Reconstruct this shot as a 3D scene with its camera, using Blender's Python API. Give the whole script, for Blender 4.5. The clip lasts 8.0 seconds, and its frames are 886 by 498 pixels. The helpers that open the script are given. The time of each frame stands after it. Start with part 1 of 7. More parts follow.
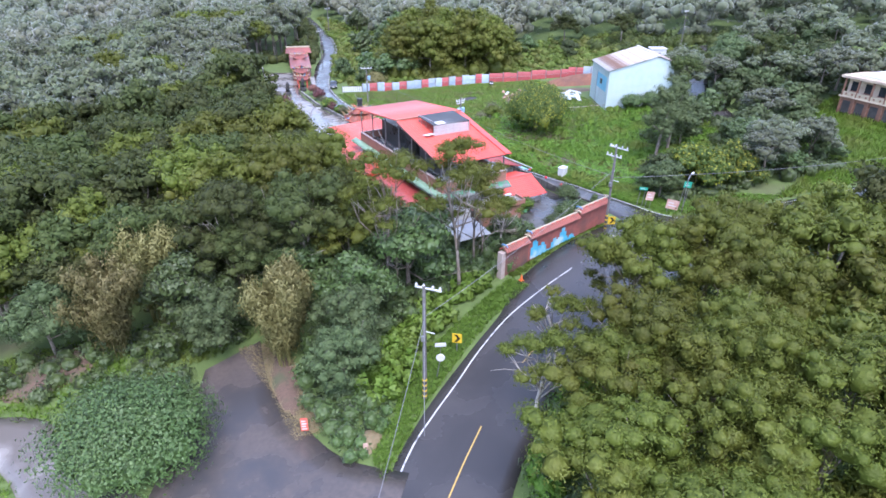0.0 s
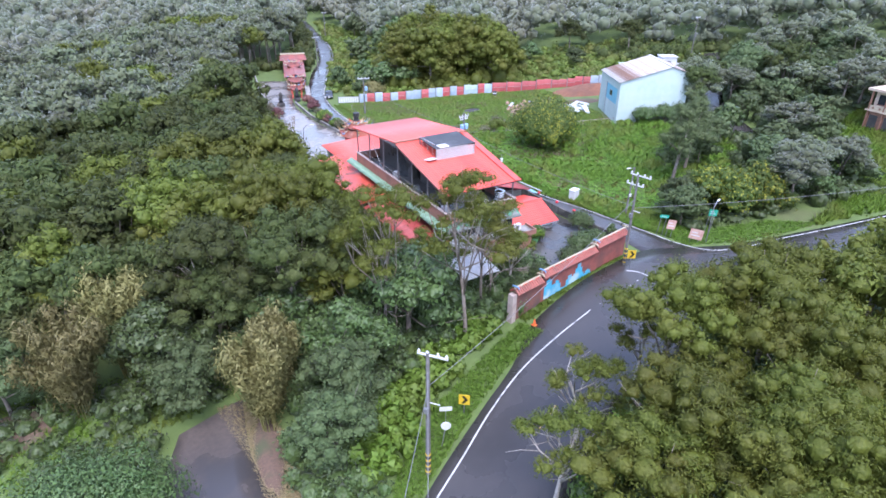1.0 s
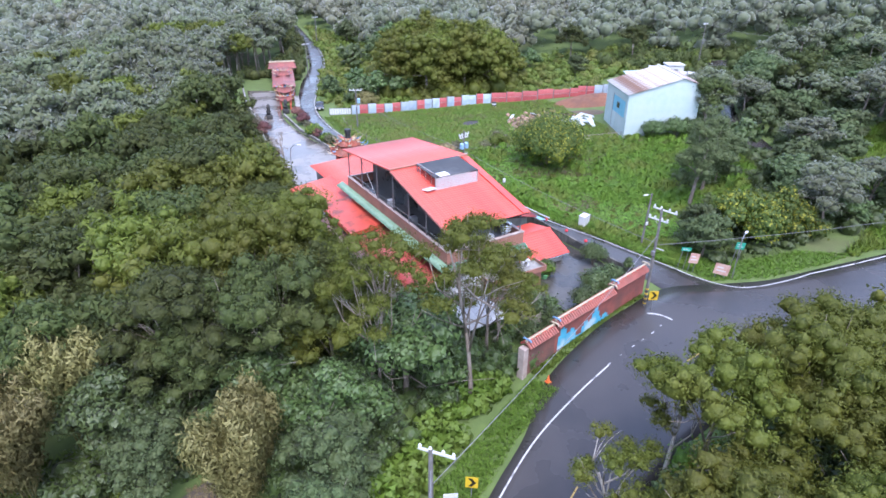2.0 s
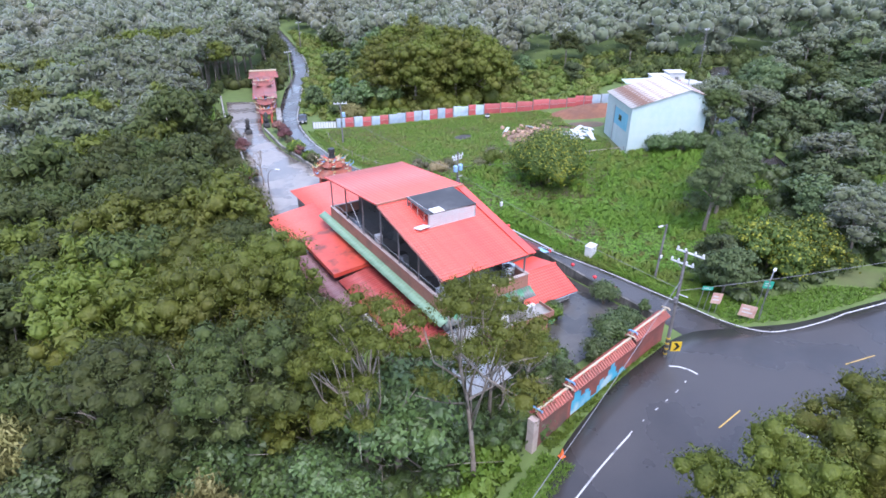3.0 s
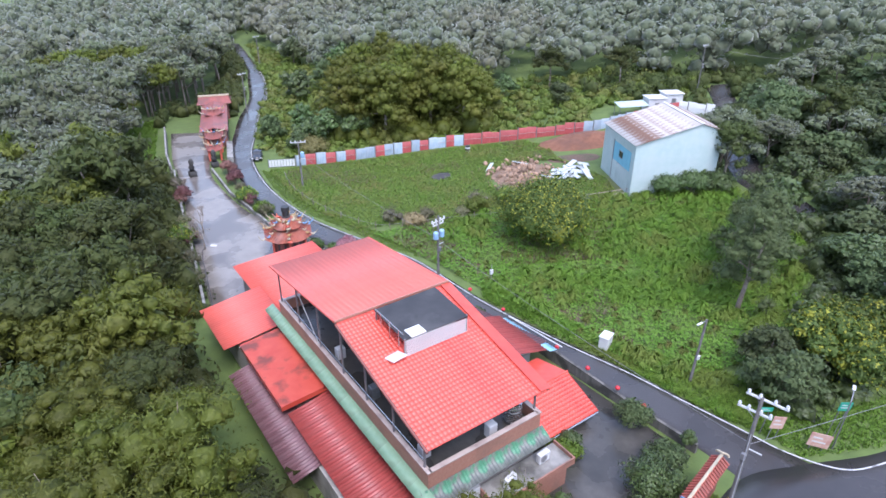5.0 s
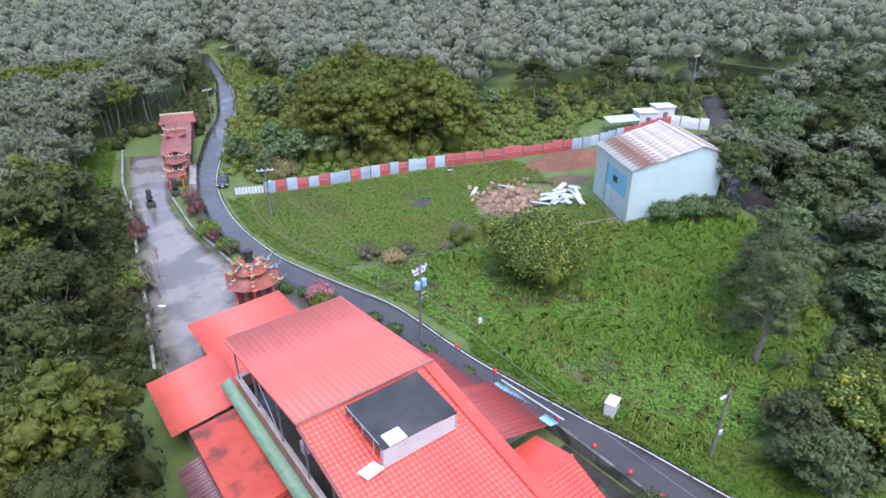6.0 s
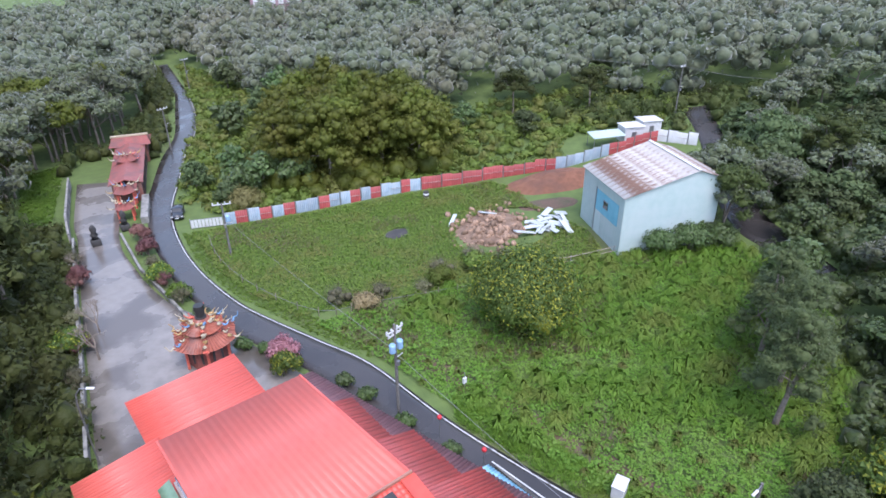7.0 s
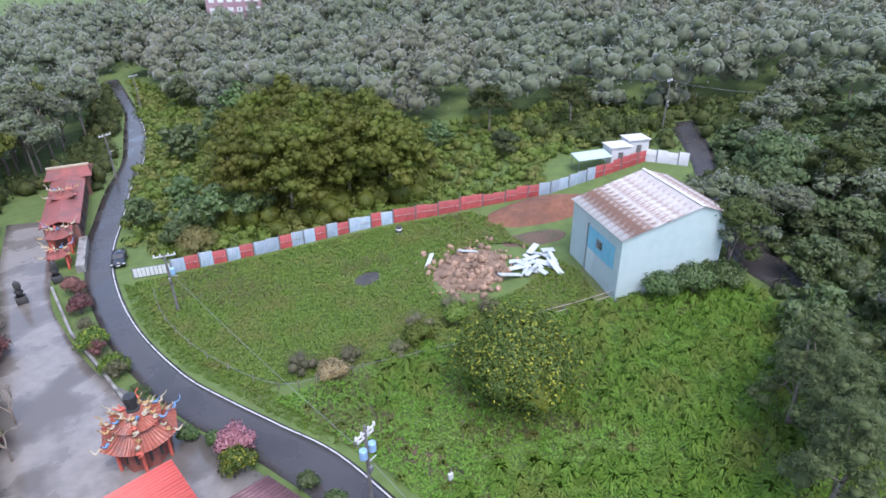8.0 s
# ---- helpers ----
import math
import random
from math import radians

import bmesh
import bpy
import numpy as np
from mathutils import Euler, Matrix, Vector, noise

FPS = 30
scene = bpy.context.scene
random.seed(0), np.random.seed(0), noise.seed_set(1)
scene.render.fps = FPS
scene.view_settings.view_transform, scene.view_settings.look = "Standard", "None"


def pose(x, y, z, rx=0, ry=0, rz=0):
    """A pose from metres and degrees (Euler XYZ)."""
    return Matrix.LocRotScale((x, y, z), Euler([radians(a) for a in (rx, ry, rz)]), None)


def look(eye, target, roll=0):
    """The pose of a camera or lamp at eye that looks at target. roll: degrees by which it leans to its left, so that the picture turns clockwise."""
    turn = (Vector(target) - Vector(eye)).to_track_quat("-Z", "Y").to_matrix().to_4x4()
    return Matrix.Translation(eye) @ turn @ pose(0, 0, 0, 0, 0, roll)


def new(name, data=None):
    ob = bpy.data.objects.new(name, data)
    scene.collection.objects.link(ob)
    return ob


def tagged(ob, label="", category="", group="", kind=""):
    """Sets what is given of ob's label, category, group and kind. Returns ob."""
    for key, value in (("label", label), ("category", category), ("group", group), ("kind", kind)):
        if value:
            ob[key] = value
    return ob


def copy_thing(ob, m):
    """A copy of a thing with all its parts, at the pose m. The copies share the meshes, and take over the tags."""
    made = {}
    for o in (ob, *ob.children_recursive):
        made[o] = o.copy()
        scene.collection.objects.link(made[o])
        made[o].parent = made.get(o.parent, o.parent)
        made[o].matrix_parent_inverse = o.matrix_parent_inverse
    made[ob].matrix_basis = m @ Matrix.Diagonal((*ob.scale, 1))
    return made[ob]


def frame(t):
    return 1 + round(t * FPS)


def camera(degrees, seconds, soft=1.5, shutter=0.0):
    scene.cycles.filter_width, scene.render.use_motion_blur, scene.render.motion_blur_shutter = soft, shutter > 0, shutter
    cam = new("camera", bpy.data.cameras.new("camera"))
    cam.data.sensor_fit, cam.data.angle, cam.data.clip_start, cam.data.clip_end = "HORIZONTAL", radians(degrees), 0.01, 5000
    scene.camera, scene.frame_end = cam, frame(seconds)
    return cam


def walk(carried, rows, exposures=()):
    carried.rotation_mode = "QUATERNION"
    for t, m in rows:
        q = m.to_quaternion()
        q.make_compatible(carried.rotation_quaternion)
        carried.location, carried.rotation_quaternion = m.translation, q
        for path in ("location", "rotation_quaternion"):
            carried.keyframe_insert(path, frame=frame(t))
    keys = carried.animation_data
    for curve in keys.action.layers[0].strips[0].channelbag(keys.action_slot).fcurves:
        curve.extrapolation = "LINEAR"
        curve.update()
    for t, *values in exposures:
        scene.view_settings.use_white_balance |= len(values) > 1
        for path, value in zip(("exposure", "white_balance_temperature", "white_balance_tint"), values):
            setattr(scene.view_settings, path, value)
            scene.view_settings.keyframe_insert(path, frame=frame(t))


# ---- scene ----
cam = camera(72.3, 8.0, soft=1.6)
METRES, EYE, TILT, LEAN, TURN = 69.1, 34.0, 0.0, 0.0, -30.8
ROWS = [
    (0.0, 0.0, 0.0, 0.0, 0.22, -27.69, -0.42),
    (0.5, -0.0045, 0.055, 0.0036, 0.21, -27.67, -0.44),
    (1.0, -0.0085, 0.1115, 0.007, 0.08, -27.66, -0.46),
    (1.5, -0.0131, 0.1689, 0.0101, -0.11, -27.64, -0.49),
    (3.0, -0.022, 0.3464, 0.0192, -1.62, -27.64, -0.33),
    (3.5, -0.023, 0.4074, 0.023, -2.25, -27.64, -0.29),
    (4.0, -0.0222, 0.4692, 0.0277, -2.85, -27.63, -0.24),
    (4.5, -0.021, 0.5317, 0.0338, -3.55, -27.66, -0.18),
    (6.0, -0.0073, 0.7195, 0.0547, -6.29, -27.67, 0.14),
    (6.5, 0.0002, 0.783, 0.061, -7.57, -27.64, 0.27),
    (7.0, 0.0083, 0.8442, 0.0655, -8.8, -27.62, 0.42),
    (7.5, 0.0177, 0.9173, 0.0718, -10.21, -27.64, 0.56),
    (8.0, 0.0298, 0.9926, 0.0806, -11.68, -27.67, 0.72),
]
walk(cam, [(t, pose(0, 0, EYE, TILT, LEAN, TURN) @ pose(METRES * x, METRES * y, METRES * z, 90 + pitch, roll, yaw)) for t, x, y, z, yaw, pitch, roll in ROWS],
     exposures=[(0.0, 2.08, 5800, 22), (4.0, 1.88, 5950, 20), (8.0, 1.62, 6100, 18)])

# ================= world, sun, exposure =================
SUN_EL, SUN_AZ = 62.0, 200.0
world = bpy.data.worlds.new("overcast_sky")
scene.world = world
world.use_nodes = True
wn, wl = world.node_tree.nodes, world.node_tree.links
wn.clear()
sky = wn.new("ShaderNodeTexSky")
sky.sky_type = "NISHITA"
sky.sun_disc = False
sky.sun_elevation, sky.sun_rotation = radians(SUN_EL), radians(SUN_AZ)
sky.air_density, sky.dust_density, sky.ozone_density = 1.2, 1.5, 2.0
soft_sky = wn.new("ShaderNodeHueSaturation")
soft_sky.inputs["Saturation"].default_value = 0.8
bg = wn.new("ShaderNodeBackground")
bg.inputs["Strength"].default_value = 0.15
wout = wn.new("ShaderNodeOutputWorld")
wl.new(sky.outputs[0], soft_sky.inputs["Color"])
wl.new(soft_sky.outputs[0], bg.inputs["Color"])
wl.new(bg.outputs[0], wout.inputs["Surface"])
sun = new("sun", bpy.data.lights.new("sun", "SUN"))
sun.data.energy, sun.data.angle, sun.data.color = 1.0, radians(30), (1.0, 0.97, 0.93)
a, e = radians(SUN_AZ), radians(SUN_EL)
sun.matrix_world = look((0, 0, 100), (-math.sin(a) * math.cos(e), -math.cos(a) * math.cos(e), 100 - math.sin(e)))


# ================= materials =================
def nodes_of(name):
    m = bpy.data.materials.new(name)
    m.use_nodes = True
    return m, m.node_tree.nodes, m.node_tree.links, m.node_tree.nodes["Principled BSDF"]


def noise_fac(n, l, scale, detail=4.0, stretch=None, lo=0.3, hi=0.7):
    tc = n.new("ShaderNodeTexCoord")
    tx = n.new("ShaderNodeTexNoise")
    tx.inputs["Scale"].default_value, tx.inputs["Detail"].default_value = scale, detail
    src = tc.outputs["Object"]
    if stretch:
        mp = n.new("ShaderNodeMapping")
        mp.inputs["Scale"].default_value = stretch
        l.new(src, mp.inputs["Vector"])
        src = mp.outputs[0]
    l.new(src, tx.inputs["Vector"])
    mr = n.new("ShaderNodeMapRange")
    mr.inputs["From Min"].default_value, mr.inputs["From Max"].default_value = lo, hi
    l.new(tx.outputs["Fac"], mr.inputs["Value"])
    return mr.outputs["Result"]


def mix(n, l, fac, c1, c2):
    mx = n.new("ShaderNodeMix")
    mx.data_type = "RGBA"
    for sock, v in ((mx.inputs[0], fac), (mx.inputs[6], c1), (mx.inputs[7], c2)):
        if isinstance(v, (int, float)):
            sock.default_value = v
        elif isinstance(v, tuple):
            sock.default_value = (*v, 1)
        else:
            l.new(v, sock)
    return mx.outputs[2]


def surface(name, c1, c2, scale=1.0, rough=0.7, c3=None, scale3=0.15, fac3=(0.5, 0.75), bump=0.0, bump_scale=20.0,
            metal=0.0, spec=0.5, stretch=None, rough2=None, coat=0.0, vary=0.0):
    """Grain from c1 to c2, and wider stains of c3."""
    m, n, l, p = nodes_of(name)
    col = mix(n, l, noise_fac(n, l, scale, 6.0, stretch), c1, c2)
    if c3:
        wide = noise_fac(n, l, scale3, 5.0, None, *fac3)
        col = mix(n, l, wide, col, c3)
        if rough2 is not None:
            mr = n.new("ShaderNodeMapRange")
            mr.inputs["To Min"].default_value, mr.inputs["To Max"].default_value = rough, rough2
            l.new(wide, mr.inputs["Value"])
            l.new(mr.outputs[0], p.inputs["Roughness"])
    if vary:
        oi = n.new("ShaderNodeObjectInfo")
        hs = n.new("ShaderNodeHueSaturation")
        mr = n.new("ShaderNodeMapRange")
        mr.inputs["To Min"].default_value, mr.inputs["To Max"].default_value = 1 - vary, 1 + vary
        l.new(oi.outputs["Random"], mr.inputs["Value"])
        l.new(mr.outputs[0], hs.inputs["Value"])
        l.new(col, hs.inputs["Color"])
        col = hs.outputs[0]
    l.new(col, p.inputs["Base Color"])
    if rough2 is None or not c3:
        p.inputs["Roughness"].default_value = rough
    p.inputs["Metallic"].default_value = metal
    p.inputs["Specular IOR Level"].default_value = spec
    p.inputs["Coat Weight"].default_value = coat
    p.inputs["Coat Roughness"].default_value = 0.15
    if bump:
        tc = n.new("ShaderNodeTexCoord")
        tx = n.new("ShaderNodeTexNoise")
        tx.inputs["Scale"].default_value = bump_scale
        l.new(tc.outputs["Object"], tx.inputs["Vector"])
        b = n.new("ShaderNodeBump")
        b.inputs["Strength"].default_value, b.inputs["Distance"].default_value = bump, 0.05
        l.new(tx.outputs["Fac"], b.inputs["Height"])
        l.new(b.outputs[0], p.inputs["Normal"])
    return m


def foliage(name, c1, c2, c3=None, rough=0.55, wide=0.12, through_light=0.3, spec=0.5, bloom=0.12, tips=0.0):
    """Leaves: every leaf its own tone between c1 and c2, every plant its own hue, patches of c3; the sheen weight lays
    a pale veil in place of haze; tips: the share without coloured tips.
    """
    m, n, l, p = nodes_of(name)
    geo = n.new("ShaderNodeNewGeometry")
    pick = geo.outputs["Random Per Island"]
    if tips:
        mr = n.new("ShaderNodeMapRange")
        mr.inputs["From Min"].default_value, mr.inputs["From Max"].default_value = tips, tips + 0.1
        l.new(pick, mr.inputs["Value"])
        pick = mr.outputs[0]
    col = mix(n, l, pick, c1, c2)
    if c3:
        col = mix(n, l, noise_fac(n, l, wide, 3.0, None, 0.45, 0.65), col, c3)
    oi = n.new("ShaderNodeObjectInfo")
    hs = n.new("ShaderNodeHueSaturation")
    for sock, lo, hi in (("Hue", 0.485, 0.515), ("Value", 0.75, 1.25)):
        mr = n.new("ShaderNodeMapRange")
        mr.inputs["To Min"].default_value, mr.inputs["To Max"].default_value = lo, hi
        l.new(oi.outputs["Random"], mr.inputs["Value"])
        l.new(mr.outputs[0], hs.inputs[sock])
    l.new(col, hs.inputs["Color"])
    l.new(hs.outputs[0], p.inputs["Base Color"])
    p.inputs["Roughness"].default_value = rough
    p.inputs["Specular IOR Level"].default_value = spec
    # Sheen imitates haze, strongest on the far leaf materials
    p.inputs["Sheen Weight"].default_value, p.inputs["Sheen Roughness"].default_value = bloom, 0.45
    tc, tx, b = n.new("ShaderNodeTexCoord"), n.new("ShaderNodeTexNoise"), n.new("ShaderNodeBump")
    tx.inputs["Scale"].default_value, tx.inputs["Detail"].default_value = 3.5, 4.0
    b.inputs["Strength"].default_value, b.inputs["Distance"].default_value = 0.5, 0.25
    l.new(tc.outputs["Object"], tx.inputs["Vector"])
    l.new(tx.outputs["Fac"], b.inputs["Height"])
    l.new(b.outputs[0], p.inputs["Normal"])
    tr = n.new("ShaderNodeBsdfTranslucent")
    l.new(hs.outputs[0], tr.inputs["Color"])
    ms = n.new("ShaderNodeMixShader")
    ms.inputs[0].default_value = through_light
    l.new(p.outputs[0], ms.inputs[1])
    l.new(tr.outputs[0], ms.inputs[2])
    l.new(ms.outputs[0], n["Material Output"].inputs["Surface"])
    return m


M = {}
M["soil"] = surface("mossy_soil", (0.065, 0.10, 0.024), (0.095, 0.14, 0.034), 0.6, 0.9, (0.09, 0.075, 0.04), 0.06, (0.58, 0.75), 0.5, 4.0)
M["asphalt"] = surface("wet_asphalt", (0.042, 0.038, 0.037), (0.062, 0.057, 0.055), 30.0, 0.36, (0.038, 0.035, 0.034), 0.16, (0.42, 0.62), 0.15, 60.0, rough2=0.18)
M["concrete_wet"] = surface("wet_concrete", (0.17, 0.155, 0.14), (0.24, 0.22, 0.20), 1.1, 0.34, (0.115, 0.102, 0.09), 0.16, (0.44, 0.56), 0.1, 30.0, rough2=0.15)
# Wet dark yard concrete; on the terrace its darkness stands for roof shade
M["concrete_dark"] = surface("dark_wet_and_shade_concrete", (0.06, 0.056, 0.05), (0.09, 0.085, 0.076), 2.0, 0.4, (0.04, 0.038, 0.034), 0.3, (0.42, 0.62), 0.1, 30.0, rough2=0.18)
M["mud_asphalt"] = surface("muddy_asphalt", (0.065, 0.055, 0.05), (0.10, 0.082, 0.07), 3.0, 0.35, (0.05, 0.047, 0.047), 0.25, (0.42, 0.62), 0.2, 20.0, rough2=0.18)
M["concrete"] = surface("aged_concrete", (0.202, 0.194, 0.180), (0.274, 0.266, 0.245), 2.0, 0.8, (0.079, 0.076, 0.068), 0.7, (0.45, 0.7), 0.3, 20.0)
M["stained_wall"] = surface("streaked_dark_concrete", (0.09, 0.085, 0.075), (0.17, 0.16, 0.14), 1.2, 0.8, (0.05, 0.048, 0.042), 0.9, (0.45, 0.62), 0.3, 20.0, stretch=(3.0, 3.0, 0.4))
M["awning_old"] = surface("mossy_clear_awning", (0.10, 0.11, 0.10), (0.16, 0.17, 0.15), 1.5, 0.5, (0.06, 0.19, 0.11), 0.9, (0.5, 0.56), vary=0.1)
M["white_line"] = surface("road_paint", (0.40, 0.40, 0.40), (0.5, 0.5, 0.5), 8.0, 0.5, (0.16, 0.16, 0.16), 1.6, (0.52, 0.68))
M["yellow_line"] = surface("yellow_road_paint", (0.432, 0.274, 0.058), (0.475, 0.324, 0.101), 8.0, 0.5, (0.144, 0.122, 0.072), 1.2, (0.6, 0.8))
M["roof_tile"] = surface("red_tile_sheet", (0.50, 0.06, 0.042), (0.57, 0.085, 0.058), 2.0, 0.44, (0.42, 0.045, 0.035), 0.25, (0.52, 0.78), 0.05, 20.0, vary=0.06)
M["roof_sheet"] = surface("red_sheet_metal", (0.52, 0.085, 0.062), (0.57, 0.105, 0.078), 1.2, 0.46, (0.55, 0.125, 0.1), 0.2, (0.45, 0.7), 0.03, 10.0, vary=0.05)
M["roof_red_flat"] = surface("red_painted_roof", (0.40, 0.05, 0.03), (0.46, 0.075, 0.045), 1.0, 0.42, (0.17, 0.04, 0.025), 0.7, (0.52, 0.66), 0.1, 12.0)
M["roof_dull"] = surface("dull_red_sheet", (0.30, 0.05, 0.045), (0.38, 0.075, 0.065), 1.5, 0.42, (0.20, 0.055, 0.05), 0.35, (0.5, 0.75), 0.05, 10.0, vary=0.08)
M["roof_dark"] = surface("dark_purple_sheet", (0.10, 0.045, 0.05), (0.15, 0.07, 0.075), 2.0, 0.45, (0.22, 0.13, 0.14), 0.4, (0.5, 0.8), 0.05, 10.0, vary=0.1)
M["awning"] = surface("green_awning_sheet", (0.158, 0.266, 0.173), (0.216, 0.324, 0.216), 1.0, 0.45, (0.094, 0.144, 0.094), 0.5, (0.5, 0.75), vary=0.08)
M["wall_tile"] = surface("brown_wall_tile", (0.259, 0.115, 0.079), (0.317, 0.158, 0.115), 6.0, 0.5, (0.158, 0.094, 0.072), 0.5, (0.5, 0.75))
M["plaster"] = surface("grey_plaster", (0.302, 0.288, 0.266), (0.374, 0.360, 0.338), 1.5, 0.8, (0.130, 0.122, 0.108), 0.5, (0.5, 0.75), 0.2, 15.0)
M["cap"] = surface("pale_capstone", (0.340, 0.272, 0.238), (0.408, 0.340, 0.306), 2.0, 0.6, (0.204, 0.150, 0.136), 1.0, (0.5, 0.75))
# Near-black: shade put into lining and openings, plain colour on dark things
M["dark"] = surface("near_black_and_painted_shade", (0.03, 0.03, 0.03), (0.06, 0.055, 0.05), 1.0, 0.8)
M["steel"] = surface("grey_steel", (0.216, 0.216, 0.223), (0.288, 0.288, 0.295), 5.0, 0.4, metal=0.6)
M["steel_bright"] = surface("stainless_steel", (0.55, 0.55, 0.55), (0.65, 0.65, 0.65), 5.0, 0.25, metal=0.9)
M["panel_black"] = surface("black_tarpaulin", (0.022, 0.021, 0.021), (0.04, 0.038, 0.037), 0.8, 0.5, (0.075, 0.07, 0.065), 0.35, (0.58, 0.8), rough2=0.3)
M["white_paint"] = surface("white_paint", (0.490, 0.496, 0.496), (0.544, 0.544, 0.544), 2.0, 0.5, (0.340, 0.340, 0.326), 0.8, (0.6, 0.85))
M["shed_wall"] = surface("pale_cyan_sheet", (0.33, 0.42, 0.41), (0.38, 0.46, 0.45), 1.0, 0.5, (0.40, 0.46, 0.455), 0.25, (0.4, 0.7), vary=0.04)
M["shed_blue"] = surface("sky_blue_sheet", (0.109, 0.326, 0.422), (0.150, 0.381, 0.476), 1.0, 0.5)
M["shed_roof"] = surface("rusty_pale_sheet", (0.33, 0.31, 0.29), (0.42, 0.40, 0.38), 2.5, 0.65, (0.17, 0.095, 0.065), 0.6, (0.46, 0.6), stretch=(0.3, 1.5, 1.0), vary=0.06)
M["fence_red"] = surface("faded_red_sheet", (0.259, 0.043, 0.043), (0.331, 0.065, 0.061), 2.0, 0.5, (0.202, 0.072, 0.058), 0.5, (0.5, 0.8), vary=0.12)
M["fence_blue"] = surface("faded_blue_sheet", (0.19, 0.255, 0.31), (0.27, 0.33, 0.38), 2.0, 0.5, (0.30, 0.29, 0.28), 0.5, (0.45, 0.75), vary=0.15)
M["earth"] = surface("red_brown_earth", (0.13, 0.055, 0.03), (0.19, 0.085, 0.05), 1.2, 0.95, (0.10, 0.05, 0.035), 0.2, (0.45, 0.7), 0.6, 6.0)
M["litter"] = surface("leaf_litter", (0.075, 0.05, 0.035), (0.13, 0.08, 0.055), 4.0, 0.9, (0.06, 0.065, 0.03), 0.4, (0.45, 0.65), 0.6, 12.0)
M["rock"] = surface("brown_rock", (0.16, 0.10, 0.065), (0.30, 0.20, 0.135), 1.3, 0.85, bump=0.4, bump_scale=6.0, vary=0.4)
M["slab"] = surface("white_foam_slab", (0.36, 0.40, 0.40), (0.43, 0.46, 0.46), 2.0, 0.6, vary=0.08)
M["brick"] = surface("red_brick", (0.17, 0.07, 0.055), (0.23, 0.10, 0.075), 5.0, 0.8, (0.11, 0.07, 0.06), 0.5, (0.45, 0.65), 0.2, 30.0, vary=0.12)
M["wall_red"] = surface("red_washed_wall", (0.22, 0.065, 0.05), (0.28, 0.09, 0.07), 2.0, 0.7, (0.14, 0.06, 0.05), 0.6, (0.45, 0.7))
M["mural_blue"] = surface("blue_mural_paint", (0.043, 0.302, 0.468), (0.086, 0.418, 0.562), 0.9, 0.5, (0.396, 0.540, 0.576), 0.35, (0.56, 0.66))
M["glaze_orange"] = surface("red_brown_glazed_tile", (0.24, 0.065, 0.04), (0.33, 0.10, 0.06), 3.0, 0.35, (0.16, 0.06, 0.045), 0.8, (0.5, 0.7), vary=0.15)
M["coping"] = surface("dull_red_coping", (0.26, 0.05, 0.035), (0.34, 0.08, 0.055), 2.0, 0.5, (0.16, 0.05, 0.04), 0.6, (0.5, 0.7))
M["orn_cream"] = surface("cream_ornament", (0.34, 0.28, 0.19), (0.42, 0.36, 0.26), 4.0, 0.5)
M["orn_blue"] = surface("blue_ornament", (0.08, 0.19, 0.34), (0.16, 0.28, 0.42), 4.0, 0.4)
M["orn_green"] = surface("green_ornament", (0.08, 0.32, 0.2), (0.2, 0.45, 0.3), 4.0, 0.4)
M["orn_red"] = surface("red_ornament", (0.55, 0.08, 0.06), (0.62, 0.16, 0.1), 4.0, 0.4)
M["temple_roof"] = surface("faded_red_temple_tile", (0.20, 0.055, 0.045), (0.27, 0.085, 0.065), 2.0, 0.5, (0.13, 0.06, 0.05), 0.5, (0.45, 0.7))
M["orn_gold"] = surface("ochre_ornament", (0.34, 0.2, 0.07), (0.42, 0.28, 0.12), 4.0, 0.4)
M["pole"] = surface("weathered_pole_concrete", (0.10, 0.095, 0.09), (0.16, 0.15, 0.14), 3.0, 0.8, (0.07, 0.065, 0.06), 0.6, (0.5, 0.7))
M["ceramic"] = surface("white_ceramic", (0.462, 0.462, 0.462), (0.517, 0.517, 0.517), 4.0, 0.3)
M["black"] = surface("black_paint", (0.015, 0.015, 0.015), (0.03, 0.03, 0.03), 4.0, 0.5)
M["sign_yellow"] = surface("sign_yellow", (0.518, 0.346, 0.014), (0.562, 0.389, 0.029), 4.0, 0.4)
M["sign_green"] = surface("sign_green", (0.02, 0.26, 0.17), (0.03, 0.32, 0.22), 4.0, 0.4)
M["sign_back"] = surface("worn_sign_board", (0.45, 0.28, 0.22), (0.52, 0.36, 0.30), 3.0, 0.6, (0.35, 0.12, 0.1), 1.0, (0.5, 0.7))
M["orange"] = surface("orange_plastic", (0.65, 0.12, 0.03), (0.7, 0.16, 0.04), 4.0, 0.45)
M["red_lantern"] = surface("red_lantern_cloth", (0.45, 0.02, 0.03), (0.52, 0.03, 0.04), 4.0, 0.5)
M["blue_paint"] = surface("blue_grey_paint", (0.18, 0.32, 0.48), (0.26, 0.40, 0.55), 3.0, 0.4)
M["blue_sheet"] = surface("sky_blue_awning", (0.16, 0.36, 0.48), (0.26, 0.46, 0.58), 2.0, 0.45, (0.4, 0.5, 0.55), 0.8, (0.5, 0.7))
M["wire"] = surface("cable_sheath", (0.16, 0.16, 0.17), (0.22, 0.22, 0.23), 4.0, 0.6)
M["bark"] = surface("grey_brown_bark", (0.13, 0.105, 0.08), (0.22, 0.18, 0.145), 4.0, 0.9, (0.3, 0.27, 0.24), 0.7, (0.5, 0.7), 0.5, 14.0)
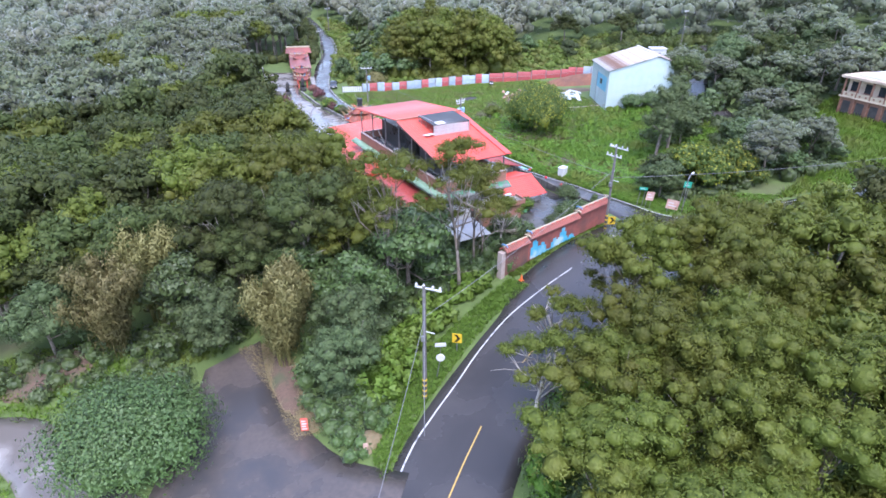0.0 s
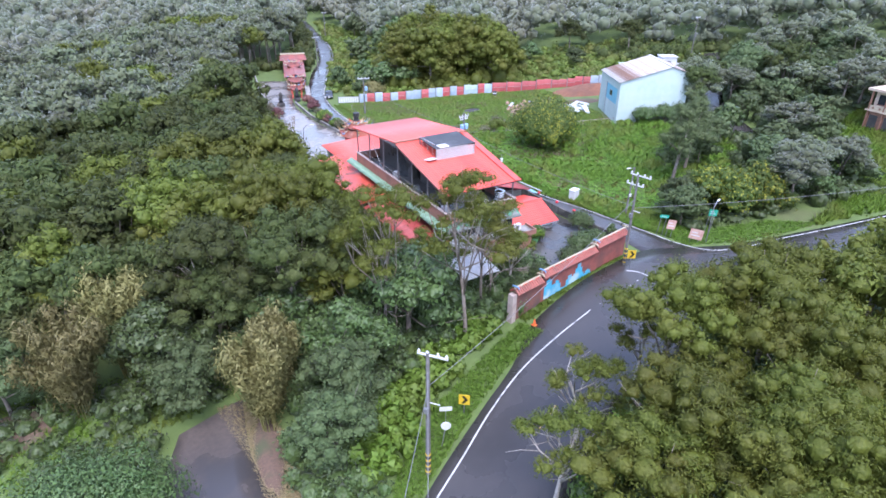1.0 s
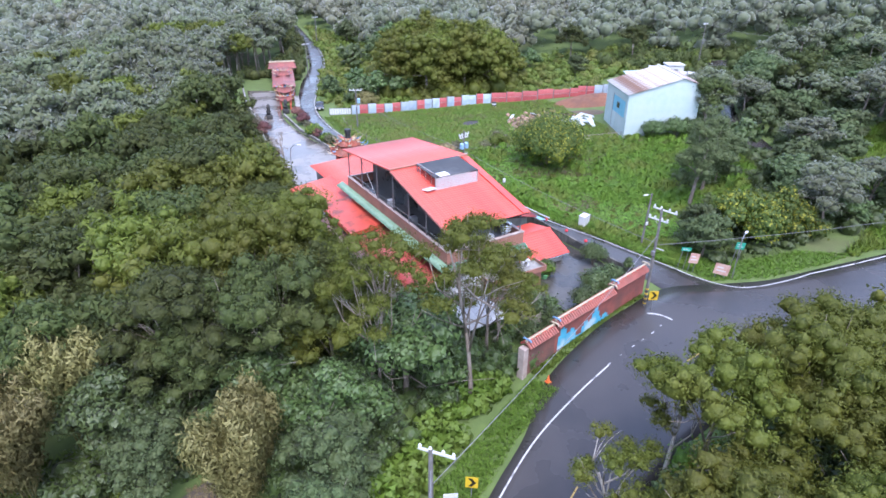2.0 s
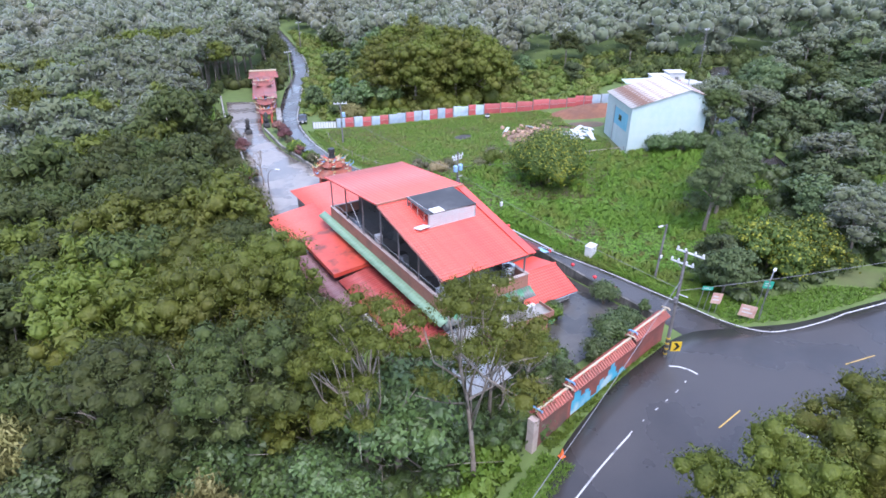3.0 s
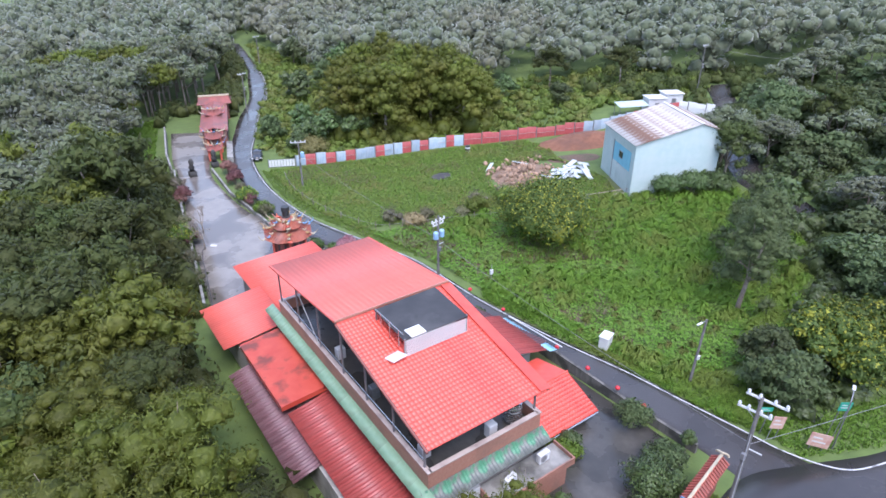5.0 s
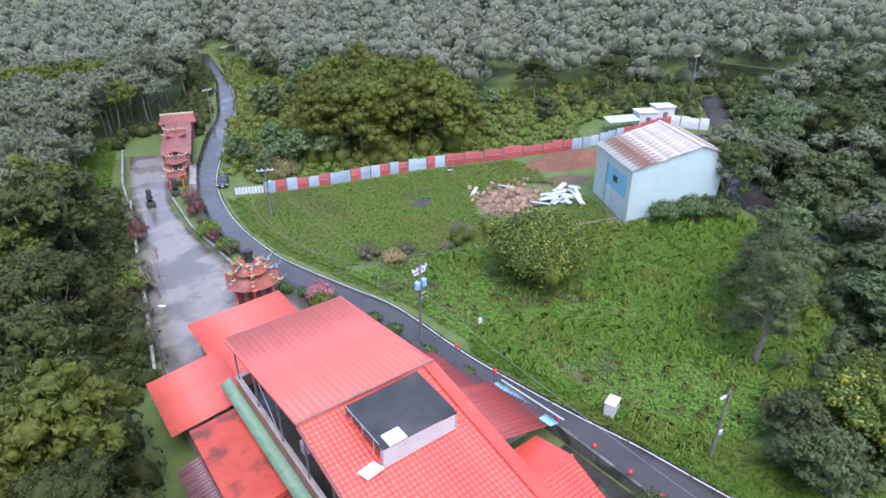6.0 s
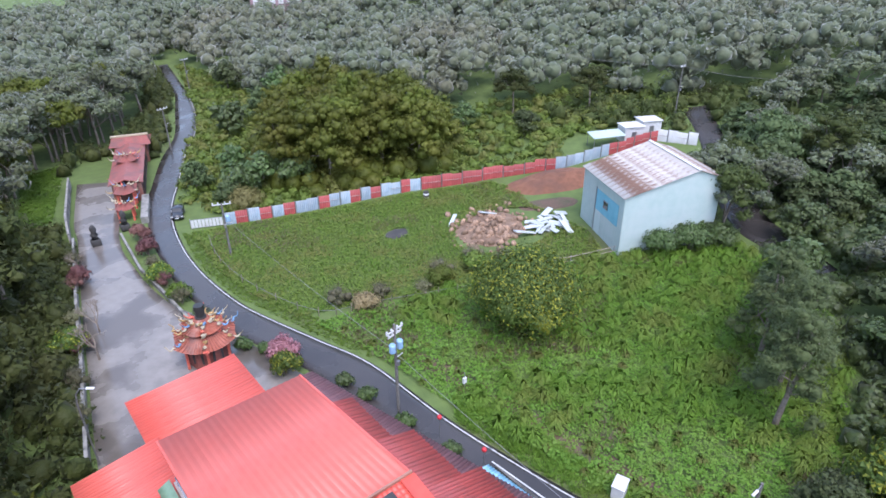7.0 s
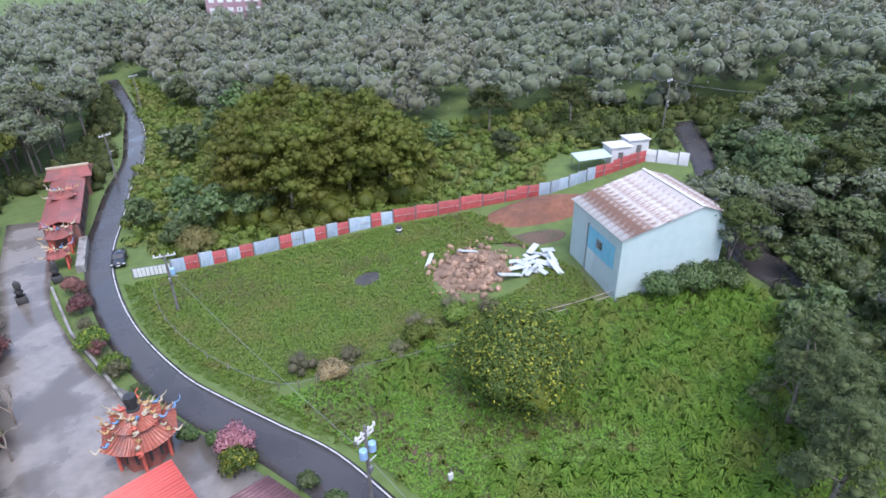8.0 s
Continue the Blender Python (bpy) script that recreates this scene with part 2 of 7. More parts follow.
M["bark_pale"] = surface("pale_bark", (0.30, 0.27, 0.24), (0.42, 0.39, 0.35), 4.0, 0.85, (0.18, 0.15, 0.12), 0.7, (0.5, 0.7), 0.4, 14.0)
M["car_paint"] = surface("dark_car_paint", (0.015, 0.017, 0.02), (0.025, 0.027, 0.03), 1.0, 0.2, coat=0.6)
M["glass"] = surface("dark_window_glass", (0.02, 0.025, 0.03), (0.035, 0.04, 0.045), 1.0, 0.08)
M["brick_hut"] = surface("tan_facade", (0.42, 0.33, 0.24), (0.52, 0.42, 0.32), 1.0, 0.8, (0.25, 0.18, 0.13), 0.4, (0.5, 0.75))
M["wood_brown"] = surface("brown_boards", (0.16, 0.08, 0.05), (0.24, 0.12, 0.08), 3.0, 0.7)
M["pink_wall"] = surface("far_maroon_facade", (0.22, 0.13, 0.15), (0.28, 0.18, 0.2), 0.5, 0.8)
M["plastic_green"] = surface("green_plant_pot", (0.10, 0.3, 0.12), (0.16, 0.38, 0.18), 3.0, 0.4)
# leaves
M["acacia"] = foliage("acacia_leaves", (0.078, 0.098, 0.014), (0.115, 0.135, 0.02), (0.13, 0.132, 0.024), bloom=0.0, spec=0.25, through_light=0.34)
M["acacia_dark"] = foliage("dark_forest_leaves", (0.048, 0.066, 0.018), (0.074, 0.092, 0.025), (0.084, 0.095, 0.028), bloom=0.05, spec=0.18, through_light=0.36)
# Forest leaves paled and greyed: distance haze put into the colour
M["hazed_slope_leaf"] = foliage("haze_paled_slope_leaves", (0.085, 0.11, 0.05), (0.12, 0.14, 0.068), (0.115, 0.125, 0.062), wide=0.05, rough=0.6, bloom=0.45, spec=0.3, through_light=0.32)
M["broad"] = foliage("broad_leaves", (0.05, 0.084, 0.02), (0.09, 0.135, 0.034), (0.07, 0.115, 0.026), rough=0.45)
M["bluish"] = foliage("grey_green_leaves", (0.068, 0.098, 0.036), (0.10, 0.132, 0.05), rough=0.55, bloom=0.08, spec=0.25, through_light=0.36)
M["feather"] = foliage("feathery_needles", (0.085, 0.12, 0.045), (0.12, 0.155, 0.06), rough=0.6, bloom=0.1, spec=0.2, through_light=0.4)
M["bamboo"] = foliage("bamboo_leaves", (0.16, 0.15, 0.05), (0.25, 0.225, 0.085), (0.17, 0.165, 0.055), bloom=0.0, spec=0.3)
M["twiggy"] = foliage("brownish_thin_leaves", (0.10, 0.105, 0.045), (0.155, 0.145, 0.07), (0.11, 0.10, 0.05), wide=0.4)
M["bright"] = foliage("bright_weed_leaves", (0.09, 0.17, 0.018), (0.13, 0.22, 0.028), (0.13, 0.195, 0.032), wide=0.3, bloom=0.0, spec=0.3)
M["grass"] = foliage("meadow_grass", (0.10, 0.19, 0.02), (0.155, 0.255, 0.032), (0.155, 0.20, 0.036), wide=0.18, bloom=0.0, spec=0.25)
M["weeds"] = foliage("low_field_weeds", (0.10, 0.155, 0.026), (0.15, 0.205, 0.038), (0.155, 0.165, 0.042), wide=0.22, bloom=0.0, spec=0.25)
M["verge"] = foliage("verge_grass", (0.10, 0.18, 0.02), (0.15, 0.23, 0.035), wide=0.4, bloom=0.0, spec=0.25)
M["flower_tree"] = foliage("yellow_flecked_leaves", (0.075, 0.125, 0.022), (0.32, 0.34, 0.04), wide=0.6, bloom=0.0, spec=0.3, tips=0.74)
M["dry"] = foliage("dry_straw", (0.20, 0.15, 0.075), (0.30, 0.23, 0.12))
M["dead_stalk"] = foliage("brown_dead_stalks", (0.13, 0.085, 0.05), (0.21, 0.145, 0.085))
M["pink_blossom"] = foliage("pink_blossom", (0.26, 0.11, 0.13), (0.42, 0.2, 0.24))
M["red_twigs"] = foliage("reddish_twigs", (0.13, 0.05, 0.045), (0.2, 0.085, 0.075))
# Palest leaves, with the haze of the far hills in their colour
M["hazed_far_leaves"] = foliage("haze_paled_far_leaves", (0.105, 0.13, 0.07), (0.135, 0.155, 0.088), (0.142, 0.142, 0.085), wide=0.03, rough=0.6, bloom=0.5, spec=0.35, through_light=0.3)


# ================= mesh helpers =================
def bm_new():
    return bmesh.new()


def part(name, bm, mat, parent=None, label="", smooth=False, at=None):
    """Links a bmesh or a mesh as one object under a thing or part."""
    if isinstance(bm, bmesh.types.BMesh):
        me = bpy.data.meshes.new(name)
        bm.normal_update()
        bm.to_mesh(me)
        bm.free()
        if smooth:
            me.shade_smooth()
    else:
        me = bm
    if mat and not me.materials:
        me.materials.append(M[mat])
    ob = new(name, me)
    if parent:
        ob.parent = parent
    if at is not None:
        ob.matrix_basis = at
    if label:
        ob["label"] = label
    return ob


def thing(name, m, label, category, group="", kind=""):
    ob = new(name)
    ob.empty_display_size = 0.3
    ob.matrix_basis = m
    return tagged(ob, label, category, group, kind)


def box(bm, x0, x1, y0, y1, z0, z1, bevel=0.0):
    r = bmesh.ops.create_cube(bm, size=1, matrix=Matrix.LocRotScale(((x0 + x1) / 2, (y0 + y1) / 2, (z0 + z1) / 2), None, (x1 - x0, y1 - y0, z1 - z0)))
    if bevel:
        es = list({ed for v in r["verts"] for ed in v.link_edges})
        bmesh.ops.bevel(bm, geom=es, offset=bevel, segments=1, affect="EDGES")
    return bm


def boxed(*a, **k):
    return box(bm_new(), *a, **k)


def rod(bm, p, q, r, r2=None, sides=8):
    p, q = Vector(p), Vector(q)
    d = q - p
    m = Matrix.Translation((p + q) / 2) @ d.to_track_quat("Z", "Y").to_matrix().to_4x4()
    bmesh.ops.create_cone(bm, cap_ends=True, segments=sides, radius1=r, radius2=r if r2 is None else r2, depth=max(d.length, 0.001), matrix=m)
    return bm


def rodded(*a, **k):
    return rod(bm_new(), *a, **k)


def tube(bm, pts, radii, sides=6):
    """A tapered tube along points."""
    rings = []
    pts = [Vector(p) for p in pts]
    for i, p in enumerate(pts):
        d = (pts[min(i + 1, len(pts) - 1)] - pts[max(i - 1, 0)])
        q = d.to_track_quat("Z", "Y")
        r = radii[i] if isinstance(radii, (list, tuple)) else radii
        rings.append([bm.verts.new(p + q @ Vector((r * math.cos(2 * math.pi * k / sides), r * math.sin(2 * math.pi * k / sides), 0))) for k in range(sides)])
    for a_, b_ in zip(rings, rings[1:]):
        for k in range(sides):
            bm.faces.new((a_[k], a_[(k + 1) % sides], b_[(k + 1) % sides], b_[k]))
    bm.faces.new(rings[0][::-1])
    bm.faces.new(rings[-1])
    return bm


def tri_mesh(name, V, F, mat, smooth=False):
    me = bpy.data.meshes.new(name)
    V, F = np.asarray(V, np.float32), np.asarray(F, np.int32)
    k = F.shape[1]
    me.vertices.add(len(V))
    me.vertices.foreach_set("co", V.ravel())
    me.loops.add(F.size)
    me.loops.foreach_set("vertex_index", F.ravel())
    me.polygons.add(len(F))
    me.polygons.foreach_set("loop_start", np.arange(0, F.size, k, dtype=np.int32))
    me.polygons.foreach_set("loop_total", np.full(len(F), k, np.int32))
    me.update(calc_edges=True)
    me.validate()
    me.materials.append(M[mat])
    if smooth:
        me.shade_smooth()
    return me


def wpart(name, bm, mat, parent, label="", smooth=False):
    """A part given in world coordinates."""
    ob = part(name, bm, mat, parent, label, smooth)
    ob.matrix_parent_inverse = parent.matrix_basis.inverted()
    return ob


def fuse(*pieces):
    V, F, N, k = [], [], [], 0
    for v, f, nn in pieces:
        V.append(v)
        F.append(f + k)
        N.append(nn)
        k += len(v)
    return np.concatenate(V), np.concatenate(F), np.concatenate(N)


def leafy(name, pieces, mat):
    """A mesh of leaf sprays whose shading follows the rounded clumps they grow on."""
    V, F, N = fuse(*pieces)
    face = np.cross(V[F[:, 1]] - V[F[:, 0]], V[F[:, 2]] - V[F[:, 0]])
    turned = (face * N[F].sum(axis=1)).sum(axis=1) < 0
    F[turned] = F[turned][:, ::-1]
    me = tri_mesh(name, V, F, mat, True)
    N = N / (np.linalg.norm(N, axis=1, keepdims=True) + 1e-9)
    me.normals_split_custom_set_from_vertices(N.tolist())
    return me


def slab(name, pts, z0, z1, mat, parent=None, label=""):
    """An upright prism over a plan polygon."""
    bm = bm_new()
    lo = [bm.verts.new((x, y, z0)) for x, y in pts]
    hi = [bm.verts.new((x, y, z1)) for x, y in pts]
    bm.faces.new(hi)
    bm.faces.new(lo[::-1])
    for i in range(len(pts)):
        j = (i + 1) % len(pts)
        bm.faces.new((lo[i], lo[j], hi[j], hi[i]))
    bmesh.ops.recalc_face_normals(bm, faces=bm.faces)
    return wpart(name, bm, mat, parent, label) if parent else part(name, bm, mat)


# ================= the lie of the land =================
def ss(v, lo, hi):
    t = min(1.0, max(0.0, (v - lo) / (hi - lo)))
    return t * t * (3 - 2 * t)


def ramp(v, w=6.0):
    """Zero below 0, rising evenly above, with a soft knee."""
    return 0.5 * (v + math.sqrt(v * v + w * w)) - 0.0


def ground_z(x, y):
    z = 1.15 - 0.8 * ss(y, 48, 72) - 0.012 * ramp(y - 90) + 0.05 * ramp(x - 64) + 0.06 * ramp(x - 100)
    edge = 44 - 17 * ss(y, 46, 62)
    z -= 8.5 * math.tanh(0.115 * ramp(edge - x, 4.0) / 8.5)
    d = math.hypot(x - 40, y - 60)
    z += 0.075 * ramp(d - 190, 40.0) * (0.55 + 0.45 * ss(x + 0.3 * y, -60, 90)) * ss(y + 0.5 * x, 0, 80)
    return z + 0.25 * noise.noise((x * 0.05, y * 0.05, 0.0)) * ss(abs(x - 52) + 0.0 * y, 12, 30)


def spaced(lo, hi, fine, f0, f1):
    v, out, step = f0, [], fine
    while v <= f1:
        out.append(v)
        v += fine
    left, right, step = [f0], [out[-1]], fine
    while left[-1] > lo or right[-1] < hi:
        step *= 1.28
        if left[-1] > lo:
            left.append(left[-1] - step)
        if right[-1] < hi:
            right.append(right[-1] + step)
    return left[:0:-1] + out + right[1:]


gx, gy = spaced(-2600, 2600, 1.5, -45, 145), spaced(-2600, 2600, 1.5, 0, 215)
GV = [(x, y, ground_z(x, y)) for y in gy for x in gx]
W_ = len(gx)
GF = [(j * W_ + i, j * W_ + i + 1, (j + 1) * W_ + i + 1, (j + 1) * W_ + i) for j in range(len(gy) - 1) for i in range(W_ - 1)]
ground = tagged(new("ground", tri_mesh("ground", GV, GF, "soil", True)), "hillside of damp soil and low green growth", "ground", kind="structure")


def glide(pts, per=6):
    """A smooth line through plan points."""
    out = []
    P = [Vector(p).to_2d() for p in pts]
    for i in range(len(P) - 1):
        p0, p1, p2, p3 = P[max(i - 1, 0)], P[i], P[i + 1], P[min(i + 2, len(P) - 1)]
        for k in range(per):
            t = k / per
            out.append(0.5 * ((2 * p1) + (p2 - p0) * t + (2 * p0 - 5 * p1 + 4 * p2 - p3) * t * t + (3 * p1 - p0 - 3 * p2 + p3) * t ** 3))
    return out + [P[-1]]


def strip(name, left, right, lift, mat, across=6, per=6, skirt=0.3):
    """A paved band draped over the ground between two plan lines."""
    L, R = glide(left, per), glide(right, per)
    n_ = len(L)
    V = []
    for a_, b_ in zip(L, R):
        for k in range(across + 1):
            p = a_.lerp(b_, k / across)
            V.append((p.x, p.y, ground_z(p.x, p.y) + lift))
    w = across + 1
    F = [(i * w + k, (i + 1) * w + k, (i + 1) * w + k + 1, i * w + k + 1) for i in range(n_ - 1) for k in range(across)]
    base = len(V)
    for col in (0, across):
        for i in range(n_):
            x, y, z = V[i * w + col]
            V.append((x, y, z - skirt))
    for c, col in enumerate((0, across)):
        for i in range(n_ - 1):
            q = (i * w + col, base + c * n_ + i, base + c * n_ + i + 1, (i + 1) * w + col)
            F.append(q if c == 0 else q[::-1])
    me = tri_mesh(name, V, F, mat, False)
    bm = bm_new()
    bm.from_mesh(me)
    bmesh.ops.recalc_face_normals(bm, faces=bm.faces)
    if sum(f.normal.z for f in bm.faces) < 0:
        bmesh.ops.reverse_faces(bm, faces=bm.faces)
    bm.to_mesh(me)
    bm.free()
    return new(name, me)


def line(name, pts, width, lift, mat, dash=None, per=8):
    """A painted line; dash: (painted, bare) metres."""
    P = glide(pts, per)
    V, F, run = [], [], 0.0
    for i in range(len(P) - 1):
        d = P[i + 1] - P[i]
        ln = d.length
        on = dash is None or (run % (dash[0] + dash[1])) < dash[0]
        run += ln
        if not on or ln < 1e-6:
            continue
        s = Vector((-d.y, d.x)).normalized() * width / 2
        k = len(V)
        for p in (P[i] - s, P[i] + s, P[i + 1] + s, P[i + 1] - s):
            V.append((p.x, p.y, ground_z(p.x, p.y) + lift))
        F.append((k + 3, k + 2, k + 1, k))
    me = tri_mesh(name, V, F, mat)
    bm = bm_new()
    bm.from_mesh(me)
    bmesh.ops.remove_doubles(bm, verts=bm.verts, dist=0.003)
    for f in bm.faces:
        f.normal_update()
        if f.normal.z < 0:
            f.normal_flip()
    bm.to_mesh(me)
    bm.free()
    return tagged(new(name, me), kind="structure")


MAIN_L = [(-6, 8), (4, 19), (11.8, 28.3), (18.2, 33.6), (26, 38.1), (31.2, 40.9), (36.2, 44.6), (44, 47.2), (50, 48.4), (56, 49), (61, 47), (66.9, 44.2), (75.1, 42.2), (90, 38.5), (110, 35)]
MAIN_R = [(2, 3), (11, 14.5), (19, 22.5), (24.5, 26.6), (30.5, 29.9), (35.5, 32), (41, 33.2), (47.5, 33.2), (53, 32.3), (59, 30.8), (65, 29.3), (71, 28), (79, 26.5), (92, 24.5), (112, 22)]
LANE_L = [(55.5, 45), (56, 52), (55.7, 58), (55.6, 63), (55, 70), (53, 80), (51.5, 88), (49.5, 97), (47.5, 104), (46.3, 111), (45.8, 119), (46.2, 127), (47.2, 135), (48.8, 143), (50.5, 149.5), (54, 158), (59.5, 171), (66.6, 185), (73, 204), (78.6, 221), (82, 238), (86, 260)]
LANE_R = [(61.5, 46), (60.8, 50), (60, 57), (59.3, 63), (58, 70), (56.3, 80), (55.5, 91), (53.6, 98), (51.5, 105), (50.1, 111), (49.4, 120), (49.8, 128), (50.9, 135.5), (52.3, 141.5), (54.5, 148), (58.5, 157), (64, 170), (71, 184), (76.5, 199), (81.5, 219), (85, 237), (89, 259)]
tagged(strip("road", MAIN_L, MAIN_R, 0.06, "asphalt", 8), "wet dark asphalt road curving round the bend", "road", kind="structure")
tagged(strip("lane", LANE_L, LANE_R, 0.05, "asphalt", 4), "narrow wet asphalt lane beside the temple", "road", kind="structure")
tagged(strip("side_track", [(14.5, 29), (11, 33), (9.5, 38), (8.5, 44), (9.5, 51)], [(8, 22), (2, 29), (-3, 36), (0, 42), (4, 50)], 0.09, "mud_asphalt", 5), "muddy wet asphalt side track", "track", kind="structure")
tagged(strip("footpath", [(-22, 58), (-15, 55), (-9, 51), (-6.5, 44), (-3, 38)], [(-24, 55), (-16, 51), (-12.5, 47), (-10.5, 41), (-7, 33)], 0.07, "concrete_wet", 4), "grey concrete path through the scrub", "path", kind="structure")
tagged(strip("temple_forecourt", [(30.5, 84), (31, 94), (33.5, 109.6), (35.7, 123), (39, 141.4), (40, 149), (44, 167)], [(51.5, 84), (49, 96), (46, 109), (43.6, 117), (43, 127), (44, 139.6), (51, 163)], 0.1, "concrete_wet", 6), "wet pale concrete temple forecourt", "pavement", kind="structure")
tagged(strip("house_yard", [(42, 51), (44, 58), (44, 66)], [(54.8, 52.5), (54.8, 58), (54.8, 66)], 0.05, "concrete_dark", 5), "wet dark grey concrete yard before the house", "pavement", kind="structure")
tagged(strip("far_track", [(101, 70), (104, 76), (107, 82), (118, 92), (131, 101), (143, 112)], [(105, 68), (108.5, 74), (112, 80), (122, 89), (134, 98), (147, 109)], 0.07, "asphalt", 4), "damp asphalt track climbing past the shed", "track", kind="structure")
tagged(line("road_edge_line", [(-1, 13.2), (4.6, 18.8), (8.6, 23.6), (12.5, 27.9), (15.8, 31), (18.8, 33), (22.4, 35.1), (26.4, 37.5), (31.5, 40), (36.9, 41.7), (42, 42.9)], 0.13, 0.075, "white_line"), "worn white edge line")
tagged(line("road_edge_line", [(42.0, 42.95), (44, 43.3), (48.6, 44.0), (51, 44.6)], 0.09, 0.075, "white_line", (0.35, 1.3), 14), "broken white edge line")
tagged(line("road_edge_line", [(50.9, 46.6), (51.6, 46), (52, 45.2), (52.1, 44.5)], 0.18, 0.075, "white_line"), "short curved white line by the pole")
tagged(line("lane_edge_line", [(72, 42.4), (69.2, 42.8), (65, 43.9), (62.6, 45.3), (61, 48.4), (60.4, 52), (59.7, 57), (59.1, 62.3), (57.8, 69), (56, 80), (55.2, 91.4), (53.3, 98.1), (51.2, 105.2), (49.8, 111.1), (49.15, 120), (49.5, 128), (50.6, 135.5), (52, 141.5), (54.2, 148), (58.2, 157), (63.7, 170), (70.7, 184), (76.2, 199), (81.2, 219)], 0.13, 0.09, "white_line"), "white edge line of the lane")
tagged(line("road_edge_line", [(51.6, 35.0), (53.2, 35.3)], 0.1, 0.075, "white_line"), "worn white dash by the outer kerb")
tagged(line("road_edge_line", [(72, 42.4), (80, 40.4), (95, 36.8)], 0.15, 0.075, "white_line"), "white edge line")
for p_ in ([(4, 13.5), (7, 17)], [(15.6, 25.3), (18.5, 27.6), (21.5, 29.8)], [(28.6, 33.8), (31.3, 35.0)], [(48.1, 39.5), (51.2, 39.8)], [(64.2, 38.3), (67.6, 37.5)], [(80, 34.6), (83, 33.9)]):
    tagged(line("centre_line", p_, 0.11, 0.078, "yellow_line"), "worn yellow centre line dash")


# ================= plants =================
def ico(sub):
    bm = bm_new()
    bmesh.ops.create_icosphere(bm, subdivisions=sub, radius=1)
    V = np.array([v.co[:] for v in bm.verts])
    bm.faces.ensure_lookup_table()
    F = np.array([[v.index for v in f.verts] for f in bm.faces])
    bm.free()
    return V, F


ICO = {1: ico(1), 2: ico(2)}  # 20 and 80 faces



def leaf_cloud(rng, C, R, counts, size, slim=0.5, droop=0.0, shell=0.76, low=-0.35):
    """Triangular leaf sprays scattered over ellipsoid clumps: C centres, R radii."""
    idx = np.repeat(np.arange(len(C)), counts)
    n_ = len(idx)
    D = rng.normal(size=(n_, 3))
    D /= np.linalg.norm(D, axis=1, keepdims=True)
    flip = (D[:, 2] < low) & (rng.random(n_) < 0.8)
    D[flip, 2] *= -1
    lump = 1 + 0.15 * np.sin(D[:, 0] * 7 + idx) * np.sin(D[:, 1] * 6 + 2 * idx) + 0.12 * np.sin(D[:, 2] * 11 + 3 * idx)
    P = C[idx] + R[idx] * D * (lump * (shell + (1.2 - shell) * rng.random(n_) ** 1.3))[:, None]
    N = D + 0.38 * rng.normal(size=(n_, 3))
    N /= np.linalg.norm(N, axis=1, keepdims=True)
    A = np.cross(N, rng.normal(size=(n_, 3)))
    A[:, 2] -= droop
    A /= np.linalg.norm(A, axis=1, keepdims=True) + 1e-9
    B = np.cross(N, A)
    Ls = (size * (0.55 + 0.9 * rng.random(n_)))[:, None]
    V = np.stack([P + A * Ls, P - A * Ls * 0.6 + B * Ls * slim, P - A * Ls * 0.6 - B * Ls * slim], 1).reshape(-1, 3)
    return V, np.arange(n_ * 3).reshape(-1, 3), np.repeat(D / R[idx] * R[idx][:, :1] + 0.6 * N, 3, axis=0)


def clump_cores(C, R, sub=1, scale=0.8):
    iv, jf = ICO[sub]
    V = (C[:, None, :] + R[:, None, :] * iv[None] * scale * (1 + 0.2 * np.sin(iv[None, :, 0] * 6 + iv[None, :, 1] * 8 + np.arange(len(C))[:, None] * 1.7) + 0.1 * np.sin(iv[None, :, 2] * 11 + np.arange(len(C))[:, None]))[:, :, None]).reshape(-1, 3)
    F = (jf[None] + (np.arange(len(C)) * len(iv))[:, None, None]).reshape(-1, 3)
    return V, F, np.tile(iv, (len(C), 1))


def lobed(rng, C, R, k, size=0.52):
    """Clumps broken up into k smaller puffs each, on their upper sides."""
    n_ = len(C)
    D = rng.normal(size=(n_ * k, 3))
    D[:, 2] = np.abs(D[:, 2]) - 0.25
    D /= np.linalg.norm(D, axis=1, keepdims=True)
    Ck = np.repeat(C, k, axis=0) + np.repeat(R, k, axis=0) * D * 0.8
    Rk = np.repeat(R, k, axis=0) * (size * (0.7 + 0.6 * rng.random(n_ * k)))[:, None] * (1 + 0.3 * (rng.random((n_ * k, 3)) - 0.5))
    return np.concatenate([C, Ck]), np.concatenate([R * 0.86, Rk])


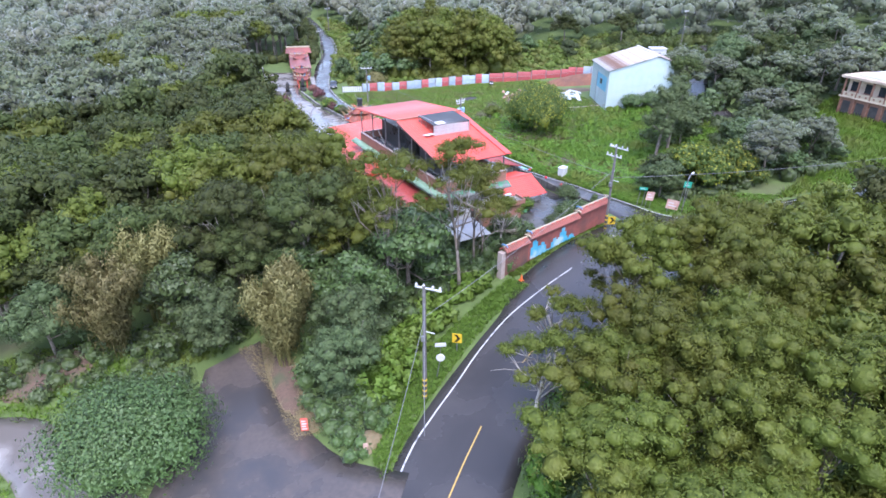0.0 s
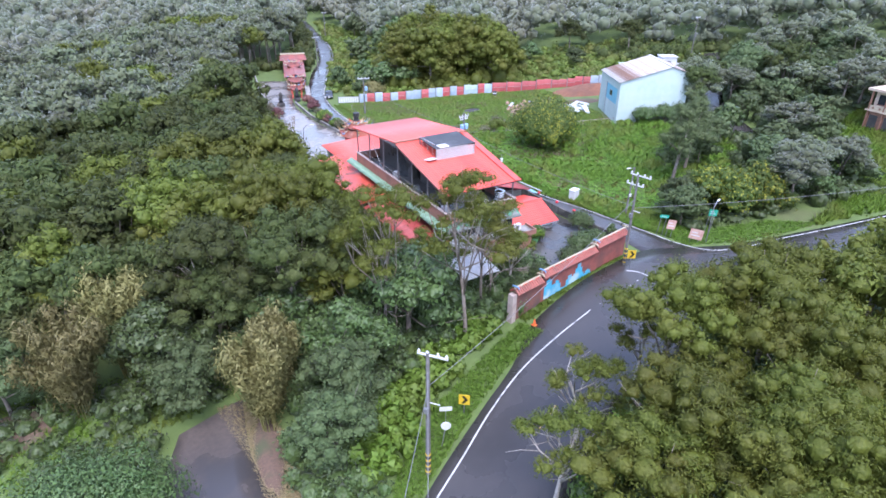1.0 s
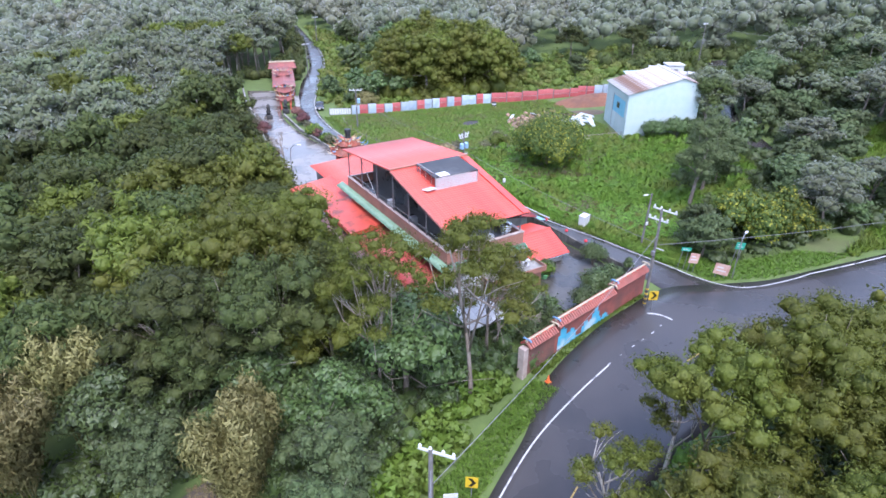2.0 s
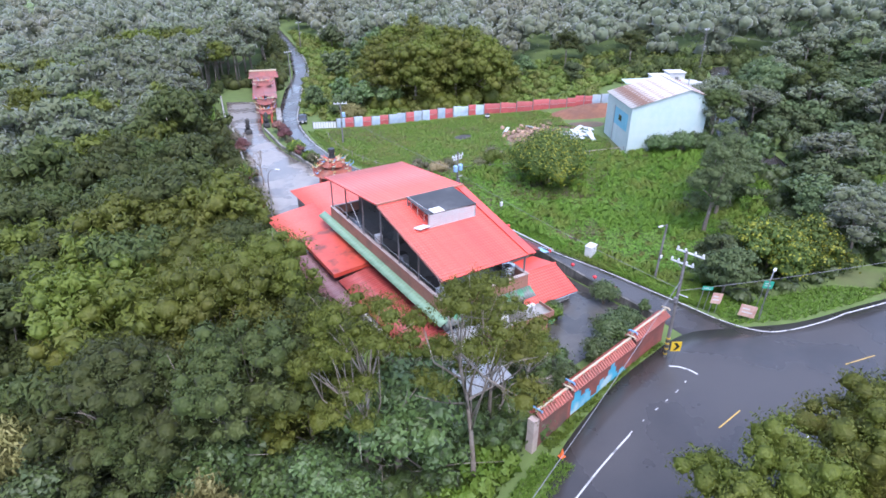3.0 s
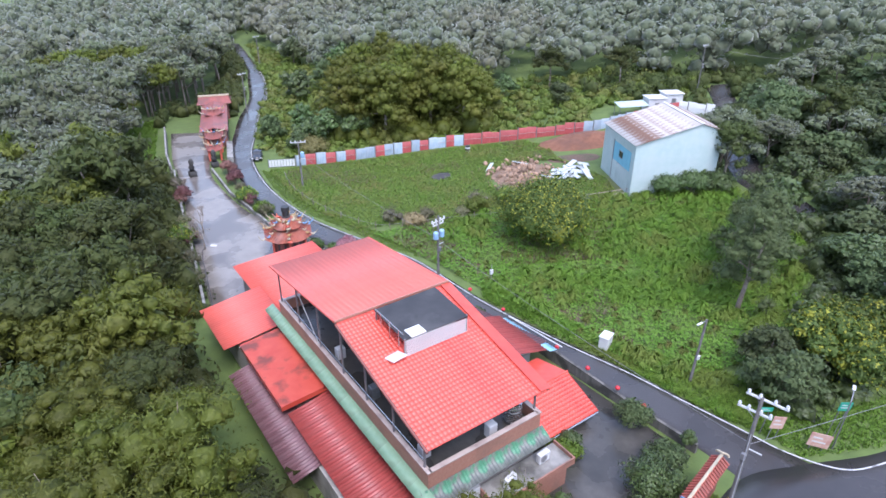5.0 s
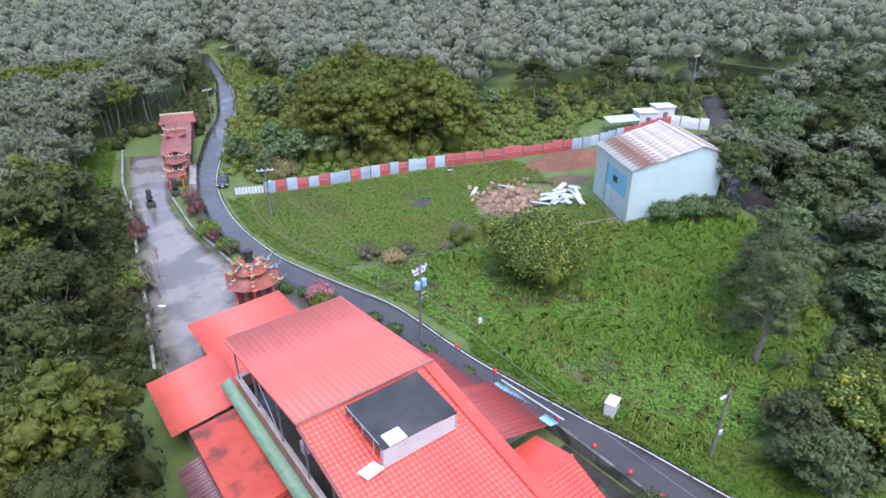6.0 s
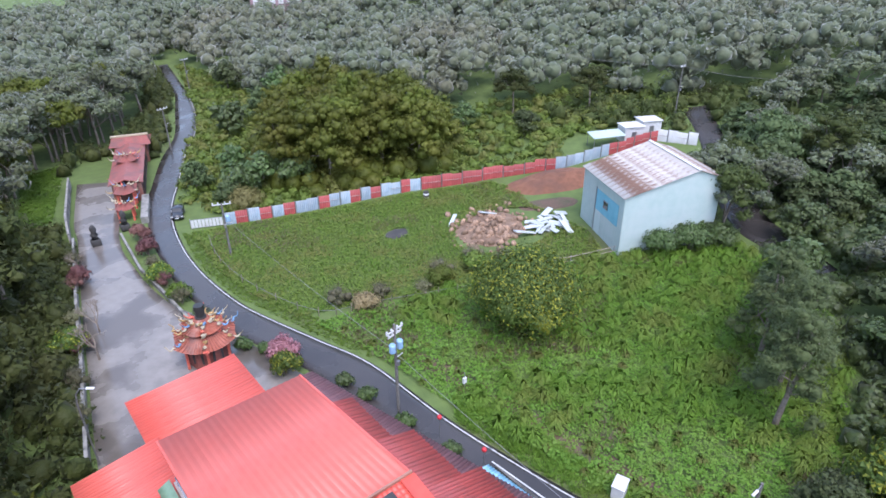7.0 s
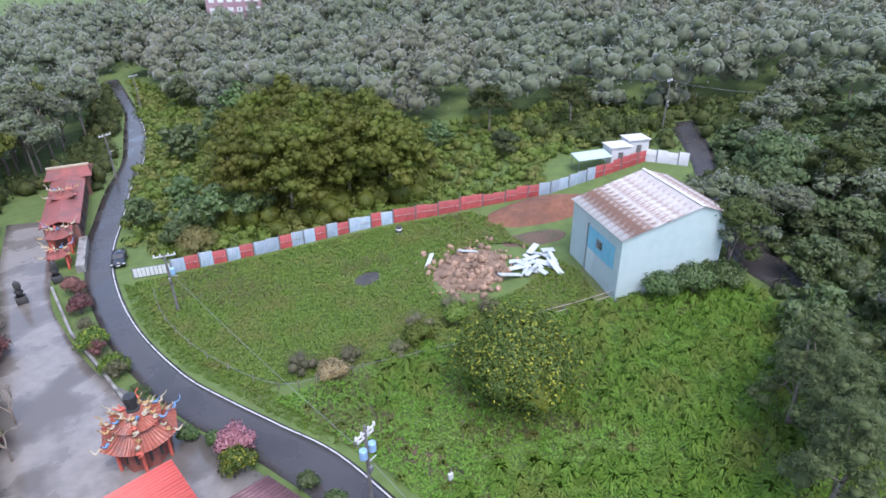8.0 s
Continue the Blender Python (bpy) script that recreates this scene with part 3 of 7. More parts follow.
def limbs_mesh(rng, height, radius, C, n_limbs, trunk_r, lean=0.1, twigs=2):
    """A tapered, bent trunk with limbs that reach into the crown."""
    bm = bm_new()
    top = height * 0.72
    bend = rng.normal(size=2) * lean * height
    spine = [Vector((bend[0] * t * t, bend[1] * t * t, -0.6 + (top + 0.6) * t)) for t in np.linspace(0, 1, 6)]
    tube(bm, spine, [trunk_r * (1.25 - 0.95 * t) for t in np.linspace(0, 1, 6)], 7)
    order = rng.permutation(len(C))[:n_limbs]
    for i in order:
        t = 0.35 + 0.5 * rng.random()
        s = spine[0].lerp(spine[-1], t)
        s = Vector((bend[0] * t * t, bend[1] * t * t, s.z))
        e_ = Vector(C[i])
        m_ = s.lerp(e_, 0.55) + Vector(rng.normal(size=3) * 0.35) + Vector((0, 0, -0.3))
        tube(bm, [s, m_, e_], [trunk_r * 0.45, trunk_r * 0.28, trunk_r * 0.1], 5)
        for _ in range(twigs):
            q = e_ + Vector(rng.normal(size=3) * 1.0)
            tube(bm, [m_, m_.lerp(q, 0.5) + Vector(rng.normal(size=3) * 0.15), q], [trunk_r * 0.18, trunk_r * 0.12, trunk_r * 0.05], 4)
    me = bpy.data.meshes.new("trunk")
    bm.to_mesh(me)
    bm.free()
    me.shade_smooth()
    return me


# kind: height, crown radius, crown depth, clumps, clump radius, leaves (by detail), leaf size (by detail), slimness, droop, leaf material, bark
KINDS = {
    "acacia": (12.5, 4.6, 4.6, 17, 1.5, (10500, 2600, 1000), (0.135, 0.27, 0.46), 0.36, 0.0, "acacia", "bark"),
    "full_acacia": (12.5, 4.6, 9.0, 26, 1.5, (9000, 3600, 1100), (0.145, 0.24, 0.46), 0.42, 0.0, "acacia", "bark"),
    "forest": (13.0, 4.3, 5.6, 17, 1.5, (8800, 2500, 1000), (0.14, 0.29, 0.5), 0.44, 0.0, "acacia_dark", "bark"),
    # hillwood: the forest tree again, its leaf colour paled for haze
    "hillwood": (13.0, 4.6, 5.2, 17, 1.5, (8800, 2500, 1000), (0.14, 0.29, 0.5), 0.44, 0.0, "hazed_slope_leaf", "bark"),
    "broadleaf": (7.5, 3.0, 4.5, 16, 1.35, (7500, 2600, 1000), (0.17, 0.28, 0.46), 0.6, 0.0, "broad", "bark"),
    "greyleaf": (8.0, 3.2, 5.0, 18, 1.3, (7500, 2600, 1000), (0.15, 0.26, 0.46), 0.55, 0.0, "bluish", "bark"),
    "open": (12.0, 4.2, 4.2, 11, 1.05, (6000, 3200, 1100), (0.12, 0.24, 0.45), 0.45, 0.0, "acacia", "bark_pale"),
    "umbel": (13.0, 4.2, 6.0, 16, 1.1, (13000, 4000, 1500), (0.09, 0.2, 0.4), 0.36, 0.0, "acacia", "bark"),
    "feathery": (13.0, 2.5, 9.5, 24, 1.15, (9000, 6500, 1800), (0.15, 0.19, 0.4), 0.22, 0.5, "feather", "bark"),
    "flecked": (8.0, 4.6, 6.0, 26, 1.6, (12000, 9000, 2500), (0.2, 0.22, 0.45), 0.6, 0.0, "flower_tree", "bark"),
}
SPARSE = ("open", "umbel", "feathery")
PLANTS = {}


def tree_meshes(kind, lod, variant):
    key = (kind, lod, variant)
    if key in PLANTS:
        return PLANTS[key]
    h, cr, cd, nc, rr, leaves, sizes, slim, droop, mat, bark = KINDS[kind]
    rng = np.random.default_rng(abs(sum(ord(c) for c in kind)) * 31 + variant * 7 + lod)
    C, R = [], []
    for i in range(nc):
        g = i / nc
        ang = i * 2.39996 + rng.normal() * 0.3
        rad = cr * math.sqrt(g) * (0.8 + 0.35 * rng.random())
        dome = 1 - (rad / (cr * 1.2)) ** 2
        zc = h - rr - cd * (1 - dome) * 0.75 - rng.random() * cd * 0.3
        if i % 4 == 3:
            zc -= cd * 0.3
        C.append((rad * math.cos(ang), rad * math.sin(ang), zc))
        s = rr * (0.75 + 0.5 * rng.random())
        R.append((s * 1.1, s * 1.1, s * (0.5 if kind == "umbel" else 0.85)))
    limb_ends = np.array(C)
    C, R = lobed(rng, np.array(C), np.array(R), (4, 3, 2)[lod])
    w = R[:, 0] ** 2
    counts = np.maximum(8, (leaves[lod] * w / w.sum()).astype(int))
    pieces = [leaf_cloud(rng, C, R, counts, sizes[lod], slim, droop)]
    pieces.append(clump_cores(C, R, 1, 0.5) if kind in SPARSE else clump_cores(C, R, 1, 0.62))
    crown = leafy("crown", pieces, mat)
    trunk = limbs_mesh(rng, h, cr, limb_ends, 14 if kind == "umbel" else 10 if kind == "open" else 5 - lod, 0.17 if kind == "umbel" else 0.24 if h > 9 else 0.17, 0.07, 2 if lod == 0 else 0)
    trunk.materials.append(M[bark])
    PLANTS[key] = (trunk, crown)
    return PLANTS[key]


def plant_tree(name, kind, x, y, scale, label, group, lod, variant, turn=0.0, zs=1.0):
    trunk, crown = tree_meshes(kind, lod, variant)
    ob = thing(name, Matrix.LocRotScale((x, y, ground_z(x, y)), Euler((0, 0, turn)), (scale, scale, scale * zs)), label, "tree", group)
    part("trunk", trunk, None, ob)
    part("crown", crown, None, ob)
    return ob


def shrub(name, x, y, r, h, leaves, size, mat, label, group="", seed=0, slim=0.55, droop=0.2, clumps=9, lift=0.0, category="shrub"):
    """A low plant with several leafy clumps on short stems."""
    rng = np.random.default_rng(seed + 1000)
    C, R = [], []
    for i in range(clumps):
        ang, rad = i * 2.39996, r * 0.72 * math.sqrt(i / clumps)
        s = r * (0.38 + 0.2 * rng.random())
        zc = max(s * 0.5, h - s * 0.75 - (h * 0.55) * (rad / r) ** 2 - 0.15 * h * rng.random())
        C.append((rad * math.cos(ang), rad * math.sin(ang), zc))
        R.append((s, s, min(s, h * 0.5)))
    C, R = np.array(C), np.array(R)
    w = R[:, 0] ** 2
    me = leafy("leaves", [leaf_cloud(rng, C, R, np.maximum(5, (leaves * w / w.sum()).astype(int)), size, slim, droop, low=-0.2), clump_cores(C, R, 1, 0.5)], mat)
    ob = thing(name, pose(x, y, ground_z(x, y) + lift), label, category, group)
    bm = bm_new()
    for i in range(min(5, clumps)):
        tube(bm, [(0, 0, -0.2), Vector(C[i]) * 0.5, C[i]], [0.06 * r / 2, 0.05 * r / 2, 0.02], 5)
    part("stem", bm, "bark", ob)
    part("leaves", me, None, ob)
    return ob


def bamboo(x, y, h, r, seed):
    """A clump of arching culms with feathery plumes."""
    rng = np.random.default_rng(seed)
    bm, C, R = bm_new(), [], []
    for i in range(24):
        ang, out = rng.random() * 6.283, r * (0.3 + 0.9 * rng.random())
        hh = h * (0.65 + 0.4 * rng.random())
        foot = Vector((0.5 * math.cos(ang), 0.5 * math.sin(ang), -0.3))
        tip = Vector((out * math.cos(ang), out * math.sin(ang), hh))
        mid = foot.lerp(tip, 0.55) + Vector((0, 0, hh * 0.14)) - Vector((math.cos(ang), math.sin(ang), 0)) * out * 0.25
        tube(bm, [foot, mid, tip], [0.05, 0.04, 0.012], 4)
        for k in range(4):
            t = 0.36 + 0.2 * k
            p = (foot.lerp(mid, t * 2) if t < 0.5 else mid.lerp(tip, (t - 0.5) * 2))
            s = 0.65 + 0.4 * rng.random()
            C.append(p[:])
            R.append((s, s, s * 1.6))
    C, R = np.array(C), np.array(R)
    ob = thing("bamboo_clump", pose(x, y, ground_z(x, y)), "tawny bamboo clump with feathery drooping plumes", "bamboo", "bamboo by the track")
    part("culm_frame", bm, "bamboo", ob)
    part("leaves", leafy("leaves", [leaf_cloud(rng, C, R, np.full(len(C), 260), 0.27, 0.26, 0.9, 0.15, low=-2)], "bamboo"), None, ob)
    return ob


def inside(x, y, poly):
    hit, j = False, len(poly) - 1
    for i in range(len(poly)):
        (xi, yi), (xj, yj) = poly[i], poly[j]
        if (yi > y) != (yj > y) and x < (xj - xi) * (y - yi) / (yj - yi) + xi:
            hit = not hit
        j = i
    return hit


def camera_path_distance(x, y):
    """How far a spot lies in plan from the line under the camera's path."""
    t = max(0.0, min(1.0, (x * 37 + y * 58) / (37 * 37 + 58 * 58)))
    return math.hypot(x - 37 * t, y - 58 * t)


# Crown detail is fitted to the camera's view along that line
def detail(x, y):
    d = camera_path_distance(x, y)
    return 0 if d < 25 else 1 if d < 58 else 2


def jitter_grid(poly, step, seed, jig=0.45):
    rng = random.Random(seed)
    xs, ys = [p[0] for p in poly], [p[1] for p in poly]
    out, y, row = [], min(ys), 0
    while y < max(ys):
        x = min(xs) + (step / 2 if row % 2 else 0)
        while x < max(xs):
            p = (x + rng.uniform(-jig, jig) * step, y + rng.uniform(-jig, jig) * step)
            if inside(*p, poly):
                out.append(p)
            x += step
        y += step * 0.87
        row += 1
    return out


WEST = [(22.5, 58), (22.8, 75), (23.8, 92), (28.5, 105), (30, 125), (32, 142), (37, 172), (48, 182), (57, 186), (64, 200), (71, 217), (20, 217), (-30, 185), (-24, 100), (-20, 62), (-8, 60), (8, 57), (16, 52)]
EAST_BEND = [(20.6, 18.4), (27, 25), (34.8, 29.6), (44, 30.8), (52, 29.6), (60, 27.2), (72, 25), (84, 22), (88, 12), (60, 5), (40, -2), (14, 2), (13, 9)]
EAST_HILL = [(78, 46), (90, 43), (115, 40), (150, 55), (165, 95), (140, 100), (120, 85), (110, 72), (98, 64), (86, 58)]
MID_WOOD = [(69, 137), (74, 131.5), (88, 129.5), (97, 128), (101, 134), (102, 150), (92, 165), (78, 164)]
rt = random.Random(5)
for k, (x, y) in enumerate(jitter_grid(WEST, 5.9, 1)):
    # Beyond the near wood the haze-paled leaf colour takes over
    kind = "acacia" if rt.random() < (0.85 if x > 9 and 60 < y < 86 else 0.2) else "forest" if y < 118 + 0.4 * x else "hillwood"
    plant_tree("acacia_tree" if kind == "acacia" else "forest_tree", kind, x, y, rt.uniform(0.85, 1.15), "olive-green acacia with puffy rounded leaf clumps" if kind == "acacia" else "hillside tree with dense crown, far ones paled for haze", "west wood", detail(x, y), k % 4, rt.random() * 6.28, rt.uniform(0.88, 1.12))
for k, (x, y) in enumerate(jitter_grid(EAST_BEND, 5.8, 2)):
    kind = "acacia" if x < 62 else "forest"
    plant_tree("acacia_tree", kind, x, y, rt.uniform(0.85, 1.1), "olive-green acacia with puffy rounded leaf clumps beside the bend", "wood by the bend", detail(x, y), k % 4, rt.random() * 6.28, rt.uniform(0.92, 1.2))
for k, (x, y) in enumerate(jitter_grid(EAST_HILL, 6.0, 3)):
    if inside(x, y, [(90, 40), (100, 52), (116, 62), (126, 60), (126, 44), (104, 38)]):
        continue
    # Lighter kinds picked for haze; hillwood carries it in its leaf colour
    plant_tree("hill_tree", rt.choice(["hillwood", "greyleaf", "broadleaf", "greyleaf"]), x, y, rt.uniform(0.7, 1.0), "grey-green slope tree above the bend, some crowns paled for haze", "east slope trees", detail(x, y), k % 4, rt.random() * 6.28, 0.8)
for k, (x, y) in enumerate(jitter_grid(MID_WOOD, 6.4, 4)):
    plant_tree("acacia_tree", "full_acacia", x, y, rt.uniform(0.95, 1.2), "broad olive acacia behind the field fence", "trees behind the fence", 1, k % 4, rt.random() * 6.28, 1.08)


def far_forest(name, spots, seed, mat, label, leaf=0.6, per=175):
    """Distant woodland: many tree crowns that nobody could count."""
    rng = np.random.default_rng(seed)
    P = []
    CC, RR, cnt = [], [], []
    for x, y in spots:
        h = 7 + 7 * rng.random()
        z0 = ground_z(x, y)
        for q in range(5):
            ang, rad = q * 1.7 + rng.random(), (0 if q == 0 else 2.4)
            r = 2.0 + 1.3 * rng.random()
            CC.append((x + rad * math.cos(ang), y + rad * math.sin(ang), z0 + h - r * 0.8 - (0 if q == 0 else 1.6 + rng.random())))
            RR.append((r * 1.15, r * 1.15, r))
            cnt.append(per // 5)
    C, R = np.array(CC), np.array(RR)
    me = leafy(name, [leaf_cloud(rng, C, R, np.array(cnt), leaf, 0.5, 0.0, 0.5), clump_cores(C, R, 1, 0.55)], mat)
    return tagged(new(name, me), label, "woodland", kind="stuff")


def lane_gap(x, y):
    return min((math.hypot(x - (l[0] + r[0]) / 2, y - (l[1] + r[1]) / 2) for l, r in zip(LANE_L[10:], LANE_R[10:])))


FAR_N = [(-30, 187), (20, 217), (70, 217), (79, 245), (92, 262), (90, 205), (102, 172), (114, 150), (136, 134), (146, 114), (160, 98), (185, 60), (230, 40), (330, 100), (320, 200), (250, 290), (120, 345), (-20, 345), (-40, 300)]
spots = [p for p in jitter_grid(FAR_N, 7.0, 11, 0.45) if lane_gap(*p) > 7]
far_forest("far_woodland", spots, 21, "hazed_far_leaves", "woodland covering the far hills, haze put into pale leaves")


# ================= temple house =================
def sheets(parent, name, start, across, down, n_, mat, period=0.22, amp=0.03, label=""):
    """A run of n corrugated metal sheets side by side; across: the whole width, down: the slope."""
    start, across, down = Vector(start), Vector(across), Vector(down)
    up = across.cross(down).normalized()
    if up.z < 0:
        up = -up
    one = across / n_
    k = max(4, int(one.length / period * 4))
    V, F = [], []
    for i in range(k + 1):
        h = amp * (1 if (i % 4) in (1, 2) else -1)
        for t in (0, 1):
            V.append(one * (i / k * 1.004) + down * t + up * h)
    for i in range(k):
        F.append((2 * i, 2 * i + 1, 2 * i + 3, 2 * i + 2))
    base = len(V)
    V += [v - up * 0.03 for v in V]
    F += [tuple(base + q for q in f[::-1]) for f in F]
    F += [(2 * i, 2 * i + 2, base + 2 * i + 2, base + 2 * i) for i in range(k)] + [(2 * i + 3, 2 * i + 1, base + 2 * i + 1, base + 2 * i + 3) for i in range(k)]
    me = tri_mesh(name, [v[:] for v in V], F, mat)
    for j in range(n_):
        ob = part(name, me, None, parent, label)
        ob.matrix_basis = parent.matrix_basis.inverted() @ Matrix.Translation(start + one * j + up * 0.002 * (j % 2))


def tile_slope(parent, x0, x1, y_hi, z_hi, y_lo, z_lo, step=0.36, pitch=0.3, name="tile_course", mat="roof_tile"):
    """Courses of pressed roof tiles, each overlapping the one below."""
    run = Vector((0, y_lo - y_hi, z_lo - z_hi))
    n_ = max(1, round(run.length / step))
    d = run / n_
    up = Vector((0, -d.z, d.y)).normalized()
    if up.z < 0:
        up = -up
    k = int((x1 - x0) / pitch * 6)
    V, F = [], []
    for i in range(k + 1):
        x = (x1 - x0) * i / k
        w = 0.045 * abs(math.sin(math.pi * x / pitch)) ** 0.8
        V += [Vector((x, 0, 0)) + up * (w - 0.01), Vector((x, 0, 0)) + d * 1.06 + up * (w + 0.03), Vector((x, 0, 0)) + d * 1.06 + up * (w - 0.03)]
    for i in range(k):
        a_ = 3 * i
        F += [(a_, a_ + 1, a_ + 4, a_ + 3), (a_ + 1, a_ + 2, a_ + 5, a_ + 4)]
    me = tri_mesh(name, [v[:] for v in V], F, mat, True)
    bm = bm_new()
    bm.from_mesh(me)
    bmesh.ops.recalc_face_normals(bm, faces=bm.faces)
    if sum(f.normal.z for f in bm.faces) < 0:
        bmesh.ops.reverse_faces(bm, faces=bm.faces)
    bm.to_mesh(me)
    bm.free()
    for j in range(n_):
        ob = part(name, me, None, parent)
        ob.matrix_basis = parent.matrix_basis.inverted() @ Matrix.Translation(Vector((x0, y_hi, z_hi)) + d * j)


def quad_slab(pts, thick):
    """A sloping slab through four corners, its top face given."""
    bm = bm_new()
    hi = [bm.verts.new(p) for p in pts]
    lo = [bm.verts.new(Vector(p) - Vector((0, 0, thick))) for p in pts]
    bm.faces.new(hi)
    bm.faces.new(lo[::-1])
    for i in range(len(pts)):
        j = (i + 1) % len(pts)
        bm.faces.new((hi[i], lo[i], lo[j], hi[j]))
    bmesh.ops.recalc_face_normals(bm, faces=bm.faces)
    return bm


house = thing("temple_house", pose(39.2, 70, -0.5), "two-storey house with red metal roofs over a roof terrace", "house")
wpart("lower_storey", boxed(34.6, 43.7, 58.2, 82, -1.5, 2.9), "plaster", house, "stained grey plaster walls")
wpart("upper_storey", boxed(34.62, 43.68, 58.22, 81.98, 2.9, 6.2), "plaster", house, "stained grey plaster walls")
for x0, x1, y0, y1 in ((34.45, 34.7, 58.05, 82.1), (43.6, 43.85, 58.05, 82.1), (34.7, 43.6, 58.05, 58.3), (34.7, 43.6, 81.85, 82.1)):
    pw = wpart("parapet", boxed(x0, x1, y0, y1, 5.9, 7.3), "wall_tile", house, "brown tiled parapet")
    cp = wpart("capping", boxed(x0 - 0.05, x1 + 0.05, y0 - 0.05, y1 + 0.05, 7.3, 7.38), "cap", house, "pale capping strip")
# Shade under the roof is put into the dark floor and room colours
wpart("terrace_floor", boxed(34.7, 43.6, 58.3, 81.85, 6.2, 6.26), "concrete_dark", house)
wpart("roof_room", boxed(37.5, 43.0, 71.5, 81.0, 6.26, 9.2), "concrete_dark", house, "grey rooftop room, darkened in colour for the roof's shade")
wpart("roof_room", boxed(38.2, 41.5, 66.6, 70.6, 6.26, 8.0), "concrete_dark", house, "storage cabin under the roof, its shade put into dark grey")
# roof over the terrace
tile_slope(house, 34.3, 44.0, 69.75, 12.12, 57.75, 9.6)
# Near-black lining: the shade below the roof is in its colour
wpart("roof_underside", quad_slab([(34.35, 57.85, 9.5), (43.95, 57.85, 9.5), (43.95, 69.6, 12.0), (34.35, 69.6, 12.0)], 0.06), "dark", house, "roof lining, shade put into its near-black")
sheets(house, "roof_sheet", (34.2, 69.45, 12.3), (9.85, 0, 0), (0, 13.0, -1.45), 11, "roof_sheet", 0.42, 0.013)
wpart("roof_underside", quad_slab([(34.3, 69.7, 12.2), (43.95, 69.7, 12.2), (43.95, 82.3, 10.76), (34.3, 82.3, 10.76)], 0.05), "steel", house)
wpart("ridge_trim", boxed(34.15, 44.1, 69.35, 69.5, 12.2, 12.36), "wall_tile", house, "dark ridge edge strip")
for xs in (34.2, 43.98):
    wpart("verge_trim", quad_slab([(xs - 0.07, 57.7, 9.62), (xs + 0.07, 57.7, 9.62), (xs + 0.07, 69.4, 12.1), (xs - 0.07, 69.4, 12.1)], 0.16), "wall_red", house)
    wpart("verge_trim", quad_slab([(xs - 0.07, 69.5, 12.32), (xs + 0.07, 69.5, 12.32), (xs + 0.07, 82.5, 10.86), (xs - 0.07, 82.5, 10.86)], 0.16), "roof_sheet", house)
wpart("side_flashing", quad_slab([(43.3, 57.7, 9.74), (44.25, 57.7, 9.62), (44.25, 69.4, 12.1), (43.3, 69.4, 12.24)], 0.05), "roof_tile", house, "smooth red side flashing")
for y_ in (58.6, 62.3, 66, 69.6, 73.6, 77.8, 81.7):
    for x_ in (34.58, 43.72):
        top = 9.5 + (y_ - 57.85) * 0.2127 if y_ < 69.6 else 12.2 - (y_ - 69.6) * 0.112
        wpart("post", boxed(x_ - 0.06, x_ + 0.06, y_ - 0.06, y_ + 0.06, 7.3, top), "steel", house, "grey steel roof post")
for y0, y1 in ((58.6, 69.6), (69.6, 81.7)):
    wpart("terrace_rail", rodded((34.5, y0, 8.1), (34.5, y1, 8.1), 0.03), "steel_bright", house)
wpart("brace", rodded((34.6, 74, 7.4), (34.6, 77.6, 10.6), 0.04), "steel", house)
for i, (x_, y_) in enumerate(((35.3, 60.0), (35.4, 66.8), (35.5, 72.5), (40.0, 58.9))):
    wpart("terrace_box", boxed(x_, x_ + 0.7, y_, y_ + 0.6, 6.26, 7.25 + 0.12 * (i % 2), bevel=0.03), "white_paint" if i != 1 else "steel", house, "white appliance on the terrace")
# green awnings round the parapet
sheets(house, "awning_sheet", (34.44, 57.2, 6.05), (0, 26.8, 0), (-0.85, 0, -0.42), 14, "awning", 0.5, 0.012)
sheets(house, "awning_sheet", (34.2, 58.04, 6.05), (9.9, 0, 0), (0, -1.05, -0.6), 7, "awning_old", 0.28, 0.03)
# low wing on the west side
wpart("low_wing", boxed(30.5, 34.6, 57.7, 90, -3.5, 3.25), "plaster", house, "grey wall of the low wing")
sheets(house, "wing_sheet", (34.5, 57.2, 4.55), (0, 14.6, 0), (-3.9, 0, -0.75), 15, "roof_dull", 0.34, 0.045)
sheets(house, "outer_sheet", (31.5, 66.0, 3.7), (0, 14.0, 0), (-3.0, 0, -0.75), 14, "roof_dark", 0.34, 0.045)
wpart("flat_roof", quad_slab([(30.2, 71.8, 4.65), (34.6, 71.8, 4.95), (34.6, 81.6, 4.95), (30.2, 81.4, 4.65)], 0.45), "roof_red_flat", house, "flat bright red roof with stains")
sheets(house, "wing_sheet", (35.3, 82.7, 4.55), (0, 7.6, 0), (-6.2, 0, -0.75), 8, "roof_sheet", 0.34, 0.045)
sheets(house, "wing_sheet", (43.8, 82.3, 4.75), (0, 14.0, 0), (-9.4, 0, -0.42), 14, "roof_sheet", 0.34, 0.045)
wpart("back_wing", boxed(35, 43.4, 82.1, 95.4, -1.5, 4.1), "plaster", house, "grey wall of the back wing")
# low roofs on the lane side
sheets(house, "lean_to_sheet", (43.9, 66.4, 6.3), (0, 6.6, 0), (8.9, 0, -2.65), 7, "roof_dull", 0.34, 0.045)
sheets(house, "lean_to_sheet", (43.9, 73.0, 6.3), (0, 5.6, 0), (7.0, 0, -2.08), 6, "roof_dull", 0.34, 0.045)
sheets(house, "lean_to_sheet", (43.9, 78.6, 6.3), (0, 5.6, 0), (5.0, 0, -1.49), 6, "roof_dull", 0.34, 0.045)
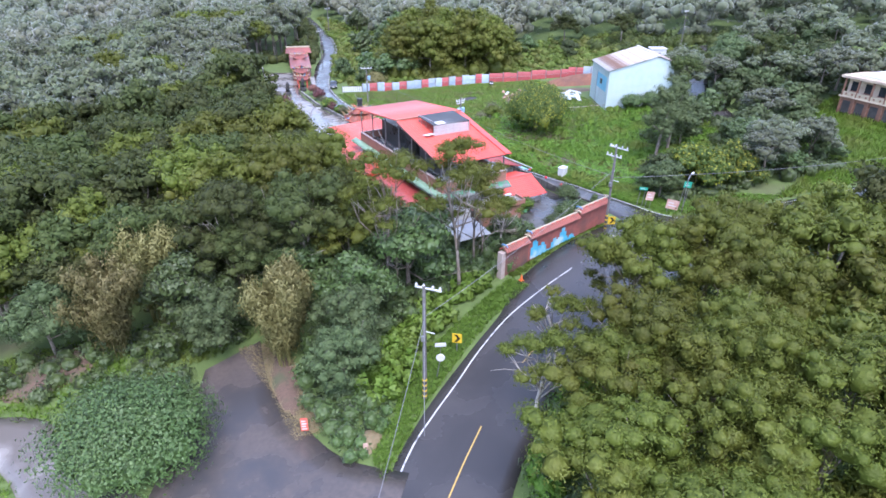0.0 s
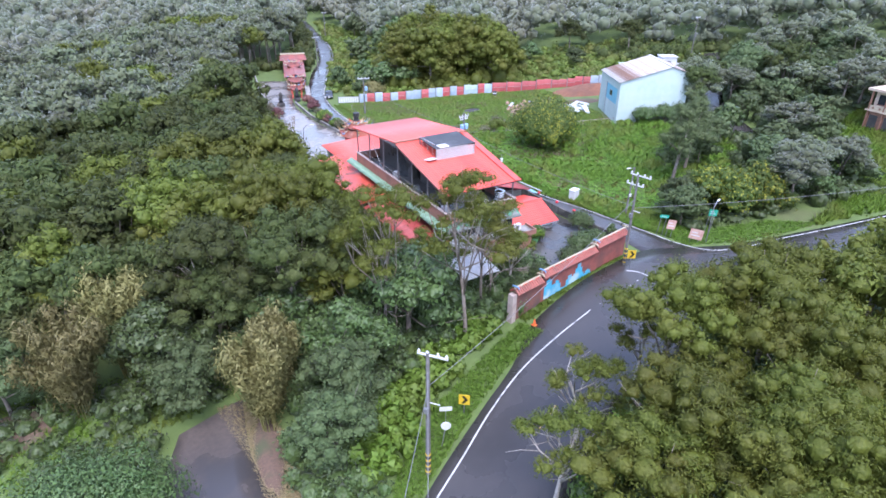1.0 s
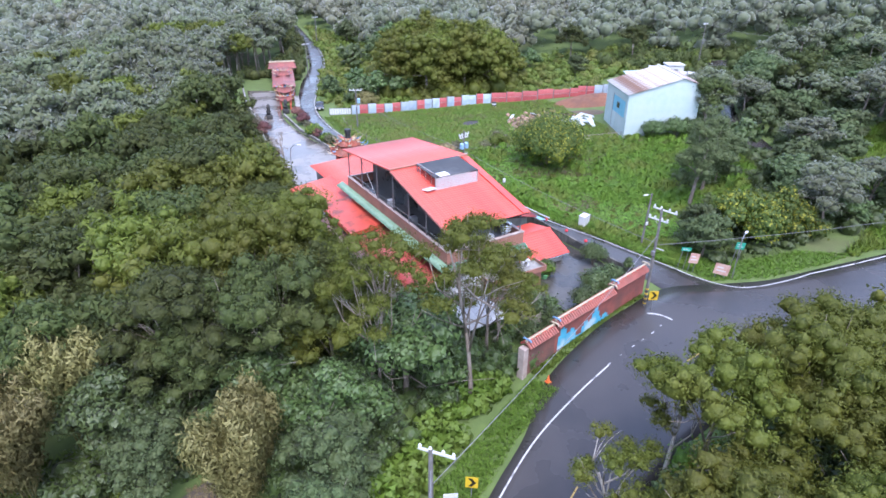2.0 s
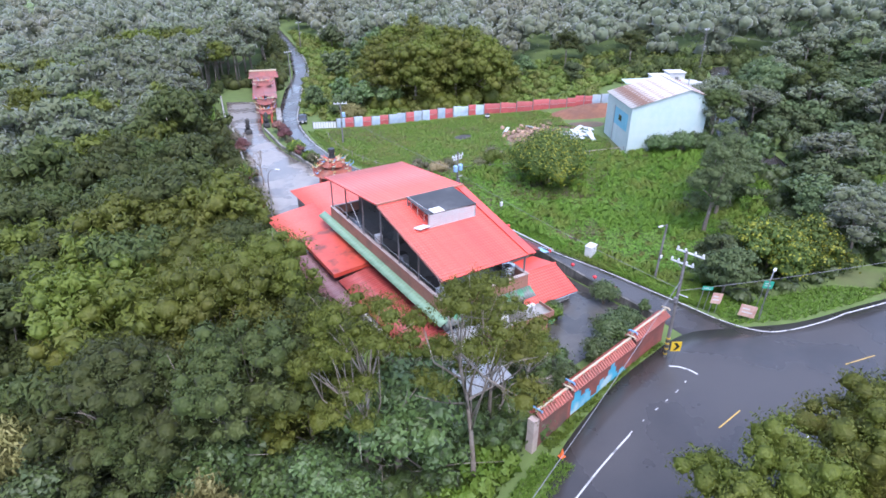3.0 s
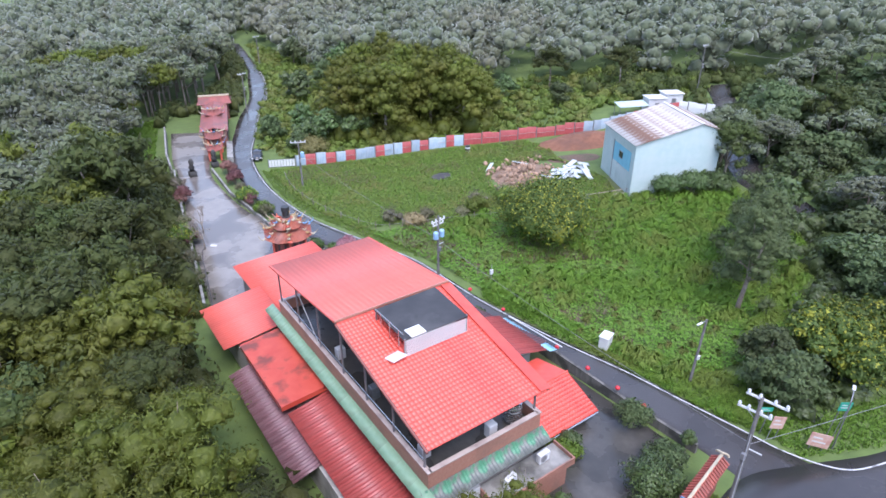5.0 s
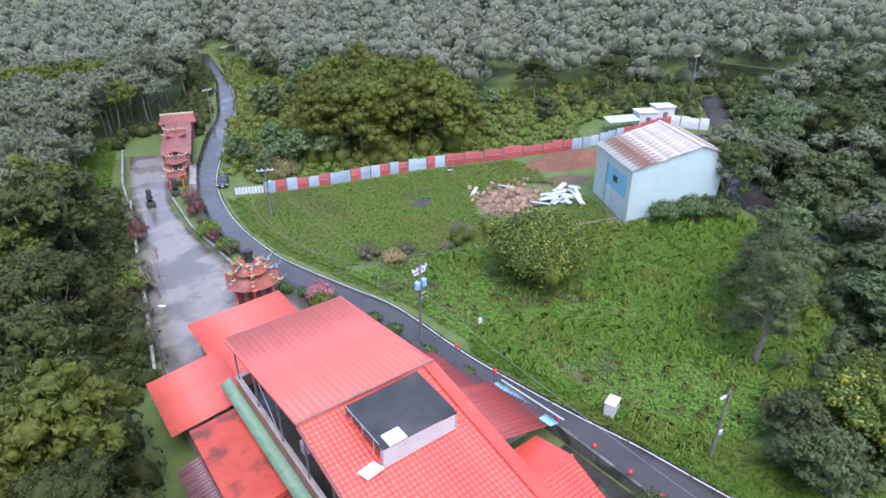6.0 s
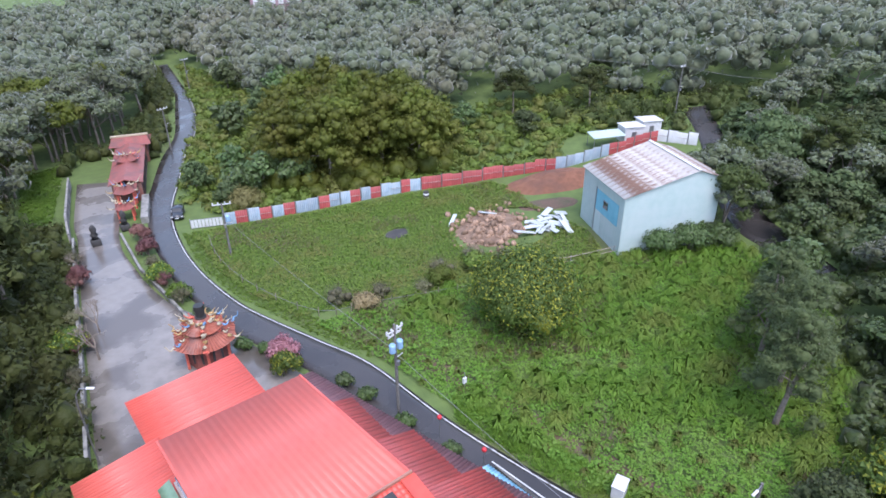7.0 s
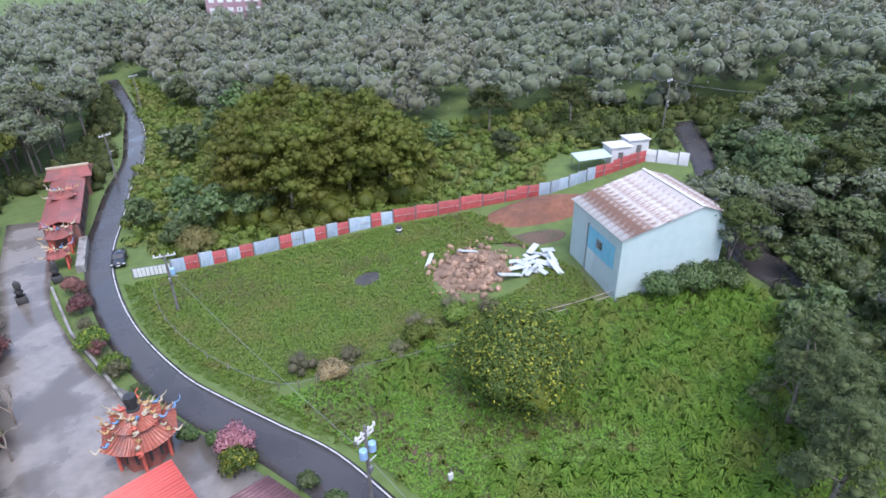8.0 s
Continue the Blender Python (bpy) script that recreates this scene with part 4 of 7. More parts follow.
wpart("lean_to_wall", boxed(43.9, 48.6, 66.8, 83, -1.0, 3.6), "plaster", house)
sheets(house, "lane_sheet", (50.9, 67.4, 3.62), (-5.4, 23.6, 0), (3.4, 0.5, -0.55), 23, "roof_dark", 0.34, 0.045)
wpart("lane_wing", quad_slab([(49.6, 69, 2.95), (53.2, 68.8, 2.75), (48.6, 90.6, 2.75), (45.4, 90.2, 2.95)], 4.0), "plaster", house)
sheets(house, "blue_sheet", (53.4, 66.6, 3.1), (-0.55, 6.6, 0), (1.1, 0.1, -0.35), 6, "blue_sheet", 0.24, 0.03)
wpart("pipe", rodded((54.9, 66.5, 2.95), (54.2, 73.2, 2.95), 0.06), "white_paint", house, "long white pipe")
# annexe with its own tiled roof
wpart("annexe_wall", boxed(45.2, 51.6, 60.0, 66.0, -1.0, 2.0), "plaster", house)
tile_slope(house, 44.9, 52.1, 63.2, 3.65, 59.45, 2.1, 0.34, 0.3, "annexe_tile_course")
wpart("annexe_back_roof", quad_slab([(44.9, 63.1, 3.66), (52.1, 63.1, 3.66), (51.9, 66.6, 3.0), (44.9, 66.6, 3.0)], 0.1), "roof_tile", house)
wpart("annexe_ridge", rodded((44.9, 63.15, 3.7), (52.1, 63.15, 3.7), 0.1), "roof_tile", house)
wpart("gutter", rodded((45, 59.4, 1.98), (52, 59.4, 1.98), 0.07), "steel_bright", house)
# flat ledge over the front door, with its rim
wpart("ledge", boxed(38.4, 45.4, 56.0, 58.05, 3.3, 3.6), "concrete", house, "stained flat concrete ledge")
wpart("ledge_wall", boxed(38.8, 45.2, 56.3, 58.05, -1.0, 3.3), "wall_tile", house)
for x0, x1, y0, y1 in ((38.4, 45.4, 55.9, 56.0), (45.4, 45.5, 55.9, 58.0), (38.3, 38.4, 55.9, 58.0)):
    wpart("ledge_rim", boxed(x0, x1, y0, y1, 3.3, 3.9), "wall_tile", house)
wpart("front_wall_skirt", boxed(34.6, 38.3, 57.6, 58.05, -2.0, 4.2), "white_paint", house, "white painted lower wall")
for i, x_ in enumerate((35.4, 37.2, 40.2, 42.4)):
    wn_ = wpart("window", boxed(x_, x_ + 1.2, 58.12, 58.2, 4.1, 5.2), "glass", house)
    fr = wpart("window_frame", boxed(x_ - 0.06, x_ + 1.26, 58.15, 58.205, 4.04, 5.26), "steel_bright", house)

black = thing("roof_tank_cover", pose(39.6, 66.5, 11.2), "black tarpaulin-covered tank frame on the tiled roof", "roof tank")
wpart("cover", quad_slab([(36.95, 64.55, 12.42), (42.25, 64.45, 12.4), (42.3, 68.7, 12.7), (36.95, 68.6, 12.7)], 0.12), "panel_black", black)
for i in range(40):
    x_ = 37.0 + i * 0.132
    wpart("lattice_slat", boxed(x_, x_ + 0.06, 64.5, 64.55, 11.05, 12.35), "white_paint", black)
for zz in (11.1, 11.3, 11.5, 11.7, 11.9, 12.1, 12.3):
    wpart("lattice_rail", boxed(36.95, 42.25, 64.47, 64.5, zz, zz + 0.035), "white_paint", black)
for x0, y0 in ((36.95, 64.5), (42.15, 64.5), (36.95, 68.4), (42.15, 68.4)):
    wpart("frame_leg", boxed(x0, x0 + 0.1, y0, y0 + 0.1, 10.9, 12.5), "steel", black)
for y_ in (65.2, 66.4, 67.6):
    wpart("side_rail", rodded((36.9, y_, 11.6), (36.9, y_, 12.9), 0.03), "steel_bright", black)
wpart("side_rail", rodded((36.9, 64.6, 12.9), (36.9, 68.4, 12.9), 0.03), "steel_bright", black)
hatch = thing("hatch_lid", pose(38.1, 64.95, 12.44), "square white hatch lid on the tank cover", "lid")
part("plate", boxed(-0.6, 0.6, -0.5, 0.5, 0, 0.12, bevel=0.03), "white_paint", hatch)
hatch2 = copy_thing(hatch, pose(36.3, 64.6, 11.25, -12, 0, 8))
tagged(hatch2, "white access panel on the roof tiles")

tank = thing("water_tank", pose(42.5, 59.4, 6.26), "ribbed stainless steel water tank on the terrace", "water tank")
bm = bm_new()
tube(bm, [(0, 0, 0.25 + 0.09 * i) for i in range(20)], [0.6 + (0.03 if i % 3 == 1 else 0) if i < 18 else 0.6 - 0.22 * (i - 17) for i in range(20)], 20)
part("shell", bm, "steel_bright", tank)
part("stand", boxed(-0.5, 0.5, -0.5, 0.5, 0, 0.25), "steel", tank)
for k, (x_, y_, z_) in enumerate(((40.3, 56.9, 3.6), (43.6, 57.2, 3.6), (35.3, 57.0, 2.6))):
    ac = thing("air_conditioner", pose(x_, y_, z_, 0, 0, 12 - 9 * k), "white outdoor air conditioner unit on the ledge", "air conditioner", "air conditioners")
    part("casing", boxed(-0.5, 0.5, -0.2, 0.2, 0.05, 0.85, bevel=0.03), "white_paint", ac)
    fan = bm_new()
    rod(fan, (-0.12, -0.2, 0.45), (-0.12, -0.225, 0.45), 0.3, sides=20)
    part("grille", fan, "steel", ac)
    part("foot", boxed(-0.45, -0.35, -0.18, 0.18, 0, 0.05), "steel", ac)
    part("foot", boxed(0.35, 0.45, -0.18, 0.18, 0, 0.05), "steel", ac)
    if k == 2:
        part("bracket", boxed(-0.45, 0.45, 0.1, 0.6, -0.08, 0.0), "steel", ac)
canopy = thing("white_canopy", pose(34.6, 53, 0), "white corrugated sheet canopy in front of the house", "canopy")
sheets(canopy, "canopy_sheet", (32.6, 54.9, 3.7), (4.2, 0, 0), (0, -3.9, -0.5), 5, "white_paint", 0.24, 0.03)
for x_, y_ in ((32.8, 54.7), (36.6, 54.7), (32.8, 51.3), (36.6, 51.3)):
    wpart("post", rodded((x_, y_, -1.2), (x_, y_, 3.6 - 0.13 * (54.9 - y_)), 0.05), "steel", canopy)

# ================= yard walls =================
lane_wall = tagged(new("yard_wall"), "stained grey concrete wall along the lane", "wall", kind="structure")
for (x0, y0), (x1, y1) in (((54.9, 73.4), (55.05, 66)), ((55.05, 66), (55.25, 58.4)), ((55.25, 58.4), (55.4, 52.5))):
    z0 = min(ground_z(x0, y0), ground_z(x1, y1)) - 0.6
    wpart("wall_panel", quad_slab([(x0 - 0.12, y0, 1.9), (x0 + 0.12, y0, 1.9), (x1 + 0.12, y1, 1.9 if y1 > 55 else 2.2), (x1 - 0.12, y1, 1.9 if y1 > 55 else 2.2)], 1.9 - z0), "stained_wall", lane_wall)
for x_, y_ in ((54.2, 79.5), (54.6, 74.5), (55.1, 67.3), (55.15, 63.5), (55.25, 60.2), (55.3, 57.5)):
    lan = thing("lantern", pose(x_, y_, 1.9 if y_ < 74 else 2.4), "small red round lantern on a post", "lantern", "red lanterns along the lane")
    part("post", rodded((0, 0, -1.9 if y_ > 74 else -0.05), (0, 0, 0.35), 0.03), "steel", lan)
    bm = bm_new()
    bmesh.ops.create_uvsphere(bm, u_segments=12, v_segments=8, radius=0.22, matrix=Matrix.Translation((0, 0, 0.5)) @ Matrix.Diagonal((1, 1, 0.9, 1)))
    part("shade", bm, "red_lantern", lan, "red cloth shade", True)

mural = tagged(new("mural_wall"), "red yard wall with tiled coping and a blue painted mural", "wall", kind="structure")
ua = Vector((53.4 - 35.2, 49.75 - 46.35, 0))
ln = ua.length
mural.matrix_basis = Matrix.Translation((35.2, 46.35, 0)) @ Euler((0, 0, math.atan2(ua.y, ua.x))).to_matrix().to_4x4()
for s0, s1, zb, zt, mat in ((0, 3.9, -0.6, 3.35, "brick"), (3.9, 12.8, -0.2, 3.75, "wall_red"), (12.8, ln, 0.3, 4.15, "wall_red")):
    part("wall_body", boxed(s0, s1, -0.2, 0.2, zb, zt), mat, mural)
    for sgn in (-1, 1):
        n_ = int((s1 - s0) / 0.3)
        bm = bm_new()
        for i in range(n_):
            xa = s0 + (i + 0.5) * (s1 - s0) / n_
            rod(bm, (xa, 0.02 * sgn, zt + 0.52), (xa, 0.6 * sgn, zt + 0.08), 0.085, 0.095, 6)
        part("coping_tiles", bm, "coping", mural, "red half-round coping tiles")
        part("coping_bed", quad_slab([(s0, 0, zt + 0.46), (s1, 0, zt + 0.46), (s1, 0.58 * sgn, zt + 0.06), (s0, 0.58 * sgn, zt + 0.06)], 0.08), "brick", mural)
    part("coping_ridge", boxed(s0, s1, -0.1, 0.1, zt + 0.5, zt + 0.72, bevel=0.03), "orn_cream", mural, "cream ridge with red inlay")
    for i in range(int((s1 - s0) / 0.9)):
        part("ridge_inlay", boxed(s0 + 0.2 + i * 0.9, s0 + 0.8 + i * 0.9, -0.115, 0.115, zt + 0.55, zt + 0.66), "orn_red", mural)
    for sx in (s0 + 0.1, s1 - 0.1):
        bm = bm_new()
        tube(bm, [(sx + 0.1 * math.cos(t * 2.2), 0.42 * math.cos(t), zt + 0.62 + 0.3 * math.sin(t * 1.0) * 0.9) for t in np.linspace(0, math.pi, 9)], [0.08] * 9, 6)
        part("ridge_end", bm, "orn_cream" if sx > s0 + 1 else "orn_blue", mural, "curled coloured ridge end")
part("mural_panel", boxed(4.3, 12.4, -0.23, -0.2, 1.0, 3.3), "wall_red", mural, "brick-red mural ground")
rm = random.Random(9)
for i in range(27):
    x0 = 4.3 + i * 0.3
    h = 1.5 + 0.75 * math.sin(i * 0.42 + 0.4) + 0.5 * math.sin(i * 1.1) + rm.uniform(-0.1, 0.1)
    part("mural_shape", boxed(x0, x0 + 0.3, -0.236, -0.23, 1.0, max(1.3, min(3.25, h + 0.7))), "mural_blue", mural, "sky blue and white painted wave")
part("wall_end_pillar", boxed(-0.5, 0.1, -0.35, 0.35, -1.2, 3.4, bevel=0.04), "cap", mural, "weathered stone end pillar")
part("moss_strip", boxed(4, 13, -0.5, -0.2, -0.2, 0.45, bevel=0.08), "verge", mural, "mossy grass foot of the wall")


# ================= temple, pavilion =================
def curl(bm, p, size, turn, lift, r=0.09):
    """One upswept, curled ridge ornament."""
    pts = []
    for t in np.linspace(0, 1, 9):
        out = size * t
        w = math.sin(t * 9 + p[0]) * 0.18 * size
        pts.append((p[0] + math.cos(turn) * out - math.sin(turn) * w, p[1] + math.sin(turn) * out + math.cos(turn) * w, p[2] + lift * t * t * size + 0.12 * math.sin(t * 7)))
    tube(bm, pts, [r * (1.3 - t) for t in np.linspace(0, 1, 9)], 6)


ORN = ["orn_cream", "orn_gold", "orn_cream", "orn_blue", "orn_cream", "orn_gold", "orn_cream", "orn_red"]


def swept_roof(bm, w, d, z_eave, z_ridge, flare=0.5, n_=10, ridge_in=0.55):
    """A hipped roof with corners that sweep up."""
    rows = []
    for j in range(n_ + 1):
        t = j / n_
        hw, hd = w / 2 * (1 - t * (1 - ridge_in)), d / 2 * (1 - t)
        z = z_eave + (z_ridge - z_eave) * t ** 1.35
        ring = []
        for cx, cy in ((-1, -1), (-0.5, -1), (0, -1), (0.5, -1), (1, -1), (1, 0), (1, 1), (0.5, 1), (0, 1), (-0.5, 1), (-1, 1), (-1, 0)):
            corner = max(0, abs(cx) + abs(cy) - 1.0) ** 2
            ring.append(bm.verts.new((hw * cx * (1 + 0.06 * corner * (1 - t)), hd * cy * (1 + 0.06 * corner * (1 - t)), z + flare * corner * (1 - t) ** 2)))
        rows.append(ring)
    for a_, b_ in zip(rows, rows[1:]):
        for k in range(12):
            bm.faces.new((a_[k], a_[(k + 1) % 12], b_[(k + 1) % 12], b_[k]))
    bm.faces.new(rows[0][::-1])
    bmesh.ops.remove_doubles(bm, verts=bm.verts, dist=0.001)
    return bm


def tile_ribs(bm, w, d, z_eave, z_ridge, ridge_in=0.55, step=0.38):
    """Rounded tile rows running down the two long slopes."""
    n_ = int(w / step)
    for i in range(n_):
        x = -w / 2 + (i + 0.5) * w / n_
        for sgn in (-1, 1):
            x2 = x * ridge_in
            pts = [(x + (x2 - x) * t, sgn * d / 2 * (1 - t), z_eave + (z_ridge - z_eave) * t ** 1.35 + 0.04) for t in (0, 0.35, 0.7, 1)]
            tube(bm, pts, 0.07, 5)
    return bm


temple = thing("hillside_temple", Matrix.LocRotScale((51.5, 161, ground_z(51.5, 161)), Euler((0, 0, radians(-17))), (0.76, 1.0, 0.74)), "long red-brick temple with ornate upswept tiled roofs", "temple")
part("hall_wall", boxed(-2.7, 3.0, -9, 12, -1, 4.2), "brick", temple, "red brick side walls")
part("rear_wall", boxed(-3.7, 3.7, 12, 17, -1, 4.6), "brick", temple)
part("rear_roof", swept_roof(bm_new(), 9.0, 6.5, 4.6, 6.2, 0.3, 6, 0.9), "temple_roof", temple, "red tiled rear roof").matrix_basis = pose(0, 14.5, 0)
part("rear_ridge", boxed(-4.3, 4.3, 14.3, 14.7, 6.1, 6.6, bevel=0.06), "orn_cream", temple)
part("hall_roof", quad_slab([(-3.4, -9, 4.4), (0, -9, 5.4), (0, 12, 5.4), (-3.4, 12, 4.4)], 0.15), "temple_roof", temple)
part("hall_roof", quad_slab([(0, -9, 5.4), (3.4, -9, 4.4), (3.4, 12, 4.4), (0, 12, 5.4)], 0.15), "temple_roof", temple)
for k, (yy, w, d, ze, zr) in enumerate(((-16.0, 3.6, 3.0, 2.7, 3.7), (-11.0, 4.2, 3.6, 3.8, 5.0), (2.0, 4.6, 3.4, 5.2, 6.4))):
    rf = part("front_roof", swept_roof(bm_new(), w, d, ze, zr, 0.7, 8, 0.6), "temple_roof", temple, "orange glazed swept roof")
    rf.matrix_basis = pose(0, yy, 0)
    part("tile_ribbing", tile_ribs(bm_new(), w, d, ze, zr, 0.6), "temple_roof", rf)
    for q in range(16):
        bm = bm_new()
        ang = q * 2.4
        ex = w * 0.3 * math.cos(ang) if q < 8 else (w / 2) * (1 if q % 2 else -1)
        ey = 0.2 * math.sin(ang) if q < 8 else (d / 2) * (1 if (q // 2) % 2 else -1)
        curl(bm, (ex, ey, zr + 0.1 if q < 8 else ze + 0.75), 0.7 + 0.35 * (q % 3), ang if q < 8 else math.atan2(ey, ex), 0.9, 0.12)
        part("ridge_ornament", bm, ORN[(q + k) % 8], rf, "carved coloured ridge curl")
    if k < 2:
        for sx in (-1, 1):
            for sy in (-1, 1):
                part("pillar", rodded((sx * w * 0.36, yy + sy * d * 0.32, -1), (sx * w * 0.36, yy + sy * d * 0.32, ze + 0.3), 0.22, sides=10), "orn_red", temple, "red round pillar")
part("pedestal_wall", boxed(2.6, 4.0, -19, -9.2, -1, 1.6), "concrete", temple)
for i in range(5):
    part("side_window", boxed(3.2, 3.26, -7 + i * 4, -5.2 + i * 4, 1.2, 3.0), "dark", temple)

pav = thing("incense_pavilion", Matrix.LocRotScale((43.4, 103.0, ground_z(43.4, 103.0) + 0.08), Euler((0, 0, radians(12))), (0.9, 0.9, 0.82)), "small hexagonal incense pavilion crowned with colourful carved ornaments", "pavilion")
bm = bm_new()
bmesh.ops.create_cone(bm, cap_ends=True, segments=6, radius1=2.35, radius2=2.25, depth=3.4, matrix=Matrix.Translation((0, 0, 1.5)))
part("body", bm, "wall_red", pav, "brown-red brick body")
for i in range(6):
    an = math.pi / 3 * i
    part("corner_pillar", rodded((2.5 * math.cos(an), 2.5 * math.sin(an), -0.3), (2.5 * math.cos(an), 2.5 * math.sin(an), 3.3), 0.16, sides=8), "orn_red", pav)
    bn = an + math.pi / 6
    # Flat near-black panel with the recess's shade as its colour
    part("niche", boxed(-0.6, 0.6, -0.04, 0.04, 0.8, 2.4), "dark", pav).matrix_basis = Matrix.Translation((2.05 * math.cos(bn), 2.05 * math.sin(bn), 0)) @ pose(0, 0, 0, 0, 0, math.degrees(bn) + 90)
for tier, (r0, r1, z0, z1) in enumerate(((3.5, 1.7, 3.1, 4.5), (2.3, 0.6, 4.7, 6.0))):
    bm = bm_new()
    rings = []
    for j in range(6):
        t = j / 5
        ring = []
        for k in range(24):
            an = 2 * math.pi * k / 24
            corner = abs(math.cos(3 * an)) ** 3
            rr = (r0 + (r1 - r0) * t) * (0.9 + 0.14 * corner)
            ring.append(bm.verts.new((rr * math.cos(an), rr * math.sin(an), z0 + (z1 - z0) * t ** 1.3 + 0.45 * corner * (1 - t) ** 2)))
        rings.append(ring)
    for a_, b_ in zip(rings, rings[1:]):
        for k in range(24):
            bm.faces.new((a_[k], a_[(k + 1) % 24], b_[(k + 1) % 24], b_[k]))
    bm.faces.new(rings[0][::-1])
    bm.faces.new(rings[-1])
    rf = part("roof_tier", bm, "glaze_orange", pav, "orange glazed roof tier")
    bm = bm_new()
    for k in range(54):
        an = 2 * math.pi * k / 54
        corner = abs(math.cos(3 * an)) ** 3
        pts = [((r0 + (r1 - r0) * t) * (0.9 + 0.14 * corner) * math.cos(an), (r0 + (r1 - r0) * t) * (0.9 + 0.14 * corner) * math.sin(an), z0 + (z1 - z0) * t ** 1.3 + 0.45 * corner * (1 - t) ** 2 + 0.03) for t in (0, 0.4, 0.8, 1)]
        tube(bm, pts, [0.075, 0.065, 0.05, 0.04], 5)
    part("tile_ribbing", bm, "glaze_orange", rf)
    for k in range(6):
        an = math.pi / 3 * k
        for q in range(4):
            bm = bm_new()
            rr = r0 * (0.45 + 0.17 * q)
            curl(bm, (rr * math.cos(an), rr * math.sin(an), z0 + (z1 - z0) * (0.75 - 0.2 * q) + 0.15), 0.75 + 0.35 * (q == 3), an + 0.5 * math.sin(q * 3 + k), 0.7, 0.12)
            part("ridge_ornament", bm, ORN[(k * 3 + q + tier) % 8], rf, "carved coloured figure-like curl")
for q in range(10):
    bm = bm_new()
    curl(bm, (0.9 * math.cos(q * 0.63), 0.9 * math.sin(q * 0.63), 5.6), 0.65, q * 0.63, 1.0, 0.15)
    part("crown_ornament", bm, ORN[(q * 5) % 8], pav)
bm = bm_new()
tube(bm, [(0, 0, 5.6), (0, 0, 6.2), (0, 0, 6.25), (0, 0, 7.0), (0, 0, 7.05), (0, 0, 7.7)], [0.62, 0.6, 0.48, 0.48, 0.58, 0.55], 14)
part("chimney", bm, "black", pav, "sooty dark chimney drum")

fig = thing("stone_lion", pose(40.9, 138.8, ground_z(40.9, 138.8) + 0.1), "dark carved stone ornament on a pedestal", "statue")
bm = bm_new()
box(bm, -0.6, 0.6, -0.6, 0.6, 0, 0.9, bevel=0.06)
tube(bm, [(0, 0, 0.9), (0, 0.1, 1.5), (0.05, 0, 2.2), (0, -0.15, 2.7), (0, -0.2, 3.1)], [0.5, 0.55, 0.42, 0.4, 0.15], 9)
part("body", bm, "dark", fig, "", True)
fig2 = copy_thing(fig, pose(45.4, 141.5, ground_z(45.4, 141.5) + 0.1))
# forecourt edges
kerb_l = tagged(new("forecourt_wall"), "low stained concrete wall round the forecourt", "wall", kind="structure")
for pts, h in (([(30.6, 95.5), (33.1, 109.6), (35.3, 123), (38.6, 141.4)], 1.0), ([(38.2, 141.4), (39.2, 149), (43, 167)], 1.7), ([(44.2, 107), (43.9, 117), (43.4, 127), (44.3, 139.6)], 0.6)):
    for (x0, y0), (x1, y1) in zip(pts, pts[1:]):
        z0, z1 = ground_z(x0, y0), ground_z(x1, y1)
        wpart("wall_panel", quad_slab([(x0 - 0.15, y0, z0 + h), (x0 + 0.15, y0, z0 + h), (x1 + 0.15, y1, z1 + h), (x1 - 0.15, y1, z1 + h)], h + 0.6), "concrete", kerb_l)

# ================= shed and field =================
SY = 0.477
shed = thing("metal_shed", pose(90.4, 88.06, 2.5, 0, 0, -math.degrees(SY)), "tall pale cyan sheet-metal shed with a rusty pale roof", "shed")
# local: y along the door side, x towards the ridge
DL, HW, BACK, ZE, ZR = 11.7, 9.3, 3.6, 7.35, 10.1
part("wall", boxed(0.0, 0.12, 0.0, DL, -0.8, ZE), "shed_wall", shed)
part("wall", boxed(HW + BACK - 0.12, HW + BACK, 0.0, DL, -0.8, ZE + 1.5), "shed_wall", shed)
for y_ in (0.0, DL - 0.12):
    bm = bm_new()
    prof = [(0.12, -0.8), (HW + BACK - 0.12, -0.8), (HW + BACK - 0.12, ZE + 1.5), (HW, ZR), (0.12, ZE + 0.03)]
    f_ = [bm.verts.new((x, y_, z)) for x, z in prof]
    b_ = [bm.verts.new((x, y_ + 0.12, z)) for x, z in prof]
    bm.faces.new(f_)
    bm.faces.new(b_[::-1])
    for i in range(5):
        bm.faces.new((f_[i], b_[i], b_[(i + 1) % 5], f_[(i + 1) % 5]))
    bmesh.ops.recalc_face_normals(bm, faces=bm.faces)
    part("gable_wall", bm, "shed_wall", shed)
for i in range(48):
    part("wall_rib", boxed(-0.03, 0.0, i * DL / 48, i * DL / 48 + 0.05, -0.6, ZE), "shed_wall", shed)
part("blue_panel", boxed(-0.05, -0.03, 1.2, 7.4, 2.9, 5.8), "shed_blue", shed, "sky blue sheet panel")
part("blue_panel", boxed(-0.055, -0.03, 5.6, 7.4, -0.4, 2.9), "shed_wall", shed, "pale sliding door")
win = part("window", boxed(-0.12, -0.05, 4.0, 5.2, 4.0, 4.9), "glass", shed)
part("window_frame", boxed(-0.13, -0.06, 3.9, 5.3, 3.9, 4.0), "steel", win)
part("window_frame", boxed(-0.13, -0.06, 3.9, 5.3, 4.9, 5.0), "steel", win)
part("door_post", boxed(-0.1, 0.0, 7.4, 7.6, -0.5, 6.0), "steel", shed)
sheets_at = shed.matrix_basis
u3, v3 = sheets_at.to_3x3() @ Vector((0, 1, 0)), sheets_at.to_3x3() @ Vector((1, 0, 0))
